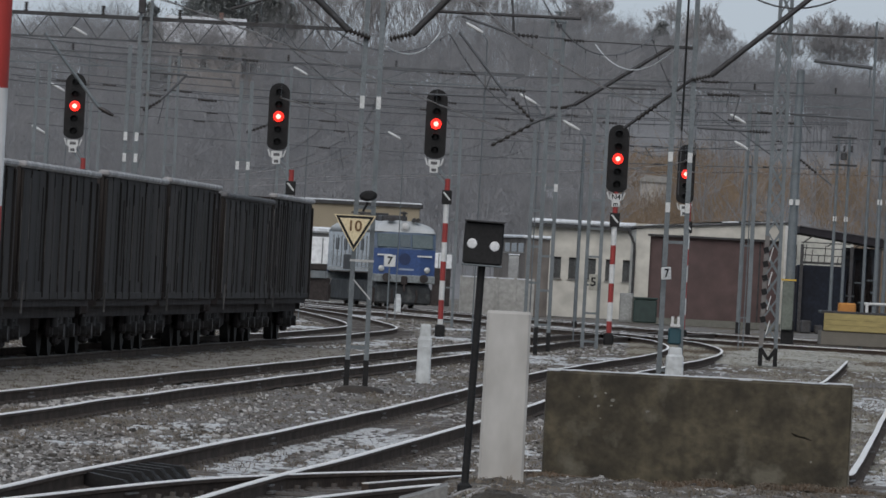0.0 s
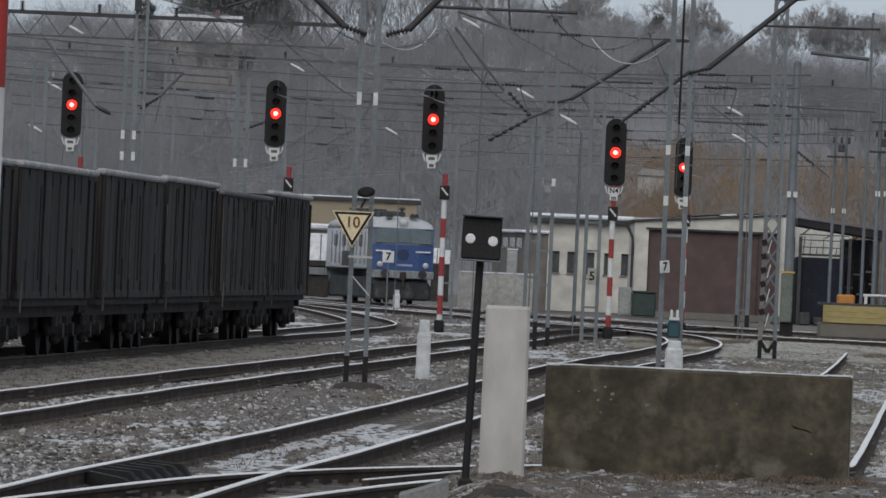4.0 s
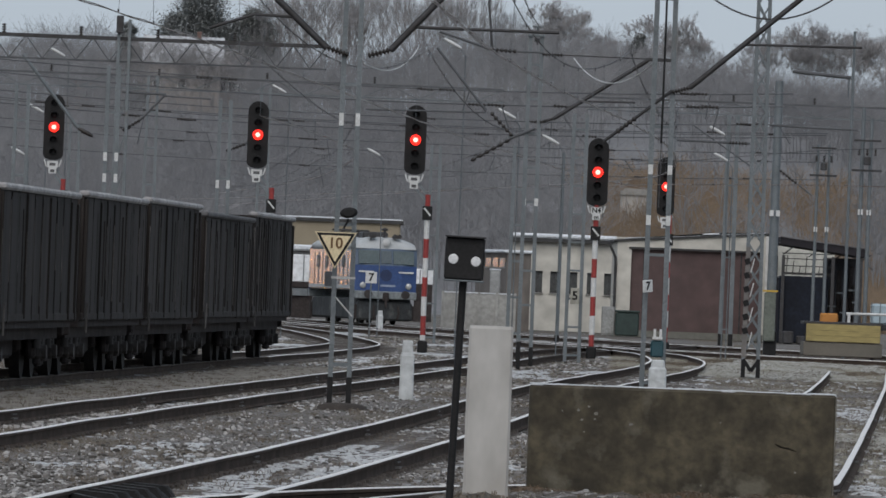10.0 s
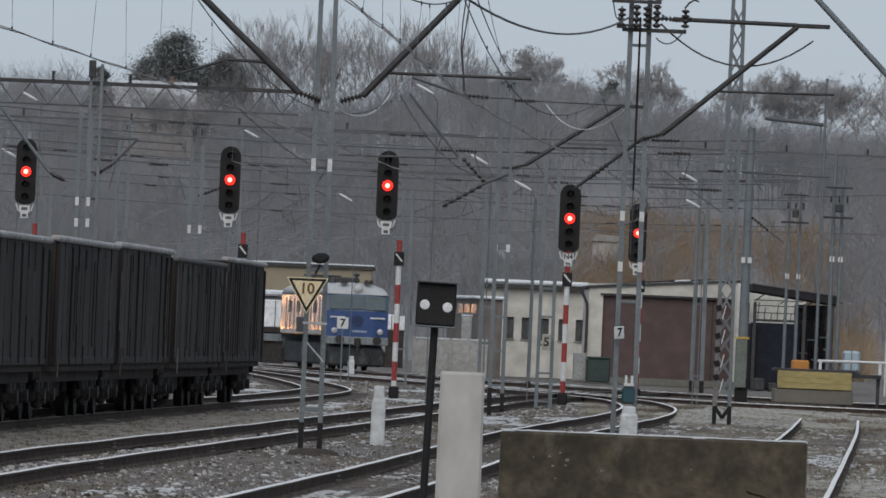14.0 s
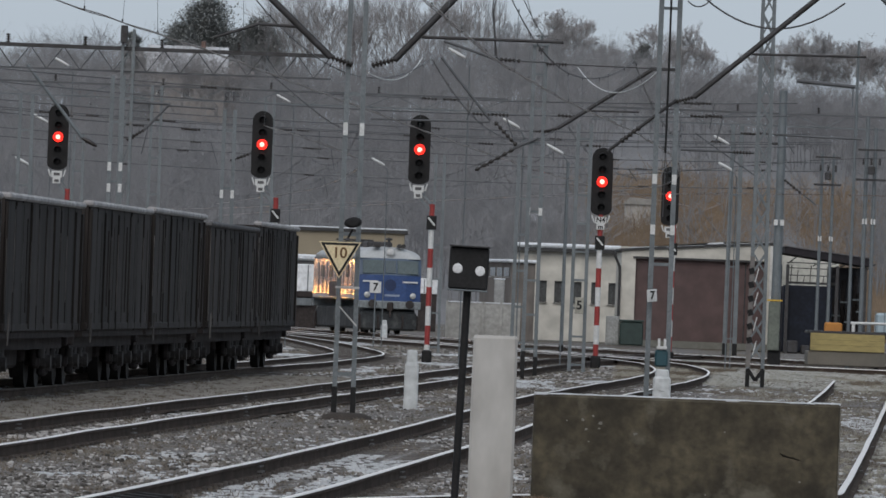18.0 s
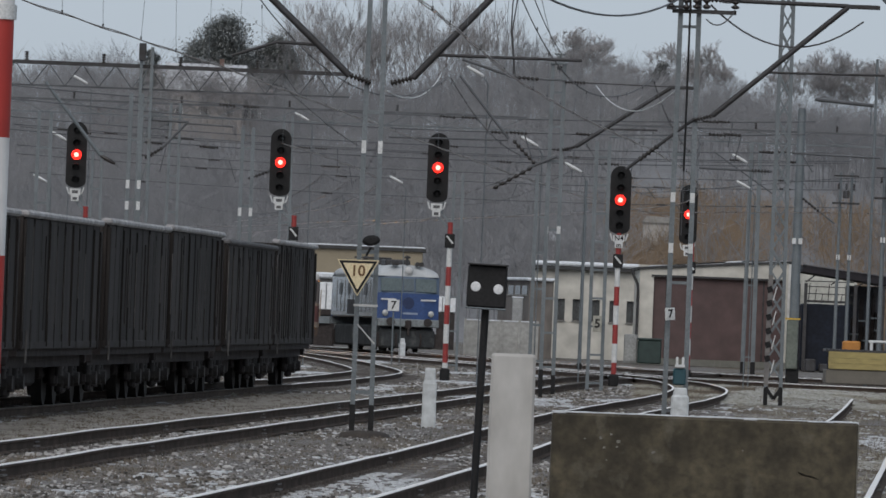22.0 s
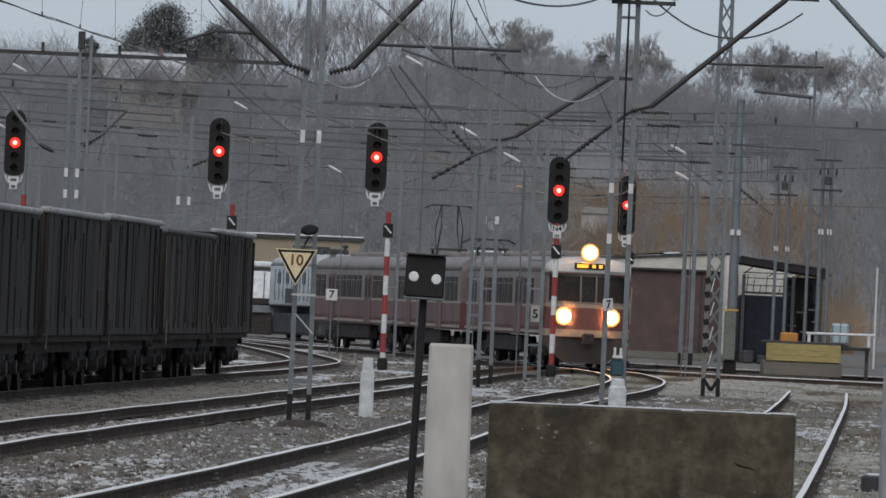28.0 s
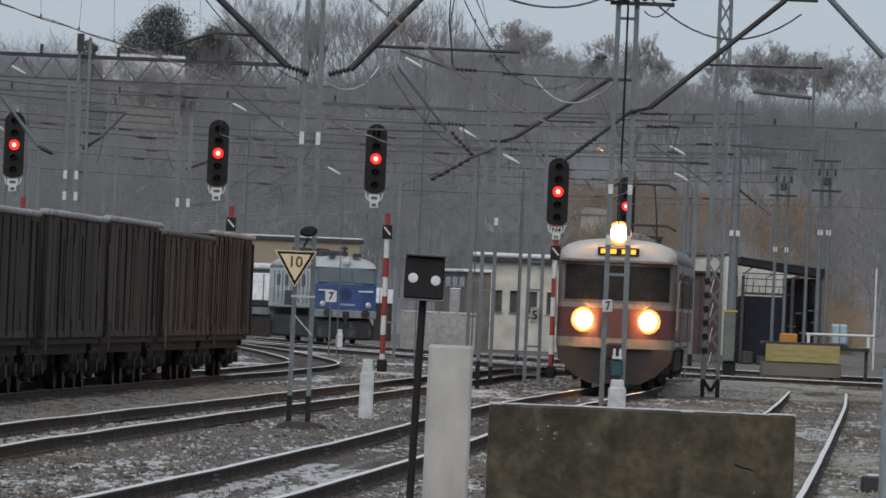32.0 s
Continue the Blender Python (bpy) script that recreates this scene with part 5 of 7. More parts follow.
def garage():
    t = thing("garage_building", "white-rendered garage with a large brown sheet door", "garage", pose(0, 402, -0.16, 0, 0, 0))
    g = Geo()
    g.prism([(8.1, 0), (8.78, 0), (8.78, 4.16), (14.98, 4.25), (14.98, 0), (15.14, 0), (15.14, 5.05), (8.1, 4.5)], 1, 0, 0.4)
    part("wall", g, RENDER, t)
    part("corner_pillar", Geo().box(15.29, 0.1, 2.5, 0.3, 0.5, 5.0), mat("white_corner_render", (0.74, 0.74, 0.72), (0.66, 0.66, 0.64), rough=0.9, scale=1, fine=4, bump=0.02), t, "bright white corner pillar")
    for x_, h_ in ((8.25, 4.46), (14.95, 4.98)):
        part("side_wall", Geo().box(x_, 6.4, h_ / 2, 0.3, 12, h_), RENDER, t)
    part("back_wall", Geo().box(11.7, 12.55, 2.4, 6.8, 0.3, 4.8), RENDER, t)
    door = part("door", Geo().box(11.88, 0.25, 2.1, 6.2, 0.08, 4.2), BROWN_DOOR, t, "brown sheet-metal sliding door")
    for k in range(15):
        part("door_rib", Geo().box(9.05 + 0.41 * k, 0.203, 2.08, 0.02, 0.015, 4.14), BROWN_DOOR, door)
    part("roof", Geo().prism([(7.95, 4.5), (15.5, 5.09), (15.5, 5.17), (7.95, 4.6)], 1, -0.12, 12.6), BITUMEN, t)
    part("roof_snow", Geo().prism([(8.6, 4.66), (12.0, 4.91), (12.2, 5.03), (12.85, 5.08), (13.0, 4.99), (15.1, 5.15), (15.1, 5.17), (8.6, 4.7)], 1, -0.1, 12.3), ROOF_SNOW, t, "uneven snow on the roof")
    part("downpipe", Geo().tube([(7.72, -0.1, 4.5), (7.78, -0.1, 4.25), (8.02, -0.1, 3.75), (8.04, -0.1, 3.4), (8.04, -0.1, 0.15)], 0.065, 8), DARK_STEEL, t, "dark bent downpipe")
    for x_ in (9.4, 14.0):
        part("door_bar", Geo().box(x_, 0.19, 2.08, 0.07, 0.03, 4.14), DARK_STEEL, door, "dark door edge bar")
    part("door_track", Geo().box(11.7, -0.03, 4.22, 6.1, 0.06, 0.1), DARK_STEEL, t, "dark sliding door rail")
    part("plinth", Geo().box(11.6, -0.015, 0.16, 7.3, 0.03, 0.32), mat("damp_plinth", (0.2, 0.2, 0.18), (0.15, 0.15, 0.13), rough=0.9), t, "damp grey plinth")
    return t


garage()


FAR_RIM = mat("frosted_sheet_edge", (0.2, 0.19, 0.2), (0.1, 0.095, 0.1), rough=0.8, scale=1, fine=4)


def canopy():
    t = thing("open_shed", "dark open shed with a sloping roof on steel posts", "shed", pose(0, 392, -0.16))
    part("roof", Geo().prism([(15.42, 4.93), (19.45, 4.5), (19.45, 4.12), (15.42, 4.62)], 1, 0, 9), mat("dark_sheet_roof", (0.034, 0.031, 0.036), (0.026, 0.024, 0.028), rough=0.8, spec=0.2), t, "dark sloping sheet roof")
    part("roof_edge", Geo().beam((15.42, -0.03, 4.95), (19.45, -0.03, 4.52), 0.05, 0.05), FAR_RIM, t, "frosted roof edge")
    for x in (15.6, 17.9, 19.2):
        for y_ in (0.2, 8.6):
            part("post", Geo().box(x, y_, 2.05, 0.15, 0.15, 4.1), DARK_STEEL, t)
    BACKING = mat("shed_back", (0.055, 0.056, 0.065), (0.04, 0.04, 0.047), rough=0.8, scale=1.2, fine=5)
    part("back_wall", Geo().box(18.7, 9.08, 2.05, 1.75, 0.15, 4.1).box(16.8, 9.08, 1.5, 2.05, 0.15, 3.0), BACKING, t)
    screen = part("bar_frame", Geo().box(16.75, 0.62, 3.25, 2.4, 0.05, 0.06), DARK_STEEL, t)
    for z in (3.3, 3.62, 3.95, 4.2):
        part("bar", Geo().box(16.7, 0.6, z, 2.3, 0.05, 0.045), DARK_STEEL, screen)
    for k in range(8):
        part("upright_bar", Geo().beam((15.75 + 0.3 * k, 0.6, 3.2), (15.8 + 0.3 * k, 0.6, 4.1 - 0.25 * (k % 3)), 0.04), DARK_STEEL, screen)
    for k in range(4):
        part("roof_brace", Geo().beam((15.6 + 1.15 * k, 0.3, 4.15 - 0.1 * k), (16.2 + 1.15 * k, 0.3, 4.62 - 0.12 * k), 0.06), DARK_STEEL, t)
    part("dark_container", Geo().box(16.58, 1.6, 1.6, 2.26, 2.6, 3.1, bevel=0.08), mat("dark_blue_container", (0.013, 0.017, 0.028), (0.01, 0.012, 0.018), rough=0.7, scale=1.5, fine=6, spec=0.2), t, "dark blue covered container")
    for k, (x_, w_, h_) in enumerate(((18.0, 0.3, 2.6), (18.35, 0.22, 3.5), (18.62, 0.3, 2.2), (18.9, 0.2, 3.7), (19.15, 0.28, 2.9))):
        part("stored_frame", Geo().box(x_, 3 + 0.5 * (k % 2), h_ / 2, w_, 0.6, h_, bevel=0.04), UNDER, t)
        part("stored_rail", Geo().box(x_, 2.6, h_ * 0.7, w_ * 1.5, 0.08, 0.08), GALV, t)
    part("yard_clutter", Geo().box(15.9, -0.6, 0.3, 0.5, 0.5, 0.6, bevel=0.06).box(16.5, -0.5, 0.2, 0.4, 0.5, 0.4, bevel=0.05), DARK_STEEL, t)
    return t


canopy()
pale_wall = thing("boundary_wall", "pale weathered boundary wall beyond the open shed", "wall", pose(17.0, 408.5, -0.16))
part("wall", Geo().box(0, 0, 2.35, 3.4, 0.25, 4.7), mat("pale_wall", (0.66, 0.65, 0.6), (0.52, 0.52, 0.47), rough=0.9, scale=0.9, fine=5), pale_wall)
part("coping", Geo().box(0, 0, 4.74, 3.5, 0.35, 0.08), CONCRETE, pale_wall)


def loading_block():
    t = thing("loading_ramp", "yellow-fronted concrete loading block", "loading ramp", pose(13.95, 296, -0.06))
    part("base", Geo().box(0, 1.2, 0.25, 2.75, 2.6, 0.5, bevel=0.03), mat("ramp_concrete", (0.2, 0.18, 0.15), (0.14, 0.13, 0.11), rough=0.9, scale=1.2), t)
    part("front_panel", Geo().box(0, -0.12, 0.82, 2.6, 0.08, 0.62, bevel=0.02), mat("dull_yellow_panel", (0.40, 0.32, 0.12), (0.33, 0.265, 0.11), rough=0.7, scale=1.5, fine=8, stretch=(0.3, 1, 1), stain=(0.2, 0.16, 0.08), stain_at=0.6), t, "dull yellow front board")
    for z in (0.72, 0.9):
        part("board_joint", Geo().box(0, -0.162, z, 2.6, 0.006, 0.01), mat("board_gap", (0.2, 0.16, 0.07), rough=0.8), t)
    part("deck", Geo().box(0.0, 1.15, 1.16, 2.8, 2.6, 0.1, bevel=0.02), DARK_STEEL, t)
    return t


loading_block()
orange = Geo().box(0, 0, 0.2, 0.62, 0.5, 0.4, bevel=0.05)
tagged(part("orange_box", orange, mat("orange_paint", (0.55, 0.23, 0.04), (0.45, 0.19, 0.04), rough=0.6)), "orange grit box on a loading block", "box").matrix_basis = pose(13.45, 296.4, 1.05)
tagged(part("white_barrier_arm", Geo().tube([(0, 0, 0), (2.4, 0, 0.02)], 0.05, 8).box(0.1, 0, -0.2, 0.1, 0.1, 0.4).box(2.2, 0, -0.2, 0.1, 0.1, 0.4), WHITE_PAINT), "white horizontal barrier bar on short posts", "barrier").matrix_basis = pose(14.1, 297.4, 1.45)


FENCE = mat("pale_fence_concrete", (0.41, 0.41, 0.395), (0.35, 0.35, 0.335), rough=0.9, scale=1.0, fine=5, bump=0.1, stain=(0.3, 0.3, 0.28), stain_at=0.68)


def fence_panels():
    t = thing("concrete_fence", "pale concrete panel fence before the yard building", "fence", pose(-0.1, 405, -0.16))
    for k in range(4):
        part("panel", Geo().box(0.45 + 0.86 * k, 0, 0.88, 0.78, 0.08, 1.76), FENCE, t)
        part("coping", Geo().box(0.45 + 0.86 * k, 0, 1.79, 0.8, 0.14, 0.06), ROOF_SNOW, t, "snow-dusted coping")
    for k in range(5):
        part("fence_post", Geo().box(0.02 + 0.86 * k, -0.05, 0.92, 0.12, 0.14, 1.84), FENCE, t)
    return t


fence_panels()


def kiosk():
    t = thing("equipment_cabinet", "narrow pale relay cabinet with a snowy lid", "cabinet", pose(2.4, 409, -0.16))
    part("body", Geo().box(0, 0, 1.46, 0.5, 0.5, 2.92, bevel=0.04), mat("cabinet_grey", (0.44, 0.45, 0.45), rough=0.6), t)
    part("door", Geo().box(0, -0.26, 1.5, 0.4, 0.03, 2.6, bevel=0.01), mat("cabinet_door", (0.4, 0.41, 0.41), rough=0.6), t)
    part("lid", Geo().box(0, 0, 2.95, 0.56, 0.56, 0.07, bevel=0.02), ROOF_SNOW, t)
    return t


kiosk()
hut = thing("low_hut", "long brown hut with snowy eaves and a row of small panes", "hut", pose(3.0, 416, -0.16, 0, 0, 10.8))
part("wall", Geo().box(0.6, 4, 1.9, 1.2, 8, 3.8), mat("brown_hut_boards", (0.2, 0.18, 0.165), (0.15, 0.135, 0.125), rough=0.9, scale=0.8, fine=3, stretch=(1, 1, 0.3)), hut)
part("roof_snow", Geo().box(0.55, 4, 3.88, 1.5, 8.4, 0.16, bevel=0.05), ROOF_SNOW, hut, "snow-covered roof")
CLEAR = mat("smooth_hut_pane", (0.05, 0.052, 0.055), (0.04, 0.042, 0.045), rough=0.13, scale=1.5, fine=3, bump=0.01, spec=0.8)
for k in range(4):
    w_ = part("window", Geo().box(-0.012, 1.15 + 1.75 * k, 3.34, 0.02, 1.3, 0.44), CLEAR, hut)
    part("window_sill", Geo().box(-0.03, 1.15 + 1.75 * k, 3.08, 0.05, 1.4, 0.05), FENCE, w_)

green = thing("rubbish_container", "dark green metal container by the garage", "container", pose(8.6, 398, -0.16))
GREEN = mat("dark_green_paint", (0.026, 0.05, 0.044), (0.02, 0.038, 0.034), rough=0.6)
part("body", Geo().box(0, 0, 0.6, 1.1, 0.9, 1.1, bevel=0.06), GREEN, green)
part("lid", Geo().box(0, 0, 1.2, 1.16, 0.96, 0.1, bevel=0.03), GREEN, green)

chest = thing("electric_cabinet", "grey weathered upright cabinet beside a green container", "cabinet", pose(7.72, 398.3, -0.16))
part("body", Geo().box(0, 0, 0.72, 0.64, 0.4, 1.36, bevel=0.03), mat("weathered_grey_steel", (0.3, 0.31, 0.3), (0.22, 0.225, 0.22), rough=0.7, scale=2, fine=12), chest)
part("door", Geo().box(0, -0.21, 0.74, 0.54, 0.03, 1.2, bevel=0.01), mat("weathered_cabinet_door", (0.34, 0.35, 0.34), (0.26, 0.265, 0.26), rough=0.7, scale=2, fine=12), chest)

tankb = thing("plastic_tank", "pale blue plastic tank in a cage on the loading block", "tank", pose(15.35, 299, 1.02))
part("body", Geo().box(0, 0, 0.45, 0.62, 0.7, 0.75, bevel=0.08), mat("pale_blue_plastic", (0.42, 0.52, 0.58), (0.36, 0.45, 0.5), rough=0.4), tankb)
for x_ in (-0.31, 0, 0.31):
    part("cage_bar", Geo().box(x_, -0.37, 0.45, 0.03, 0.03, 0.85), GALV, tankb)
part("pallet", Geo().box(0, 0, 0.04, 0.7, 0.75, 0.08), DARK_STEEL, tankb)
annex = thing("ramp_deck", "dark low deck beside the yellow loading block", "deck", pose(15.7, 298.6, -0.16))
part("deck", Geo().box(0, 0.6, 1.12, 1.4, 2.4, 0.12), DARK_STEEL, annex)
for x_ in (-0.6, 0.6):
    part("leg", Geo().box(x_, -0.3, 0.53, 0.12, 0.12, 1.06), DARK_STEEL, annex)

# long low building and pale tank beyond the locomotive
store = thing("yellowish_warehouse", "long low yellowish warehouse with a flat snowy roof", "warehouse", pose(-6.5, 520, -0.2))
part("wall", Geo().box(0, 3, 2.9, 7.2, 6, 5.8), mat("ochre_render", (0.34, 0.29, 0.21), (0.29, 0.25, 0.18), rough=0.9, scale=0.6), store)
part("roof", Geo().box(0, 3, 5.9, 7.6, 6.4, 0.2), BITUMEN, store)
part("roof_snow", Geo().box(0, 3, 6.04, 7.5, 6.3, 0.1, bevel=0.03), ROOF_SNOW, store)
for k in range(4):
    part("window", Geo().box(-2.6 + 1.7 * k, -0.02, 3.6, 0.9, 0.06, 1.1), WINDOW, store)
boxcar = thing("white_container", "plain white container on a dark loading platform beyond the tracks", "container", pose(-9.95, 470, 0))
CONTAINER = mat("white_container", (0.82, 0.84, 0.86), (0.76, 0.78, 0.8), rough=0.5, scale=0.8, fine=4, bump=0.02)
box_ = part("container", Geo().box(0, 0, 2.6, 5.0, 2.4, 1.5, bevel=0.03), CONTAINER, boxcar)
for k in range(5):
    part("container_rib", Geo().box(-2.0 + 1.0 * k + 0.1, -1.215, 2.6, 0.06, 0.03, 1.42), GALV, box_)
part("platform_deck", Geo().box(0, 0, 1.7, 5.4, 2.5, 0.3), UNDER, boxcar)
part("side_board", Geo().box(1.4, -1.18, 1.28, 1.9, 0.05, 0.4), GALV, boxcar)
part("platform_base", Geo().box(0, 0.1, 0.65, 5.2, 2.2, 1.8, bevel=0.05), UNDER, boxcar)

shed2 = thing("white_container", "small plain white container standing beyond the blue locomotive", "container", pose(-1.2, 470, -0.16))
part("container", Geo().box(0, 0, 2.55, 1.05, 1.8, 0.85, bevel=0.03), CONTAINER, shed2)
part("base_frame", Geo().box(0, 0, 1.08, 1.0, 1.7, 2.08), UNDER, shed2, "dark stand")
for k in range(2):
    part("container_rib", Geo().box(-0.2 + 0.4 * k, -0.915, 2.55, 0.05, 0.03, 0.78), GALV, shed2)
low = thing("low_store", "low grey store with a snowy roof behind the locomotive", "store", pose(-7.6, 485, -0.2))
part("wall", Geo().box(0, 2, 1.9, 8.4, 4, 3.8), mat("grey_store_wall", (0.2, 0.2, 0.2), (0.16, 0.16, 0.16), rough=0.9, scale=0.6), low)
part("roof_snow", Geo().box(0, 2, 4.0, 8.8, 4.6, 0.35, bevel=0.1), ROOF_SNOW, low, "snow-covered roof")

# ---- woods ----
# Bark and twigs are paler than life: hill haze mixed into the colour.
BARK = mat("hazed_bare_bark", (0.29, 0.275, 0.272), (0.24, 0.228, 0.226), rough=0.95, scale=0.3, fine=3, bump=0.0)
TWIG = mat("hazed_winter_twigs", (0.36, 0.352, 0.356), (0.297, 0.289, 0.293), rough=0.95, scale=0.05, fine=1.5, bump=0.0)
RUSSET = mat("russet_shrubs", (0.30, 0.215, 0.14), (0.245, 0.182, 0.125), rough=0.95, scale=0.1, fine=2, bump=0.0)
# Needles greyed and lightened for haze; bare needle colour is far darker.
FIR = mat("hazed_conifer_needles", (0.32, 0.335, 0.33), (0.26, 0.272, 0.268), rough=0.9, scale=0.3, fine=3, bump=0.0)


def stick(g, a, b, r0, r1, n=3):
    a, b = Vector(a), Vector(b)
    d = (b - a)
    if d.length < 1e-6:
        return
    d.normalize()
    s = d.cross(Vector((0.3, 0.9, 0.1))).normalized()
    t = s.cross(d)
    ring = [(math.cos(2 * math.pi * k / n), math.sin(2 * math.pi * k / n)) for k in range(n)]
    g.add([tuple(a + r0 * (c * s + q * t)) for c, q in ring] + [tuple(b + r1 * (c * s + q * t)) for c, q in ring], [(k, (k + 1) % n, n + (k + 1) % n, n + k) for k in range(n)])


def grow(g, twigs, p, d, length, r, level, rng, spread, fine):
    """Branches that fork upward into fine twigs."""
    mid = p + d * length * 0.5 + Vector((rng.uniform(-1, 1), rng.uniform(-1, 1), 0)) * length * 0.04
    end = p + d * length
    stick(g if level > 0 else twigs, p, mid, r, r * 0.85, 5 if level > 2 else 3)
    stick(g if level > 0 else twigs, mid, end, r * 0.85, r * 0.62, 5 if level > 2 else 3)
    if level == 0:
        return
    for k in range(3 if level > 1 else 6):
        e = Vector((rng.gauss(0, 1), rng.gauss(0, 1), rng.gauss(0.1, 0.5))).normalized()
        nd = (d * (1.15 - spread) + e * spread + Vector((0, 0, 0.16))).normalized()
        start = p.lerp(end, rng.uniform(0.5, 1.0) if k else 1.0)
        grow(g, twigs, start, nd, length * rng.uniform(0.58, 0.82), max(r * 0.55, fine), level - 1, rng, spread, fine)


def bare_tree(seed, h, spread, stems=1, levels=5, fine=0.011):
    """Trunk mesh and twig mesh of a leafless tree of height about h."""
    rng = random.Random(seed)
    g, tw = Geo(), Geo()
    for s in range(stems):
        lean = Vector((rng.uniform(-0.22, 0.22), rng.uniform(-0.1, 0.1), 1)).normalized() if stems > 1 else Vector((rng.uniform(-0.06, 0.06), 0, 1)).normalized()
        grow(g, tw, Vector((rng.uniform(-0.4, 0.4) * (stems > 1), 0, -0.4)), lean, h * 0.33, h * 0.0075, levels, rng, spread, fine)
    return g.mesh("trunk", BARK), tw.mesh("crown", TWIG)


TREES = [bare_tree(1, 16, 0.5, 1, 6), bare_tree(2, 14, 0.62, 1, 6), bare_tree(3, 17, 0.36, 3), bare_tree(4, 12, 0.7, 1, 6), bare_tree(5, 15, 0.45, 2), bare_tree(6, 13, 0.46, 1, 7, 0.0115), bare_tree(9, 12, 0.52, 1, 7, 0.0115)]


def plant(kind, x, y, scale, label, turn=0.0):
    t = thing("bare_tree", label, "tree", Matrix.LocRotScale((x, y, relief(x, y) - 0.3), Euler((0, 0, turn)), (scale, scale, scale)), "bare trees on the hill")
    for name, me in zip(("trunk", "crown"), TREES[kind]):
        piece(name, me, Matrix(), t)
    return t


rng = random.Random(11)
BARE = "leafless winter tree with fine grey twigs on the hilltop"
CROWN_TOP = [float(np.quantile([v.co.z for v in crown.vertices], 0.985)) for trunk, crown in TREES]
# the skyline: how high the crowns reach along the hill
REACH = ((-62, 29.5), (-50, 30.2), (-36, 30.6), (-24, 31.5), (-21.5, 37.0), (-17, 39.2), (-10, 39.2), (-4, 38.8), (2.8, 37.3), (6.2, 35.8), (8.2, 32.6), (10.6, 33.6), (13.7, 36.0), (16.4, 34.6), (18.6, 31.6), (22.4, 32.8), (25.2, 34.4), (28.4, 32.4), (32, 31.2), (36, 30.9), (38.4, 33.2), (41.6, 34.4), (48, 34.2), (60, 34.5))
for a, b, gap, kinds in ((-60, -34, 3.0, (3, 1, 0)), (-33, -23, 2.6, (3, 1)), (-21.5, 7.2, 2.2, (2, 4, 2)), (8.6, 9.8, 1.2, (3,)), (17.4, 20.2, 1.6, (3, 1)), (30, 35, 2.6, (3, 1)), (48.5, 59, 2.3, (1, 3, 0))):
    x, n = a, 0
    while x < b:
        y, k = 980 + rng.uniform(-6, 14), kinds[n % len(kinds)]
        top = np.interp(x, [q for q, _ in REACH], [q for _, q in REACH]) - rng.choice((0.0, 0.6, 1.6, 3.0))
        plant(k, x, y, float((top - relief(x, y)) / CROWN_TOP[k]), BARE, rng.uniform(0, 6.28))
        x += gap * rng.uniform(0.75, 1.25)
        n += 1

# single crowns that stand out against the sky
for x, top, k, turn in ((8.2, 33.2, 6, 0.4), (10.2, 33.4, 5, 1.9), (12.2, 35.0, 5, 0.2), (13.2, 35.7, 6, 2.6), (14.6, 34.6, 5, 4.0), (16.2, 32.0, 6, 5.1), (23.4, 32.0, 6, 1.0), (24.9, 34.3, 6, 3.1), (26.3, 34.2, 5, 0.7), (28.0, 32.4, 6, 4.4), (36.4, 32.4, 6, 2.0), (38.4, 33.8, 5, 0.9), (40.2, 33.4, 6, 5.5), (42.2, 34.0, 5, 3.7), (44.4, 33.2, 6, 1.2), (46.8, 32.7, 5, 2.9)):
    y = 978 + rng.uniform(-3, 6)
    plant(k, x, y, (top - relief(x, y)) / CROWN_TOP[k], "leafless winter tree with a dense rounded crown", turn)

# the dense wood on the slope, joined
wood, wood_twigs = Geo(), Geo()
for i in range(3400):
    y = 640 + 340 * rng.random() ** 0.8
    x = rng.uniform(-1, 1) * (0.068 * y) 
    if 0.016 < x / y < 0.05 and y < 830 and rng.random() < 0.85:
        continue
    if (-36.5 < x * 935 / y < -24 and 830 < y < 960) or (0.0195 < x / y < 0.0245 and y < 790):
        continue
    h = rng.uniform(5, 9) if y < 850 else (rng.uniform(4.0, 8.2) if x < 7 else rng.uniform(3.0, 5.8)) + (2.0 if x < -37 else 0)
    z = relief(x, y)
    base = Vector((x, y, z - 0.3))
    stick(wood, base, base + Vector((rng.uniform(-0.5, 0.5), 0, h * 0.75)), 0.075, 0.03)
    for k in range(9):
        q = base + Vector((0, 0, h * rng.uniform(0.3, 0.8)))
        e = q + Vector((rng.gauss(0, 1.5), rng.gauss(0, 1.0), rng.uniform(1.0, 3.2)))
        stick(wood_twigs, q, e, 0.024, 0.012)
        for j in range(3):
            e2 = e + Vector((rng.gauss(0, 0.9), rng.gauss(0, 0.6), rng.uniform(0.2, 1.6)))
            stick(wood_twigs, q.lerp(e, rng.uniform(0.4, 1)), e2, 0.013, 0.008)
w = thing("hillside_wood", "dense leafless grey-brown wood covering the hillside", "woods", kind="stuff")
# These greys carry the hillside's haze as plain colour.
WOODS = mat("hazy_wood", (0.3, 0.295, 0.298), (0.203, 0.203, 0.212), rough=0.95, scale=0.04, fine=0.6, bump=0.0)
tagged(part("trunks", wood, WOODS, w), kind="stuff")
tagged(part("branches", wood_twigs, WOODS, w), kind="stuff")

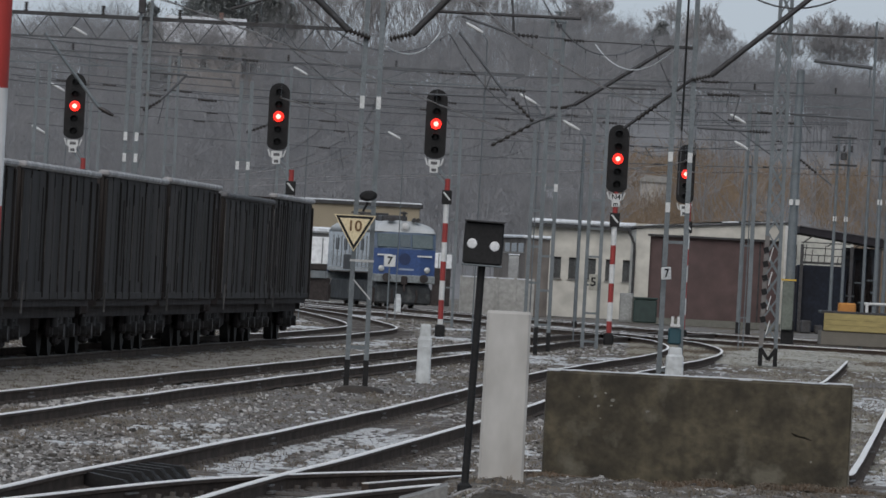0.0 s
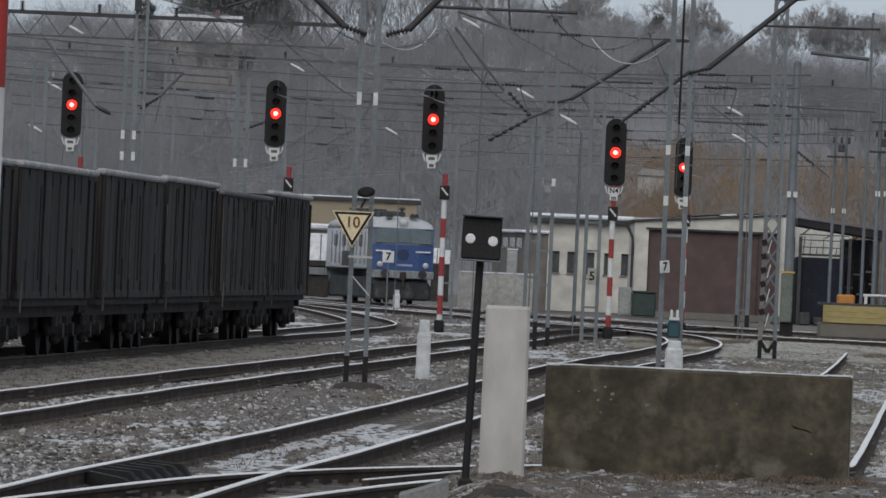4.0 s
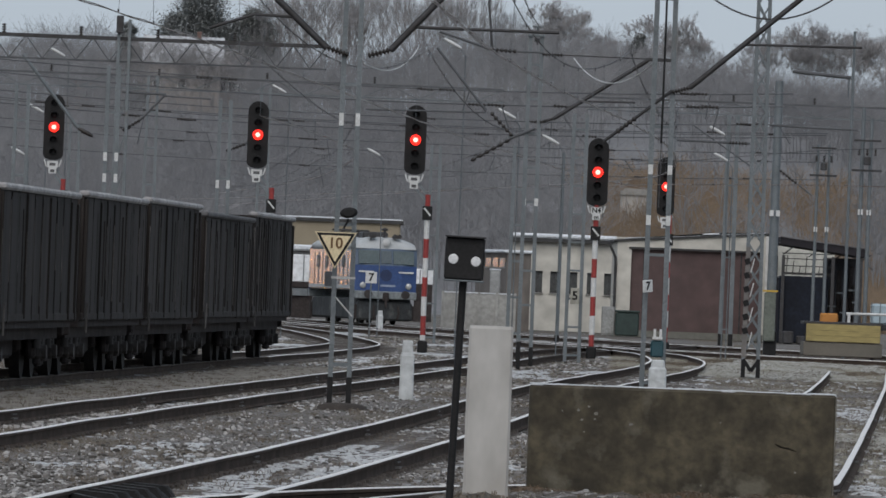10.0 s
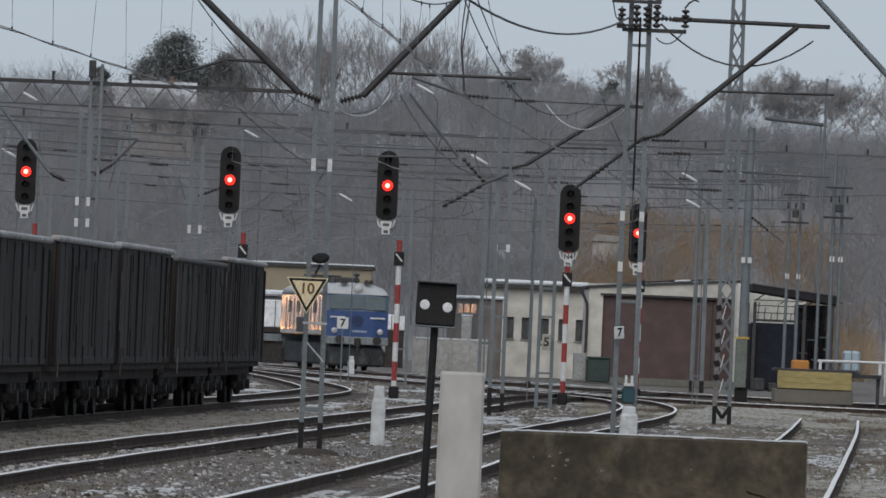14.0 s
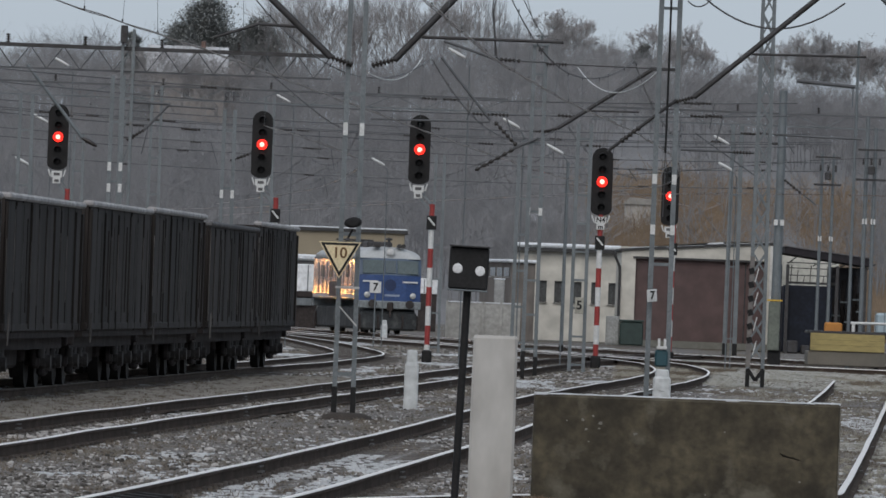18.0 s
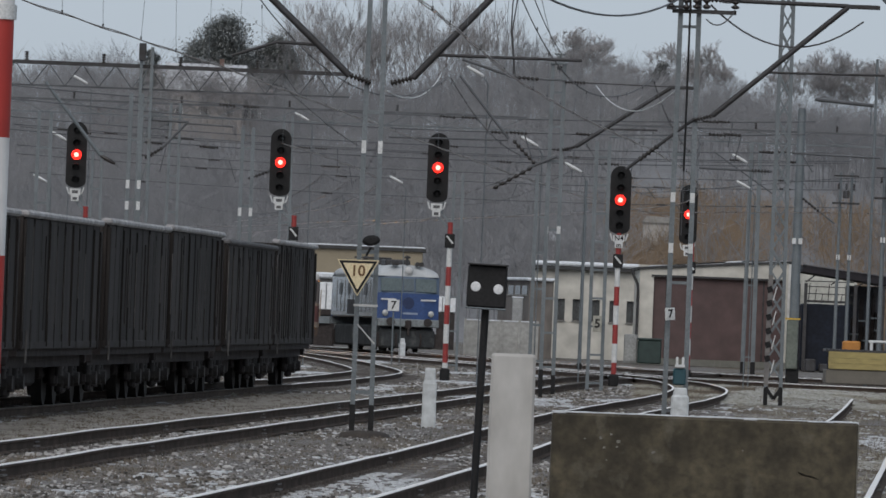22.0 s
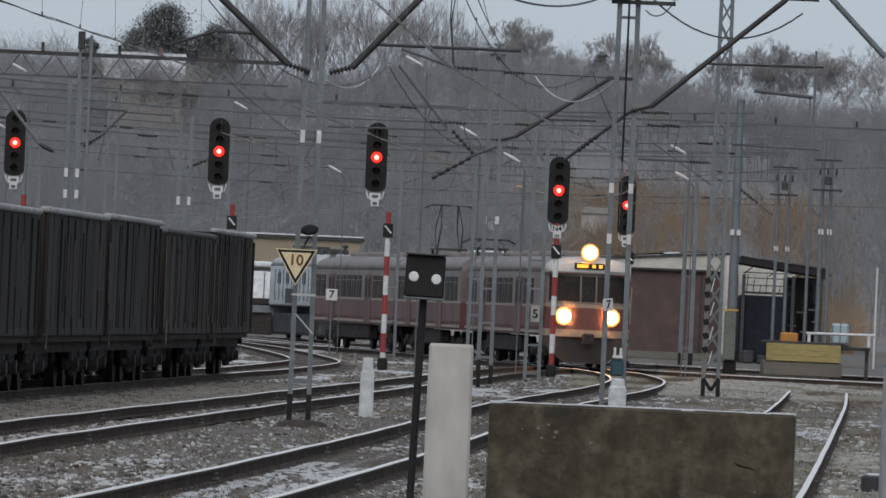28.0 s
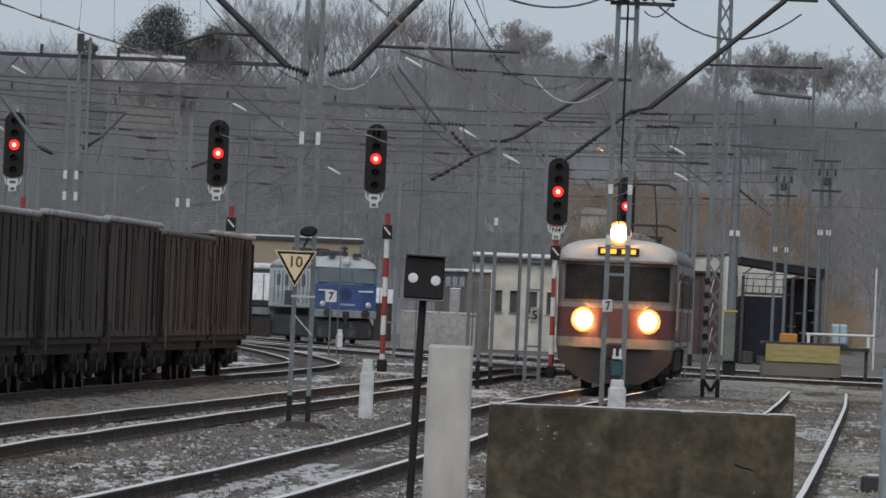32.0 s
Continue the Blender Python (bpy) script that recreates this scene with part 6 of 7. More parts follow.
shrubs = Geo()
for i in range(9500):
    y = rng.uniform(575, 800)
    x = rng.uniform(0.014, 0.052) * y
    if noise.noise((x * 0.12, y * 0.02, 2)) < rng.uniform(-0.5, 0.25) or rng.random() < (y - 690) / 130:
        continue
    if 0.0195 < x / y < 0.0245 and y < 782 and rng.random() < 0.5:
        continue
    z = relief(x, y)
    h = rng.uniform(1.0, 3.6)
    for k in range(7):
        b = Vector((x + rng.uniform(-0.8, 0.8), y + rng.uniform(-1, 1), z - 0.2))
        e = b + Vector((rng.gauss(0, 0.8), rng.gauss(0, 0.6), h * rng.uniform(0.5, 1)))
        stick(shrubs, b, e, 0.03, 0.014)
        stick(shrubs, b.lerp(e, 0.5), e + Vector((rng.gauss(0, 0.9), 0, 0)), 0.018, 0.01)
tagged(part("russet_thicket", shrubs, RUSSET), "thicket of russet leafless shrubs behind the garage", "shrubs", kind="stuff")


def conifer(x, y, h, w, label, cone=True):
    t = thing("conifer", label, "conifer", pose(x, y, relief(x, y) - 0.3), "conifers on the hill")
    part("trunk", Geo().tube([(0, 0, 0), (0, 0, h * 0.95)], [h * 0.02, h * 0.004], 6), BARK, t)
    g = Geo()
    r_ = random.Random(int(x * 7 + y))
    boughs, wide = [], 0.75 if cone else 0.95
    for k in range(40 if cone else 80):
        f = 0.1 + 0.86 * (k + r_.random()) / 40 if cone else r_.uniform(0.16, 0.97)
        a = r_.uniform(0, 6.28)
        reach = w * (1.05 - f) * r_.uniform(0.5, 1.0) if cone else w * (1.08 - f) ** 0.7 * r_.uniform(0.15, 1.05)
        boughs.append((reach * math.cos(a), reach * math.sin(a), h * f, (0.75 if cone else 0.95) * r_.uniform(0.5, 1.15) * (1.35 - f) * (w / 3)))
    for cx, cy, cz, rad in boughs:
        for i in range(int(240 + 640 * rad)):
            c = Vector((cx + r_.gauss(0, rad * wide), cy + r_.gauss(0, rad * wide), cz + r_.gauss(0, rad * wide * 0.7)))
            u = Vector((r_.gauss(0, 1), r_.gauss(0, 1), r_.gauss(0.3, 0.6))).normalized()
            s = u.cross(Vector((0.3, 0.2, 0.9))).normalized() * r_.uniform(0.06, 0.11)
            tip = c + u * r_.uniform(0.2, 0.45)
            g.add([tuple(c - s), tuple(c + s), tuple(tip)], [(0, 1, 2)])
    part("crown", g, FIR, t, "needled crown paled for haze")


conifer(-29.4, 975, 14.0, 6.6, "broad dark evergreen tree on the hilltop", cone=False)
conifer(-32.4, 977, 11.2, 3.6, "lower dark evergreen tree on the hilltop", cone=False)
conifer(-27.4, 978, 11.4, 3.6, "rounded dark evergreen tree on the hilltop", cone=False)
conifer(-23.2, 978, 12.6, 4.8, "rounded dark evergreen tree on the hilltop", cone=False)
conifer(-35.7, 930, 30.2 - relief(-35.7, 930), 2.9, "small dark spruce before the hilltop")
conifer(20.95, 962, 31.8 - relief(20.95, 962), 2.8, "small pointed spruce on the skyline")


def small_house(x, y, w, h, rise, wall_col, roof_col, label, wins=3):
    """A hillside house, its eaves towards the yard."""
    t = thing("house", label, "house", pose(x, y, relief(x, y) - 0.2), "houses on the hill")
    part("wall", Geo().box(0, 2.5, h / 2, w, 5, h), mat("house_wall", wall_col, tuple(c * 0.8 for c in wall_col), rough=0.9, scale=0.5), t)
    part("roof", Geo().prism([(-0.4, h), (5.4, h), (2.5, h + rise)], 0, -w / 2 - 0.3, w / 2 + 0.3), mat("house_roof", roof_col, tuple(c * 0.85 for c in roof_col), rough=0.8, scale=0.7), t)
    part("chimney", Geo().box(w * 0.2, 2.5, h + rise, 0.5, 0.5, 1.2), mat("house_chimney", (0.2, 0.13, 0.11), rough=0.9), t)
    for k in range(wins):
        xx = w * ((k + 0.5) / wins - 0.5)
        wd = part("window", Geo().box(xx, -0.02, h * 0.62, 0.8, 0.06, 1.1), WINDOW, t)
        part("window_frame", Geo().box(xx - 0.42, -0.05, h * 0.62, 0.1, 0.08, 1.2).box(xx + 0.42, -0.05, h * 0.62, 0.1, 0.08, 1.2).box(xx, -0.05, h * 0.62 + 0.58, 0.9, 0.08, 0.1), WHITE_PAINT, wd)
    return t


small_house(-30.6, 957, 8.6, 5.4, 3.2, (0.3, 0.275, 0.26), (0.56, 0.58, 0.61), "brown hillside house with a snowy roof behind bare branches")
small_house(-40.5, 945, 5.5, 3.6, 2.0, (0.3, 0.22, 0.19), (0.4, 0.4, 0.41), "reddish hillside house with a frosty roof")
small_house(-25.6, 962, 4.4, 5.2, 1.0, (0.36, 0.33, 0.31), (0.24, 0.2, 0.19), "pale hilltop house with large windows below evergreens", 4)
small_house(9.3, 730, 4.4, 2.7, 1.0, (0.4, 0.38, 0.36), (0.55, 0.57, 0.6), "low pale house with a snowy roof at the wood's foot", 4)
ruin = thing("pale_shed", "pale weathered shed half hidden by russet shrubs", "shed", pose(16.5, 745, relief(16.5, 745) - 0.4))
part("wall", Geo().box(0, 1.5, 1.5, 2.7, 3, 3.0), mat("pale_boards", (0.5, 0.47, 0.43), (0.4, 0.375, 0.34), rough=0.9, scale=1.2, fine=3, stretch=(1, 1, 0.3)), ruin)
part("roof", Geo().prism([(-1.5, 3.0), (1.5, 3.0), (1.1, 3.5), (-1.0, 3.6)], 1, -0.2, 3.2), mat("pale_shed_roof", (0.36, 0.345, 0.32), rough=0.9), ruin)
for k in range(5):
    b0 = Vector((-1.1 + 0.5 * k, -0.6, 0))
    g_ = Geo()
    for j in range(5):
        stick(g_, b0, b0 + Vector((rng.gauss(0, 0.6), rng.gauss(0, 0.3), rng.uniform(1.5, 3.2))), 0.05, 0.015)
    part("climbing_shrub", g_, TWIG, ruin)
for k, (x, y) in enumerate(((-34.5, 924), (-32.8, 925), (-31, 924), (-29, 925), (-27.4, 924), (-26, 926), (-35.5, 920), (-33.6, 921), (-30, 920), (-28.2, 921), (-25.2, 920), (-24.2, 924), (-31.9, 916), (-29.4, 917), (-27, 917), (7.6, 722), (10.8, 724), (9.2, 722))):
    plant((3, 1, 0)[k % 3], x, y, (0.62, 0.78, 0.7)[k % 3] if y > 800 else 0.4, "small leafless tree before a hillside house", k * 1.3)


# ---- overhead wires along the tracks ----
def overhead_line(line, y0, y1, supports, label, contact=5.6, high=7.05, sag=0.75, offsets=None):
    """Contact wire, sagging messenger wire and droppers above a track between two distances."""
    t = thing("overhead_line", label, "overhead wire")
    pts = sorted([p for p in line if y0 <= p.y <= y1], key=lambda p: p.y)
    def messenger(yv):
        for a, b in zip(supports, supports[1:]):
            if a <= yv <= b:
                u = (yv - a) / (b - a)
                return high - sag * 4 * u * (1 - u)
        return high
    offsets = offsets or [0.2 * (-1) ** k for k in range(len(supports))]
    def off(yv):
        return float(np.interp(yv, supports, offsets))
    for o in (-0.02, 0.02):
        part("contact_wire", Geo().tube([(p.x + off(p.y) + o, p.y, contact + 0.008 * math.sin(p.y * 0.9 + 40 * o)) for p in pts], 0.008, 8), COPPER, t)
    part("messenger_wire", Geo().tube([(p.x + off(p.y), p.y, messenger(p.y)) for p in pts], 0.011, 6), CABLE, t)
    for i, p in enumerate(pts[::5]):
        lean = 0.05 * math.sin(i * 2.3)
        dr = part("dropper", Geo().tube([(p.x + off(p.y), p.y, contact), (p.x + off(p.y) + lean, p.y, messenger(p.y))], 0.0035, 4), GALV, t)
        part("dropper_clip", Geo().tube([(p.x + off(p.y), p.y, contact - 0.01), (p.x + off(p.y), p.y, contact + 0.05)], 0.014, 5), CABLE, dr)
        part("dropper_clip", Geo().tube([(p.x + off(p.y) + lean, p.y, messenger(p.y) - 0.05), (p.x + off(p.y) + lean, p.y, messenger(p.y) + 0.012)], 0.012, 5), CABLE, dr)
    return t


overhead_line(MAIN, 70, 420, [70, 133, 185, 240, 300, 360, 420], "copper contact wire with messenger and droppers over the main track", high=7.13, sag=1.0, offsets=[0.05, -0.45, 0.05, -0.3, 0.1, -0.2, 0.1])
overhead_line(UPPER, 77, 320, [76, 136, 196, 260, 320], "copper contact wire with messenger and droppers over a side track", high=7.32, sag=1.15, offsets=[-1.3, -0.5, -0.46, -0.2, 0.0])
overhead_line(WAGON_LINE, 205, 400, [205, 270, 335, 400], "contact and messenger wires above the coal wagons", contact=5.8, high=7.2)
overhead_line(LADDER, 268, 440, [268, 320, 380, 440], "contact and messenger wires across the station throat")


def sagging(a, b, drop, n=14):
    a, b = Vector(a), Vector(b)
    return [tuple(a.lerp(b, k / n) - Vector((0, 0, drop * 4 * (k / n) * (1 - k / n)))) for k in range(n + 1)]


# feeder loops from the bracket arm to the switch mast
loop = thing("feeder_cable", "hanging black feeder cables looped between masts", "cable")
part("loop", Geo().tube(sagging((0.55, 133.4, 7.12), (4.05, 172, 8.4), 0.45), 0.02, 6), CABLE, loop)
part("loop", Geo().tube(sagging((4.69, 172, 8.3), (7.8, 172, 8.08), 0.68), 0.02, 6), CABLE, loop)
part("pale_loop", Geo().tube(sagging((4.08, 172, 6.57), (3.14, 222, 7.95), 0.55), 0.015, 6), WHITE_PAINT, loop, "pale hanging cable")
part("pale_loop", Geo().tube(sagging((-1.4, 133.2, 5.28), (-0.95, 222, 8.05), 0.3), 0.012, 6), WHITE_PAINT, loop, "pale hanging cable")
for o in (0.0, 0.06):
    part("drop_cable", Geo().tube([(0.62 - o, 133.1, 7.1), (0.58 - o, 133.1, 6.7), (0.53 - 0.3 * o, 133.1, 6.3), (0.57 - 0.2 * o, 133.1, 5.9), (0.6 - 0.4 * o, 133.1, 5.62)], 0.011, 6), CABLE, loop, "drop cable from the bracket tip")
part("span_cable", Geo().tube(sagging((0.73, 133.1, 7.1), (2.25, 222, 8.7), 0.12), 0.011, 6), CABLE, loop)
part("span_cable", Geo().tube(sagging((0.9, 133.1, 7.1), (2.3, 222, 8.5), 0.3), 0.006, 5), GALV, loop)
part("cable_run", Geo().tube([(4.27, 171.8, 8.4), (4.27, 171.8, 6.4), (4.265, 171.8, 4.9)], 0.022, 6), BLACK_PAINT, loop, "black cable down the mast")
part("cable_run", Geo().tube([(4.265, 171.8, 4.9), (4.26, 171.8, 3.6)], 0.01, 6), CABLE, loop, "thin grey cable end")

# switchgear on the mast top
sw = thing("mast_switchgear", "overhead line isolator switch with stacked insulators on a mast", "isolator switch", pose(4.3, 171.8, 8.5))
part("cross_arm", Geo().box(-0.12, 0, 0.22, 1.0, 0.1, 0.07), DARK_STEEL, sw)
part("cross_arm", Geo().box(0.26, 0.1, -0.35, 1.3, 0.1, 0.08), DARK_STEEL, sw)
for x, za, zb in ((-0.41, -0.3, 0.1), (-0.11, -0.32, 0.18), (0.1, -0.3, 0.15), (0.3, -0.3, 0.2), (0.88, -0.28, 0.12)):
    insulator((x, 0, za), (x, 0, zb), sw, 0.085, 4)
part("insulator_foot", Geo().box(-0.41, 0, -0.3, 0.2, 0.1, 0.06).box(-0.2, 0, -0.27, 0.4, 0.08, 0.05), DARK_STEEL, sw)
part("knife_arm", Geo().beam((0.22, 0, 0.2), (0.78, 0, 0.54), 0.07).box(0.8, 0, 0.56, 0.13, 0.1, 0.1), DARK_STEEL, sw)
part("contact_horn", Geo().tube([(0.86, 0, 0.12), (0.95, 0, 0.24), (1.05, 0, 0.3), (1.14, 0, 0.27)], 0.022, 6), DARK_STEEL, sw)
insulator((-0.55, 0, 0.25), (-0.95, 0, 0.4), sw, 0.06, 5)
for a, b, d in (((-0.6, 0, 0.24), (-0.41, 0, 0.12), 0.32), ((0.4, 0, -0.02), (1.0, 0, -0.05), 0.12), ((0.88, 0, -0.3), (0.3, 0, -0.5), 0.2)):
    part("jumper", Geo().tube(sagging(a, b, d, 8), 0.014, 5), CABLE, sw)

stay = thing("insulated_stay", "dark insulated stay rod between two masts", "stay rod")
part("rod", Geo().tube([(3.1, 172.2, 4.9), (4.45, 171.9, 5.98)], 0.035, 6), DARK_STEEL, stay)
insulator((3.35, 172.15, 5.1), (3.75, 172.05, 5.42), stay, 0.06, 5)

cantilever(pose(2.16, 222, 0), 1, 6.24, 7.97, 2.92, 0.3, ((1.4, 0.02),), "dark steel bracket arm on a galvanised mast")
stay2 = thing("stay_tube", "slanting grey stay tube above the coal wagons", "stay rod")
part("tube", Geo().tube([(-12.7, 250, 8.2), (-11.0, 250, 6.1)], 0.05, 8), GALV, stay2)

near_arm = thing("near_bracket", "thick grey bracket tube of a nearer mast overhead", "bracket arm")
part("tube", Geo().tube([(6.95, 170, 9.65), (9.4, 170, 7.2)], 0.06, 8), GALV, near_arm)

# ---- portal beam over the left tracks ----
# Paler than DARK_STEEL because distance haze is put into the colour.
FAR_STEEL = mat("hazed_far_steel", (0.12, 0.125, 0.135), (0.09, 0.094, 0.1), rough=0.7, metal=0.1, scale=1.5)


def portal(y, x0, x1, z, label, deep=0.5, posts=(), pitch=1.1, steel=GALV):
    t = thing("catenary_portal", label, "catenary portal", pose(0, y, 0), "portals over the tracks")
    part("chord", Geo().beam((x0, 0, z), (x1, 0, z), 0.11 if y < 300 else 0.08), DARK_STEEL if y < 300 else FAR_STEEL, t)
    part("chord", Geo().beam((x0, 0.3, z - deep), (x1, 0.3, z - deep), 0.05), steel, t)
    n = int((x1 - x0) / pitch)
    for k in range(n):
        a, b = x0 + (x1 - x0) * k / n, x0 + (x1 - x0) * (k + 1) / n
        part("lacing", Geo().beam((a, 0.15, z if k % 2 else z - deep), (b, 0.15, z - deep if k % 2 else z), 0.03), steel, t)
    for x in posts:
        for o in (-0.15, 0.15):
            part("portal_leg", Geo().box(x + o, 0, (z + 0.6) / 2 - 0.1, 0.08, 0.3, z + 0.7), GALV, t, "grey steel portal leg")
        for k in range(9):
            part("leg_tie", Geo().beam((x - 0.12, 0, k * 1.0), (x + 0.12, 0, k * 1.0 + 0.8), 0.04), GALV, t)
        part("terminal_box", Geo().box(x - 0.12, -0.2, z + 0.4, 0.2, 0.2, 0.5, bevel=0.02), DARK_STEEL, t, "dark terminal box")
    for k in range(4):
        x = x0 + (x1 - x0) * (0.16 + 0.2 * k)
        insulator((x, 0, z + 0.05), (x, 0, z + 0.32), t, 0.07, 4)
    return t


portal(240, -14.5, -3.6, 8.5, "long steel portal beam with insulators over side tracks", deep=0.64, posts=(-9.35,), pitch=0.46, steel=FAR_STEEL)
portal(330, -19, 2.0, 9.6, "distant steel portal beam over the station throat")
portal(345, 5.5, 22, 9.8, "distant steel portal beam near the garage")

# single arms on masts and hangers: each row is a kind, its two ends and its distance
def arm_set(label, y, rows):
    t = thing("catenary_bracket", label, "bracket arm", pose(0, y, 0), "overhead line bracket arms")
    for kind, (xa, za), (xb, zb) in rows:
        a, b = (xa, 0, za), (xb, 0, zb)
        if kind == "insulator":
            insulator(a, b, t, 0.06, 6)
        else:
            part(kind, Geo().tube([a, b], {"strut": 0.036, "arm": 0.024, "rod": 0.022, "beam": 0.06}[kind], 8), GALV if kind == "rod" else FAR_STEEL, t)
    return t


arm_set("slanting bracket arm with an insulator behind the coal wagons", 240, [("insulator", (-9.3, 5.9), (-8.8, 6.23)), ("strut", (-8.82, 6.22), (-8.14, 6.95)), ("arm", (-8.2, 6.93), (-6.84, 6.89)), ("strut", (-9.35, 7.0), (-8.1, 6.97))])
arm_set("short bracket arm with an insulator beside a signal", 262, [("insulator", (-6.93, 5.77), (-6.33, 6.02)), ("strut", (-6.35, 6.0), (-5.73, 6.69))])
arm_set("slanting bracket arm with an insulator on a twin-leg mast", 222, [("strut", (-0.44, 8.08), (0.9, 6.48)), ("insulator", (1.02, 6.45), (1.63, 5.83)), ("arm", (-2.24, 6.4), (0.89, 6.44)), ("insulator", (0.54, 5.16), (1.58, 5.78)), ("strut", (1.52, 5.77), (2.18, 6.07))])
arm_set("high slanting arm with an insulator string", 215, [("strut", (-0.38, 8.3), (0.93, 7.9)), ("insulator", (0.93, 7.9), (1.6, 7.87)), ("arm", (1.6, 7.87), (2.3, 7.86))])
arm_set("dark cross beam with a hanging white rod", 260, [("beam", (10.4, 8.86), (12.21, 8.73)), ("rod", (12.14, 8.72), (12.13, 8.1))])
arm_set("dark strut and insulator rod near the lattice mast", 290, [("insulator", (11.29, 6.28), (11.9, 5.83)), ("arm", (11.9, 5.83), (12.42, 5.45))])
arm_set("dark horizontal bar before the lattice mast", 250, [("strut", (6.65, 6.43), (8.82, 6.41)), ("insulator", (8.2, 6.42), (8.75, 6.41))])
arm_set("thin slanting stay and low beam by the lattice mast", 290, [("arm", (8.2, 7.75), (10.4, 6.3)), ("strut", (10.9, 7.8), (13.9, 7.75))])
part("insulator", Geo().tube([(-11.0, 250, 6.1), (-10.85, 250, 6.02), (-10.7, 250, 5.95), (-10.55, 250, 5.87)], [0.04, 0.07, 0.07, 0.04], 8), INSUL, stay2, "dark insulator")

# cross-span wires with insulators, high over the whole yard
rng2 = random.Random(5)
for y, z, x0, x1 in ((228, 6.9, -13, 9), (246, 7.7, -14, 10), (271, 6.9, -15, 11), (284, 7.6, -16, 12), (312, 7.9, -17, 14), (336, 8.3, -18, 15), (352, 7.5, -19, 16), (371, 8.2, -20, 17), (383, 7.2, -20, 17)):
    t = thing("cross_span_wire", "thin steel cross-span wire with dark insulators", "cross-span wire", None, "cross-span wires over the yard")
    part("wire", Geo().tube(sagging((x0, y, z + 0.3), (x1, y + 3, z + 0.2), 0.35), 0.018, 5), FAR_STEEL, t)
    for k in range(6):
        u = rng2.uniform(0.05, 0.95)
        x = x0 + (x1 - x0) * u
        zz = z + 0.25 - 0.35 * 4 * u * (1 - u)
        insulator((x, y + 3 * u, zz), (x + 0.5, y + 3 * u, zz - 0.02), t, 0.05, 5)
        if k % 3 == 0:
            part("hanger", Geo().tube([(x + 0.9, y + 3 * u, zz), (x + 1.0 + rng2.uniform(-0.3, 0.4), y + 3 * u, zz - rng2.uniform(0.5, 1.0))], 0.02, 5), FAR_STEEL, t)

# ---- more masts and poles ----
mast(-8.0, 200, 6.9, 0.29, 0.25, "twin-leg galvanised mast behind the coal wagons", marks=(4.75, 4.25), depth=0.2, legw=0.09, step=1.4)
mast(-5.47, 205, 6.3, 0.28, 0.25, "twin-leg galvanised mast behind the coal wagons", marks=(4.26,), depth=0.2, legw=0.085, step=1.4)
mast(-10.9, 215, 6.7, 0.36, 0.3, "twin-leg galvanised mast behind the coal wagons", depth=0.2, legw=0.085, step=1.4)
mast(-9.9, 280, 8.6, 0.4, 0.3, "slim galvanised mast in the station throat", depth=0.2, legw=0.09, step=1.2)
mast(-6.6, 300, 8.8, 0.4, 0.3, "slim galvanised mast in the station throat", depth=0.2, legw=0.09, step=1.2)
mast(-0.5, 300, 7.0, 0.36, 0.3, "slim grey mast beyond the signals", depth=0.2, legw=0.1, step=1.2)
mast(-14.2, 320, 7.6, 0.44, 0.34, "slim galvanised mast in the station throat", depth=0.2, legw=0.1, step=1.2)


def pole(x, y, h, r, label, foot=0.0, marks=()):
    t = thing("pole", label, "pole", pose(x, y, -0.16), "single poles in the yard")
    part("shaft", Geo().tube([(0, 0, foot), (0, 0, h)], [r, r * 0.8], 12), GALV, t)
    if foot:
        part("pole_foot", Geo().box(0, 0, foot / 2, r * 2.6, r * 2.6, foot, bevel=0.03), BLACK_PAINT, t, "black pole foot")
    for z in marks:
        for s in (-0.5, 0.5):
            part("white_mark", Geo().box(s * r * 1.3, -r - 0.02, z, r * 0.8, 0.03, 0.2), WHITE_PAINT, t, "white painted band")
    return t


pole(11.32, 294, 9.6, 0.17, "tall grey pole with a black foot and white marks", 0.9, (5.0,))
pole(14.75, 340, 8.3, 0.07, "slim grey pole by the open shed", 0, (4.9,))
pole(15.2, 340, 8.3, 0.07, "slim grey pole by the open shed", 0, (4.9,))
pole(15.16, 312, 9.2, 0.085, "grey pole carrying a dark transformer box", 0.3, (5.35,))
pole(15.47, 312, 8.8, 0.08, "grey pole carrying a dark transformer box", 0.3, (5.35,))
pole(14.15, 300, 11.6, 0.06, "tall thin grey pole by the loading block")
pole(4.42, 330, 7.4, 0.075, "grey lamp pole near the yard building", 0.3)
for x, y, z in ((15.32, 311.7, 7.02), (14.97, 339.7, 7.2)):
    b = thing("transformer_box", "dark transformer box on a pole with insulators", "transformer", pose(x, y, z))
    part("box", Geo().box(0, -0.2, 0.05, 0.26, 0.3, 0.3, bevel=0.03), DARK_STEEL, b)
    part("bracket", Geo().box(0, 0, -0.3, 1.1, 0.1, 0.08), DARK_STEEL, b)
    for s in (-0.3, 0, 0.3):
        insulator((s, -0.2, 0.25), (s, -0.2, 0.5), b, 0.06, 4)
    part("crossbar", Geo().box(0, 0, 0.8, 1.0, 0.08, 0.07), DARK_STEEL, b)

junction = thing("junction_box", "grey-green junction box strapped to a thick pole", "junction box", pose(11.27, 293.7, 0.4))
part("box", Geo().box(0, 0, 0.85, 0.4, 0.2, 1.7, bevel=0.03), mat("grey_green_paint", (0.17, 0.19, 0.16), (0.12, 0.135, 0.115), rough=0.7, scale=2, fine=10), junction)
part("strap", Geo().box(0, 0.02, 1.74, 0.52, 0.22, 0.06), YELLOW, junction, "yellow strap")
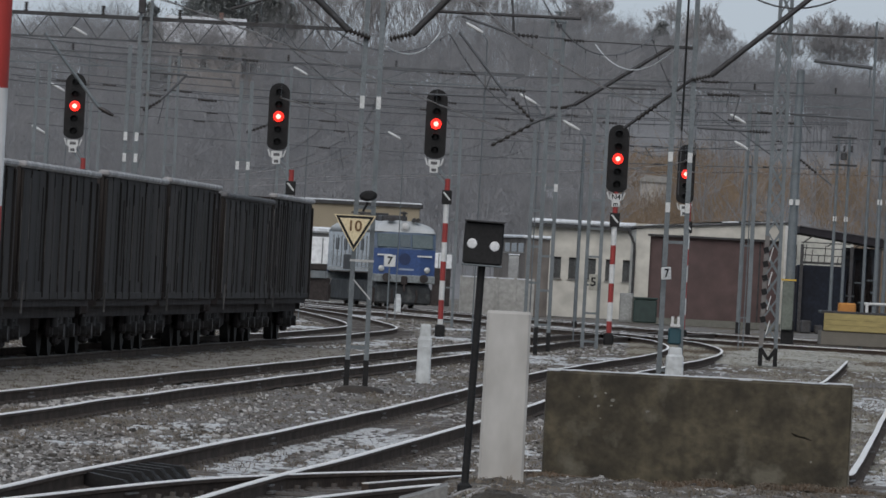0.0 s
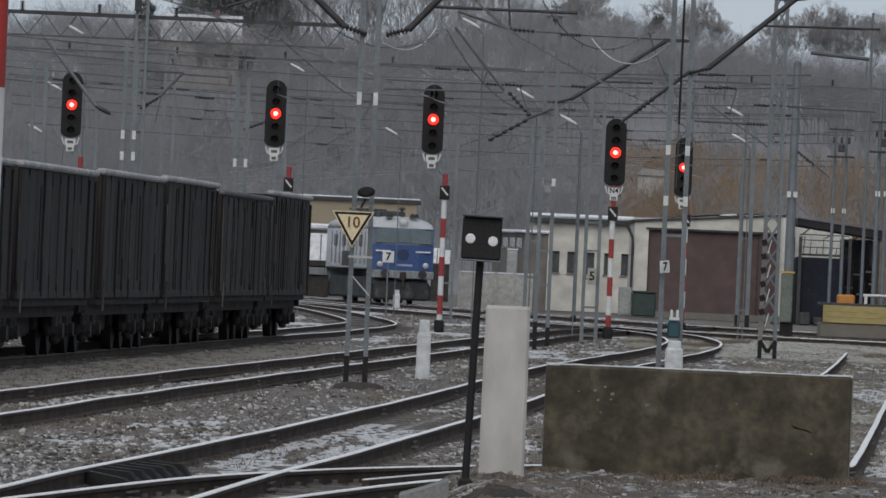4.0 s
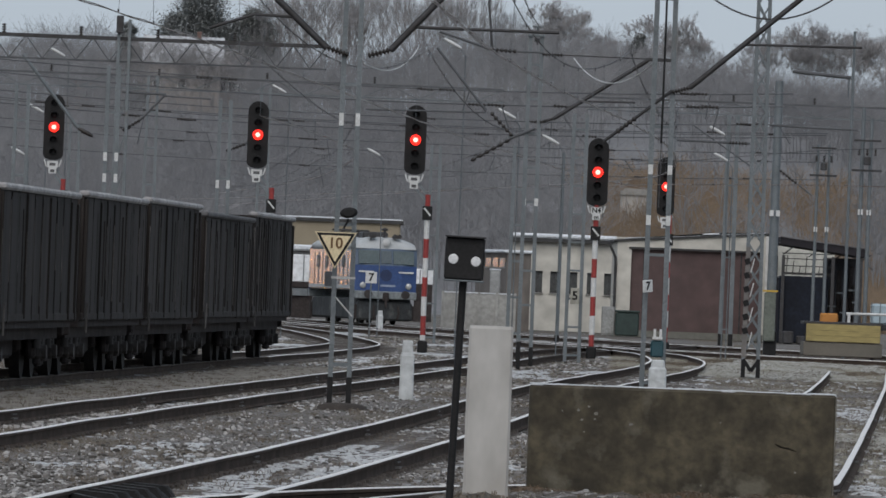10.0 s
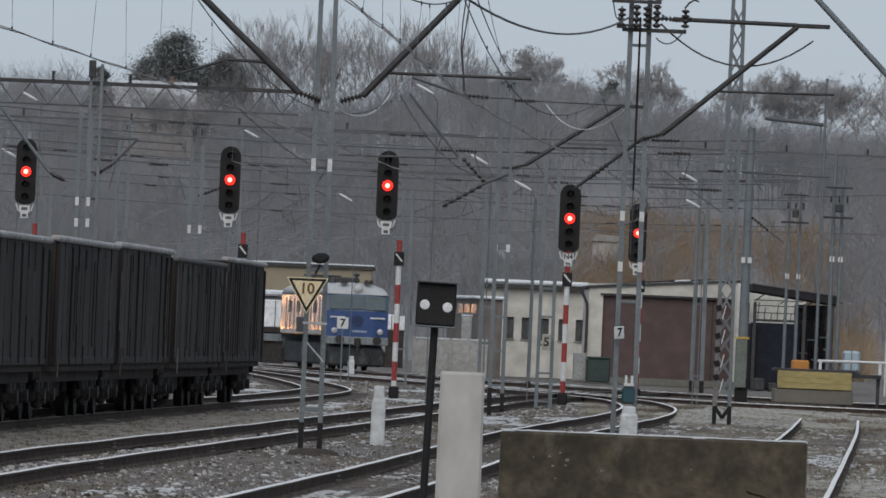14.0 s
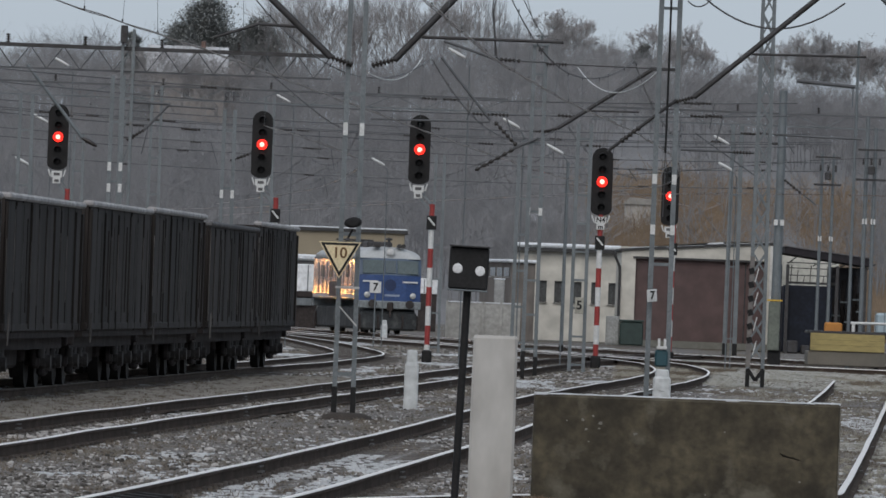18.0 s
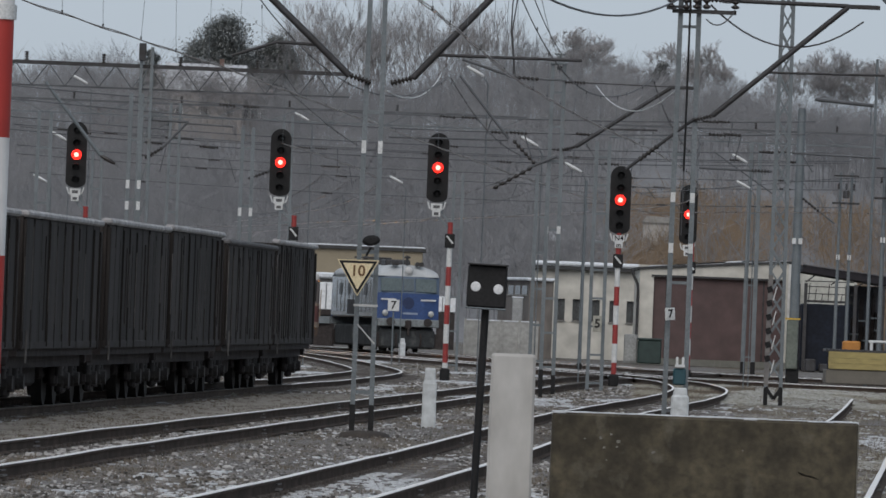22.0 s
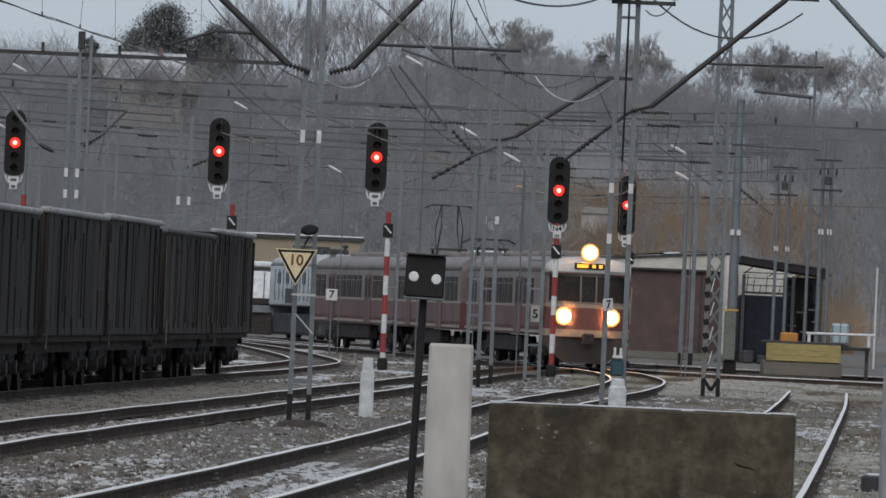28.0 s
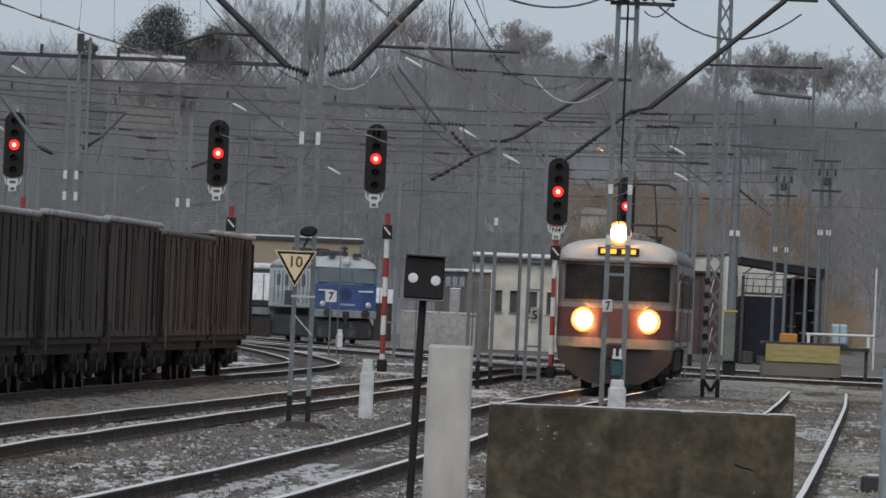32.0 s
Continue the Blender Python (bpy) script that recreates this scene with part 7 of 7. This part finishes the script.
# ladder-pole plate and small plates on masts
plate = thing("number_board", "small yellowish board with the number 5 on a pole", "number board", pose(3.68, 239.7, 1.72))
part("board", Geo().box(0, 0, 0, 0.25, 0.03, 0.46, bevel=0.01), mat("yellowed_board", (0.42, 0.41, 0.35), rough=0.6), plate)
text("lettering", "5", 0.34, pose(0, -0.018, 0), BLACK_PAINT, plate)

# lamp heads on slim poles
def street_lamp(x, y, z, label, span=0.5):
    """A slanting pale head, its low end at a thin pole."""
    t = thing("street_lamp", label, "street lamp", pose(x, y, 0), "yard lamps")
    part("pole", Geo().tube([(span * 0.75, 0.1, -0.16), (span * 0.75, 0.1, z - 0.35), (span * 0.5, 0.05, z - 0.18)], 0.018, 6), GALV, t)
    rings = []
    for u, w, h in ((-0.5, 0.02, 0.015), (-0.42, 0.07, 0.045), (0.0, 0.1, 0.06), (0.38, 0.07, 0.045), (0.5, 0.03, 0.03)):
        rings.append([(u * span, w * math.cos(a), z - 0.5 * u * span + h * math.sin(a)) for a in [2 * math.pi * q / 8 for q in range(8)]])
    part("lamp_head", Geo().loft(rings), WHITE_PAINT, t, "pale unlit lamp head")
    return t


LAMP = "slim grey yard lamp with a pale unlit head"
for x, y, z in ((-12.63, 270, 8.84), (-14.2, 290, 7.4), (-15.29, 300, 6.07), (-6.13, 300, 8.62), (-2.88, 320, 6.83), (-0.045, 240, 8.73), (1.6, 245, 6.91), (2.89, 245, 6.21), (8.32, 265, 7.05), (8.8, 275, 6.39)):
    street_lamp(x, y, z, LAMP)

# ---- striped post close by ----
POST_WHITE = mat("smooth_white_paint", (0.70, 0.70, 0.70), (0.66, 0.66, 0.655), rough=0.6, scale=1.5, fine=2.5, bump=0.02)
POST_RED = mat("smooth_red_paint", (0.42, 0.035, 0.025), (0.38, 0.032, 0.025), rough=0.6, scale=1.5, fine=2.5, bump=0.02)
sp = thing("striped_post", "thick red and white striped signal post near the platform", "signal post", pose(-4.24, 75, -0.16))
for k in range(11):
    part("white_band" if k % 2 else "red_band", Geo().tube([(0, 0, k * 1.045 - 0.805 if k else 0), (0, 0, k * 1.045 + 0.24)], 0.13, 24), POST_WHITE if k % 2 else POST_RED, sp)
part("collar", Geo().tube([(0, 0, 4.42), (0, 0, 4.55)], 0.15, 18), WHITE_PAINT, sp)

# ---- posts at the edge of the grass ----
edge_post = thing("grey_post", "pale blue-grey painted steel post with a rounded cap", "post", pose(3.74, 64, earth_z(3.74, 64) - 0.05))
part("shaft", Geo().tube([(0, 0, 0), (0, 0, 1.25)], 0.11, 20), mat("blue_grey_post_paint", (0.34, 0.375, 0.39), (0.29, 0.32, 0.335), rough=0.6, scale=2, fine=9, bump=0.03), edge_post)
part("cap", Geo().dome((0, 0, 1.25), (0, 0, 1), 0.11, 0.05), GALV, edge_post)
tagged(part("white_pole", Geo().tube([(0, 0, 0), (0, 0, 4.81)], 0.05, 8), WHITE_PAINT), "thin white pole standing beyond the loading block", "pole").matrix_basis = pose(21.74, 392, -0.30)

# ---- switch parts in front ----
cover = thing("switch_cover", "black pleated rubber cover beside a rail", "switch cover", pose(-2.74, 72.3, -0.17, 0, 0, -3.4))
for k in range(12):
    pl = part("pleat", Geo().prism([(-0.2, 0), (0.26, 0), (0.14, 0.1 + 0.05 * (k % 2)), (-0.17, 0.15 + 0.02 * (k % 2)), (-0.2, 0.13)], 1, -0.05, 0.05, pose(0.012 * k, -1.9 + 0.34 * k, 0, 0, 0, -14)), BLACK_PAINT, cover)
    # Slightly paler ridge strip painted in as each pleat's highlight.
    part("worn_fold", Geo().beam((0.012 * k + 0.13, -1.96 + 0.34 * k, 0.1 + 0.05 * (k % 2)), (0.012 * k + 0.25, -1.96 + 0.34 * k, 0.0), 0.012, 0.008), WHEEL, pl, "paler strip for the fold's highlight")
check = thing("check_rail", "short guard rail inside a switch", "guard rail")
g, h = Geo(), Geo()
for y0 in (0,):
    a, b = (-0.72, 70.2), (0.14, 74.9)
    g.beam((a[0], a[1], -0.07), (b[0], b[1], -0.07), 0.06, 0.16)
    h.beam((a[0], a[1], 0.012), (b[0], b[1], 0.012), 0.055, 0.012)
part("web", g, RAIL_SIDE, check)
part("head", h, RAIL_TOP, check, "worn top with its gleam painted near-white")
lever = thing("switch_lantern", "teal and white switch lantern box between mast legs", "switch lantern", pose(4.33, 171.4, -0.16))
TEALBOX = mat("teal_enamel", (0.02, 0.075, 0.095), (0.015, 0.06, 0.075), rough=0.4)
part("box", Geo().box(0, 0, 0.9, 0.26, 0.26, 0.34, bevel=0.03), TEALBOX, lever)
part("white_arrow", Geo().box(-0.06, -0.16, 1.2, 0.05, 0.02, 0.2).box(0.06, -0.16, 1.2, 0.05, 0.02, 0.2).box(0, -0.08, 1.12, 0.2, 0.2, 0.05), WHITE_PAINT, lever)

# ---- loose stones, snow scraps and dead grass ----
STONE = mat("ballast_stone", (0.275, 0.257, 0.24), (0.16, 0.148, 0.137), rough=0.9, scale=6, fine=30, bump=0.3)
DRY = mat("dead_grass", (0.185, 0.148, 0.112), (0.13, 0.107, 0.082), rough=0.95, scale=1.5, fine=9, bump=0)
SCRAP = mat("snow_scraps", (0.68, 0.70, 0.72), (0.55, 0.57, 0.59), rough=0.9, scale=4, fine=20)
PALE = mat("pale_ballast_stone", (0.62, 0.602, 0.585), (0.44, 0.426, 0.41), rough=0.9, scale=6, fine=30, bump=0.3)
DARK = mat("dark_ballast_stone", (0.085, 0.075, 0.066), (0.055, 0.05, 0.044), rough=0.9, scale=6, fine=30, bump=0.3)
rng3 = random.Random(21)
stones, scraps, grass, pale, dark, frost_mat = Geo(), Geo(), Geo(), Geo(), Geo(), Geo()


def chip(g, x, y, z, r, flat=0.6):
    n = 5
    a0 = rng3.uniform(0, 6.28)
    wide = rng3.uniform(0.6, 1.35)
    ring = [(x + r * wide * rng3.uniform(0.7, 1.15) * math.cos(a0 + 2 * math.pi * k / n), y + r * rng3.uniform(0.8, 1.6) * math.sin(a0 + 2 * math.pi * k / n), z + r * flat * rng3.uniform(0.35, 0.9)) for k in range(n)]
    base = [(p, q, z - r * 0.5) for p, q, _ in ring]
    peak = (x + r * rng3.uniform(-0.3, 0.3), y + r * rng3.uniform(-0.3, 0.3), z + r * flat)
    g.add(base + ring + [peak], [(k, (k + 1) % n, n + (k + 1) % n, n + k) for k in range(n)] + [(n + k, n + (k + 1) % n, 2 * n) for k in range(n)])


frosted, faded, russet_grass = Geo(), Geo(), Geo()


def in_verge(x, y):
    """Whether a place lies in the grass between the wagons and the next track."""
    if not 70 < y < 196:
        return False
    a = min(WAGON_LINE, key=lambda p: abs(p.y - y)).x
    b = min(UPPER, key=lambda p: abs(p.y - y)).x
    return a - 1.0 < x < b - 1.0


vs, vf = [], []
for k in range(106):
    y = 70 + 1.2 * k
    a = min(WAGON_LINE, key=lambda p: abs(p.y - y)).x + 0.88
    b = min(UPPER, key=lambda p: abs(p.y - y)).x - 1.05
    b = max(b, a + 0.2)
    for q in range(7):
        x = a + (b - a) * q / 6
        vs.append((x, y, relief(x, y) + (0.055 + 0.015 * noise.noise((x * 2, y, 5)) if 0 < q < 6 else -0.03)))
vf = [(7 * k + q, 7 * k + q + 1, 7 * k + q + 8, 7 * k + q + 7) for k in range(105) for q in range(6)]
vm = bpy.data.meshes.new("grass_verge")
vm.from_pydata(vs, [], vf)
vm.materials.append(mat("dull_winter_turf", (0.32, 0.285, 0.24), (0.19, 0.168, 0.14), rough=0.95, scale=2.2, fine=16, bump=0.4, stain=(0.36, 0.35, 0.33), stain_at=0.6, stain_scale=3.0))
tagged(new("grass_verge", vm), "dull brown winter turf beside the standing wagons", "grass verge", kind="structure")


def tuft(x, y, z, tall, n=6, into=None):
    for k in range(n):
        a = rng3.uniform(0, 6.28)
        d = Vector((math.cos(a), math.sin(a), 0)) * rng3.uniform(0.3, 1.2) * tall
        p = Vector((x + rng3.uniform(-1, 1) * tall, y + rng3.uniform(-0.2, 0.2), z - 0.02))
        s = Vector((0.005, 0, 0))
        q = p + d * 0.4 + Vector((0, 0, tall * rng3.uniform(0.4, 0.8)))
        (into or grass).add([tuple(p - s), tuple(p + s), tuple(q + s * 0.7), tuple(q - s * 0.7), tuple(p + d + Vector((0, 0, tall * rng3.uniform(0.3, 1.0))))], [(0, 1, 2, 3), (3, 2, 4)])


def patch(x, y):
    """Stony where high, grassy where low."""
    return noise.noise((x * 0.28, y * 0.1, 11)) + 0.55 * noise.noise((x * 0.9, y * 0.3, 6))


for i in range(105000):
    y = 62 + 188 * rng3.random() ** 2.2
    x = rng3.uniform(-0.056, 0.058) * y
    if x > 0 and y < 66.4:
        continue
    z = relief(x, y)
    dens = patch(x, y)
    if in_verge(x, y) and rng3.random() < 0.95:
        if rng3.random() < 0.6:
            tuft(x, y, z + 0.05, rng3.uniform(0.02, 0.07), 6, rng3.choice((faded, grass, frosted)) if noise.noise((x * 0.5, y * 0.1, 31)) > -0.1 else grass)
        continue
    if x > 0.031 * y and y > 92 and rng3.random() < 0.75:
        if rng3.random() < 0.5:
            tuft(x, y, z, rng3.uniform(0.03, 0.09), 5, frosted if noise.noise((x * 0.7, y * 0.12, 4)) > -0.1 else grass)
        continue
    if dens > -0.08 or rng3.random() < 0.3:
        g = pale if rng3.random() < 0.21 + 0.28 * max(dens, 0) else rng3.choice((stones, stones, dark))
        chip(g, x, y, z, rng3.uniform(0.007, 0.02) + 0.03 * rng3.random() ** 6, rng3.uniform(0.45, 1.1))
    if noise.noise((x * 0.5, y * 0.13, 4)) > (0.24 if x < 0.03 * y else -0.05) and rng3.random() < (0.1 if x < 0.03 * y else 0.4):
        chip(scraps, x + 0.05, y, z + 0.01, rng3.uniform(0.02, 0.08), 0.22)
for i in range(34000):
    y = 66 + 180 * rng3.random() ** 1.6
    x = rng3.uniform(-0.056, 0.058) * y
    if patch(x, y) > 0.1:
        continue
    tuft(x, y, relief(x, y), rng3.uniform(0.02, 0.05) + 0.07 * rng3.random() ** 5, 5, faded if rng3.random() < 0.4 else grass)
for k in range(int((len(MAIN) - 1) / 0.62)):
    # snow lying along the sleepers between the near rails
    q, d = along(MAIN, k * 0.62)
    if not 72 < q.y < 104:
        continue
    for i in range(26):
        u = -0.62 + 1.26 * rng3.random()
        if noise.noise((u * 2.5, q.y * 0.16, 8)) > -0.22:
            chip(scraps, q.x + u, q.y + rng3.uniform(-0.09, 0.09), -0.166, rng3.uniform(0.025, 0.06), 0.16)
for k in range(int((len(UPPER) - 1) / 0.62)):
    q, d = along(UPPER, k * 0.62)
    if 92 < q.y < 150:
        for i in range(5):
            chip(pale, q.x + rng3.uniform(-0.6, 0.6), q.y + rng3.uniform(-0.12, 0.12), -0.175, rng3.uniform(0.02, 0.05), 0.4)
for i in range(12000):
    y = rng3.uniform(215, 293)
    x = rng3.uniform(0.02, 0.06) * y
    tuft(x, y, relief(x, y), rng3.uniform(0.04, 0.13), 5, frosted if noise.noise((x * 0.5, y * 0.09, 4)) > -0.05 else grass)
    if noise.noise((x * 0.45, y * 0.05, 9)) > -0.12 and x > 0.029 * y:
        chip(frost_mat, x, y, relief(x, y) + 0.01, rng3.uniform(0.05, 0.2), 0.25)
for i in range(16000):
    y = rng3.uniform(168, 380)
    x = rng3.uniform(-0.034, 0.02) * y
    z = relief(x, y)
    if noise.noise((x * 0.35, y * 0.07, 14)) > 0.2:
        chip(scraps, x, y, z, rng3.uniform(0.04, 0.15), 0.2)
    elif rng3.random() < 0.5:
        chip(rng3.choice((stones, stones, dark, pale)), x, y, z, rng3.uniform(0.02, 0.07), 0.6)
    else:
        tuft(x, y, z, rng3.uniform(0.03, 0.1), 4, frosted if rng3.random() < 0.4 else grass)
for cx, cy, rx, ry, n, g in ((6.6, 123, 0.9, 8.5, 1500, frost_mat), (7.5, 152, 0.5, 8.0, 320, scraps), (9.2, 235, 2.0, 14.0, 500, frost_mat)):
    # frosty patches beside the overgrown siding
    for i in range(n):
        a, q = rng3.uniform(0, 6.28), rng3.random() ** 0.6
        x, y = cx + rx * q * math.cos(a) + 0.035 * (ry * q * math.sin(a)), cy + ry * q * math.sin(a)
        if noise.noise((x * 1.3, y * 0.25, 17)) > -0.2:
            chip(g, x, y, relief(x, y) + 0.005, rng3.uniform(0.02, 0.08), 0.3)
for i in range(15000):
    x = rng3.uniform(-0.05, 4.2)
    y0 = 54.3 + 0.62 * (x + 0.02)
    y = y0 + (64.5 - y0) * rng3.random()
    z = earth_z(x, y)
    if i < 2600:
        chip(pale if rng3.random() < 0.12 else rng3.choice((stones, dark, dark)), x, y, z, 0.005 + 0.018 * rng3.random() ** 4, 0.6)
    elif noise.noise((x * 2.2, y * 0.9, 23)) > 0.12:
        tuft(x, y, z, rng3.uniform(0.008, 0.022), 4, frosted)
    elif noise.noise((x * 1.6, y * 0.8, 3)) > -0.25:
        tuft(x, y, z, rng3.uniform(0.012, 0.045), 5, rng3.choice((grass, grass, faded)))
for i in range(5200):
    x = rng3.uniform(0.6, 4.0)
    tuft(x, 63.38 + rng3.uniform(-0.3, 0.05), earth_z(x, 63.4), 0.012 + (0.05 + 0.03 * noise.noise((x * 3, 0, 2))) * rng3.random() ** 2, 6, rng3.choice((grass, russet_grass)))
for i in range(30):
    tuft(0.345 + rng3.uniform(-0.22, 0.22), 60.75, earth_z(0.35, 60.75), rng3.uniform(0.02, 0.06), 4)
for geo_, m_, n_, l_, c_ in ((pale, PALE, "pale_ballast", "scattered pale ballast stones over the yard", "ballast"), (dark, DARK, "dark_ballast", "scattered dark ballast stones over the yard", "ballast"), (stones, STONE, "ballast", "scattered grey ballast stones over the yard", "ballast"), (scraps, SCRAP, "snow_scraps", "scattered scraps of old snow among the stones", "snow"), (grass, DRY, "dead_grass", "tufts of dead brown grass between the tracks", "grass"), (faded, mat("faded_grass", (0.2, 0.172, 0.14), (0.135, 0.116, 0.094), rough=0.95, scale=1.5, fine=9, bump=0), "faded_grass", "faded straw-coloured grass among the stones", "grass"), (frost_mat, mat("frosty_turf", (0.46, 0.455, 0.43), (0.3, 0.29, 0.25), rough=0.95, scale=0.8, fine=6, bump=0.2), "frosty_turf", "flat frosty turf clumps around the overgrown siding", "grass"), (russet_grass, mat("russet_dead_grass", (0.15, 0.098, 0.062), (0.1, 0.068, 0.045), rough=0.95, scale=2, fine=9, bump=0), "russet_grass", "rusty dead grass along the foot of the concrete wall", "grass"), (frosted, mat("frosted_straw", (0.42, 0.41, 0.36), (0.3, 0.285, 0.23), rough=0.95, scale=0.8, fine=6, bump=0), "frosted_grass", "frosted pale straw grass around an overgrown siding", "grass")):
    me = bpy.data.meshes.new(n_)
    me.from_pydata(geo_.v, [], geo_.f)
    me.materials.append(m_)
    tagged(new(n_, me), l_, c_, kind="stuff")
lump, lrng = Geo(), random.Random(4)
lump.loft([[(r * math.cos(a) * 2.0 * lrng.uniform(0.75, 1.2), r * math.sin(a) * lrng.uniform(0.8, 1.2), z + lrng.uniform(-0.012, 0.012)) for a in [2 * math.pi * k / 14 for k in range(14)]] for r, z in ((0.15, -0.06), (0.13, 0.03), (0.08, 0.08), (0.04, 0.1), (0.01, 0.102))], smooth=False)
tagged(part("earth_clod", lump, mat("dark_clod", (0.06, 0.052, 0.044), (0.04, 0.035, 0.03), rough=0.95, scale=5, fine=40, bump=0.8)), "flat dark clod of earth by the post foot", "earth clod").matrix_basis = pose(0.32, 55.6, 0.28)
trough = thing("cable_trough", "dark concrete cable trough lid with a snowy top in the grass", "cable trough", pose(5.75, 102, -0.2))
part("body", Geo().box(0, 0, 0.1, 0.34, 0.5, 0.2, bevel=0.02), mat("dark_trough", (0.05, 0.05, 0.055), (0.035, 0.035, 0.04), rough=0.9), trough)
part("snow_top", Geo().box(0.02, 0, 0.215, 0.26, 0.42, 0.03, bevel=0.01), SCRAP, trough, "thin snow")


# ---- motion ----
def motions():
    """The train runs in along the main line; each car stands on two bogie points of the line."""
    def arc_at_y(yv):
        return min(range(len(MAIN)), key=lambda i: abs(MAIN[i].y - yv))
    keys = [(20.0, 417), (22.0, 381), (23.0, 363), (24.5, 338), (25.5, 321), (27.5, 288.5), (28.5, 271), (29.0, 261.2), (30.0, 241.4), (31.0, 223), (32.0, 205.5)]
    arcs = [(t, arc_at_y(yv)) for t, yv in keys]
    arcs = [(t, arcs[0][1] - 18.4 * (20.0 - t)) for t in (0.0, 5.0, 10.0, 15.0)] + arcs
    def front(t):
        for (t0, a0), (t1, a1), i in zip(arcs, arcs[1:], range(99)):
            if t <= t1:
                m0 = (a1 - arcs[i - 1][1]) / (t1 - arcs[i - 1][0]) if i else (a1 - a0) / (t1 - t0)
                m1 = (arcs[i + 2][1] - a0) / (arcs[i + 2][0] - t0) if i + 2 < len(arcs) else (a1 - a0) / (t1 - t0)
                h = t1 - t0
                u = (t - t0) / h
                return (2 * u ** 3 - 3 * u * u + 1) * a0 + (u ** 3 - 2 * u * u + u) * h * m0 + (3 * u * u - 2 * u ** 3) * a1 + (u ** 3 - u * u) * h * m1
        return arcs[-1][1]
    times = [0.5 * k for k in range(65)]
    lead = 0.0
    for car, ln in CARS:
        rows = []
        for t in times:
            s = front(t) - lead
            a, _ = along(MAIN, s - 2.2)
            b, _ = along(MAIN, s - ln + 3.2)
            c = (a + b) / 2
            rows.append((t, pose(c.x, c.y, 0.0, 0, 0, math.degrees(math.atan2(a.y - b.y, a.x - b.x)))))
        walk(car, rows)
        lead += ln + 0.5


motions()
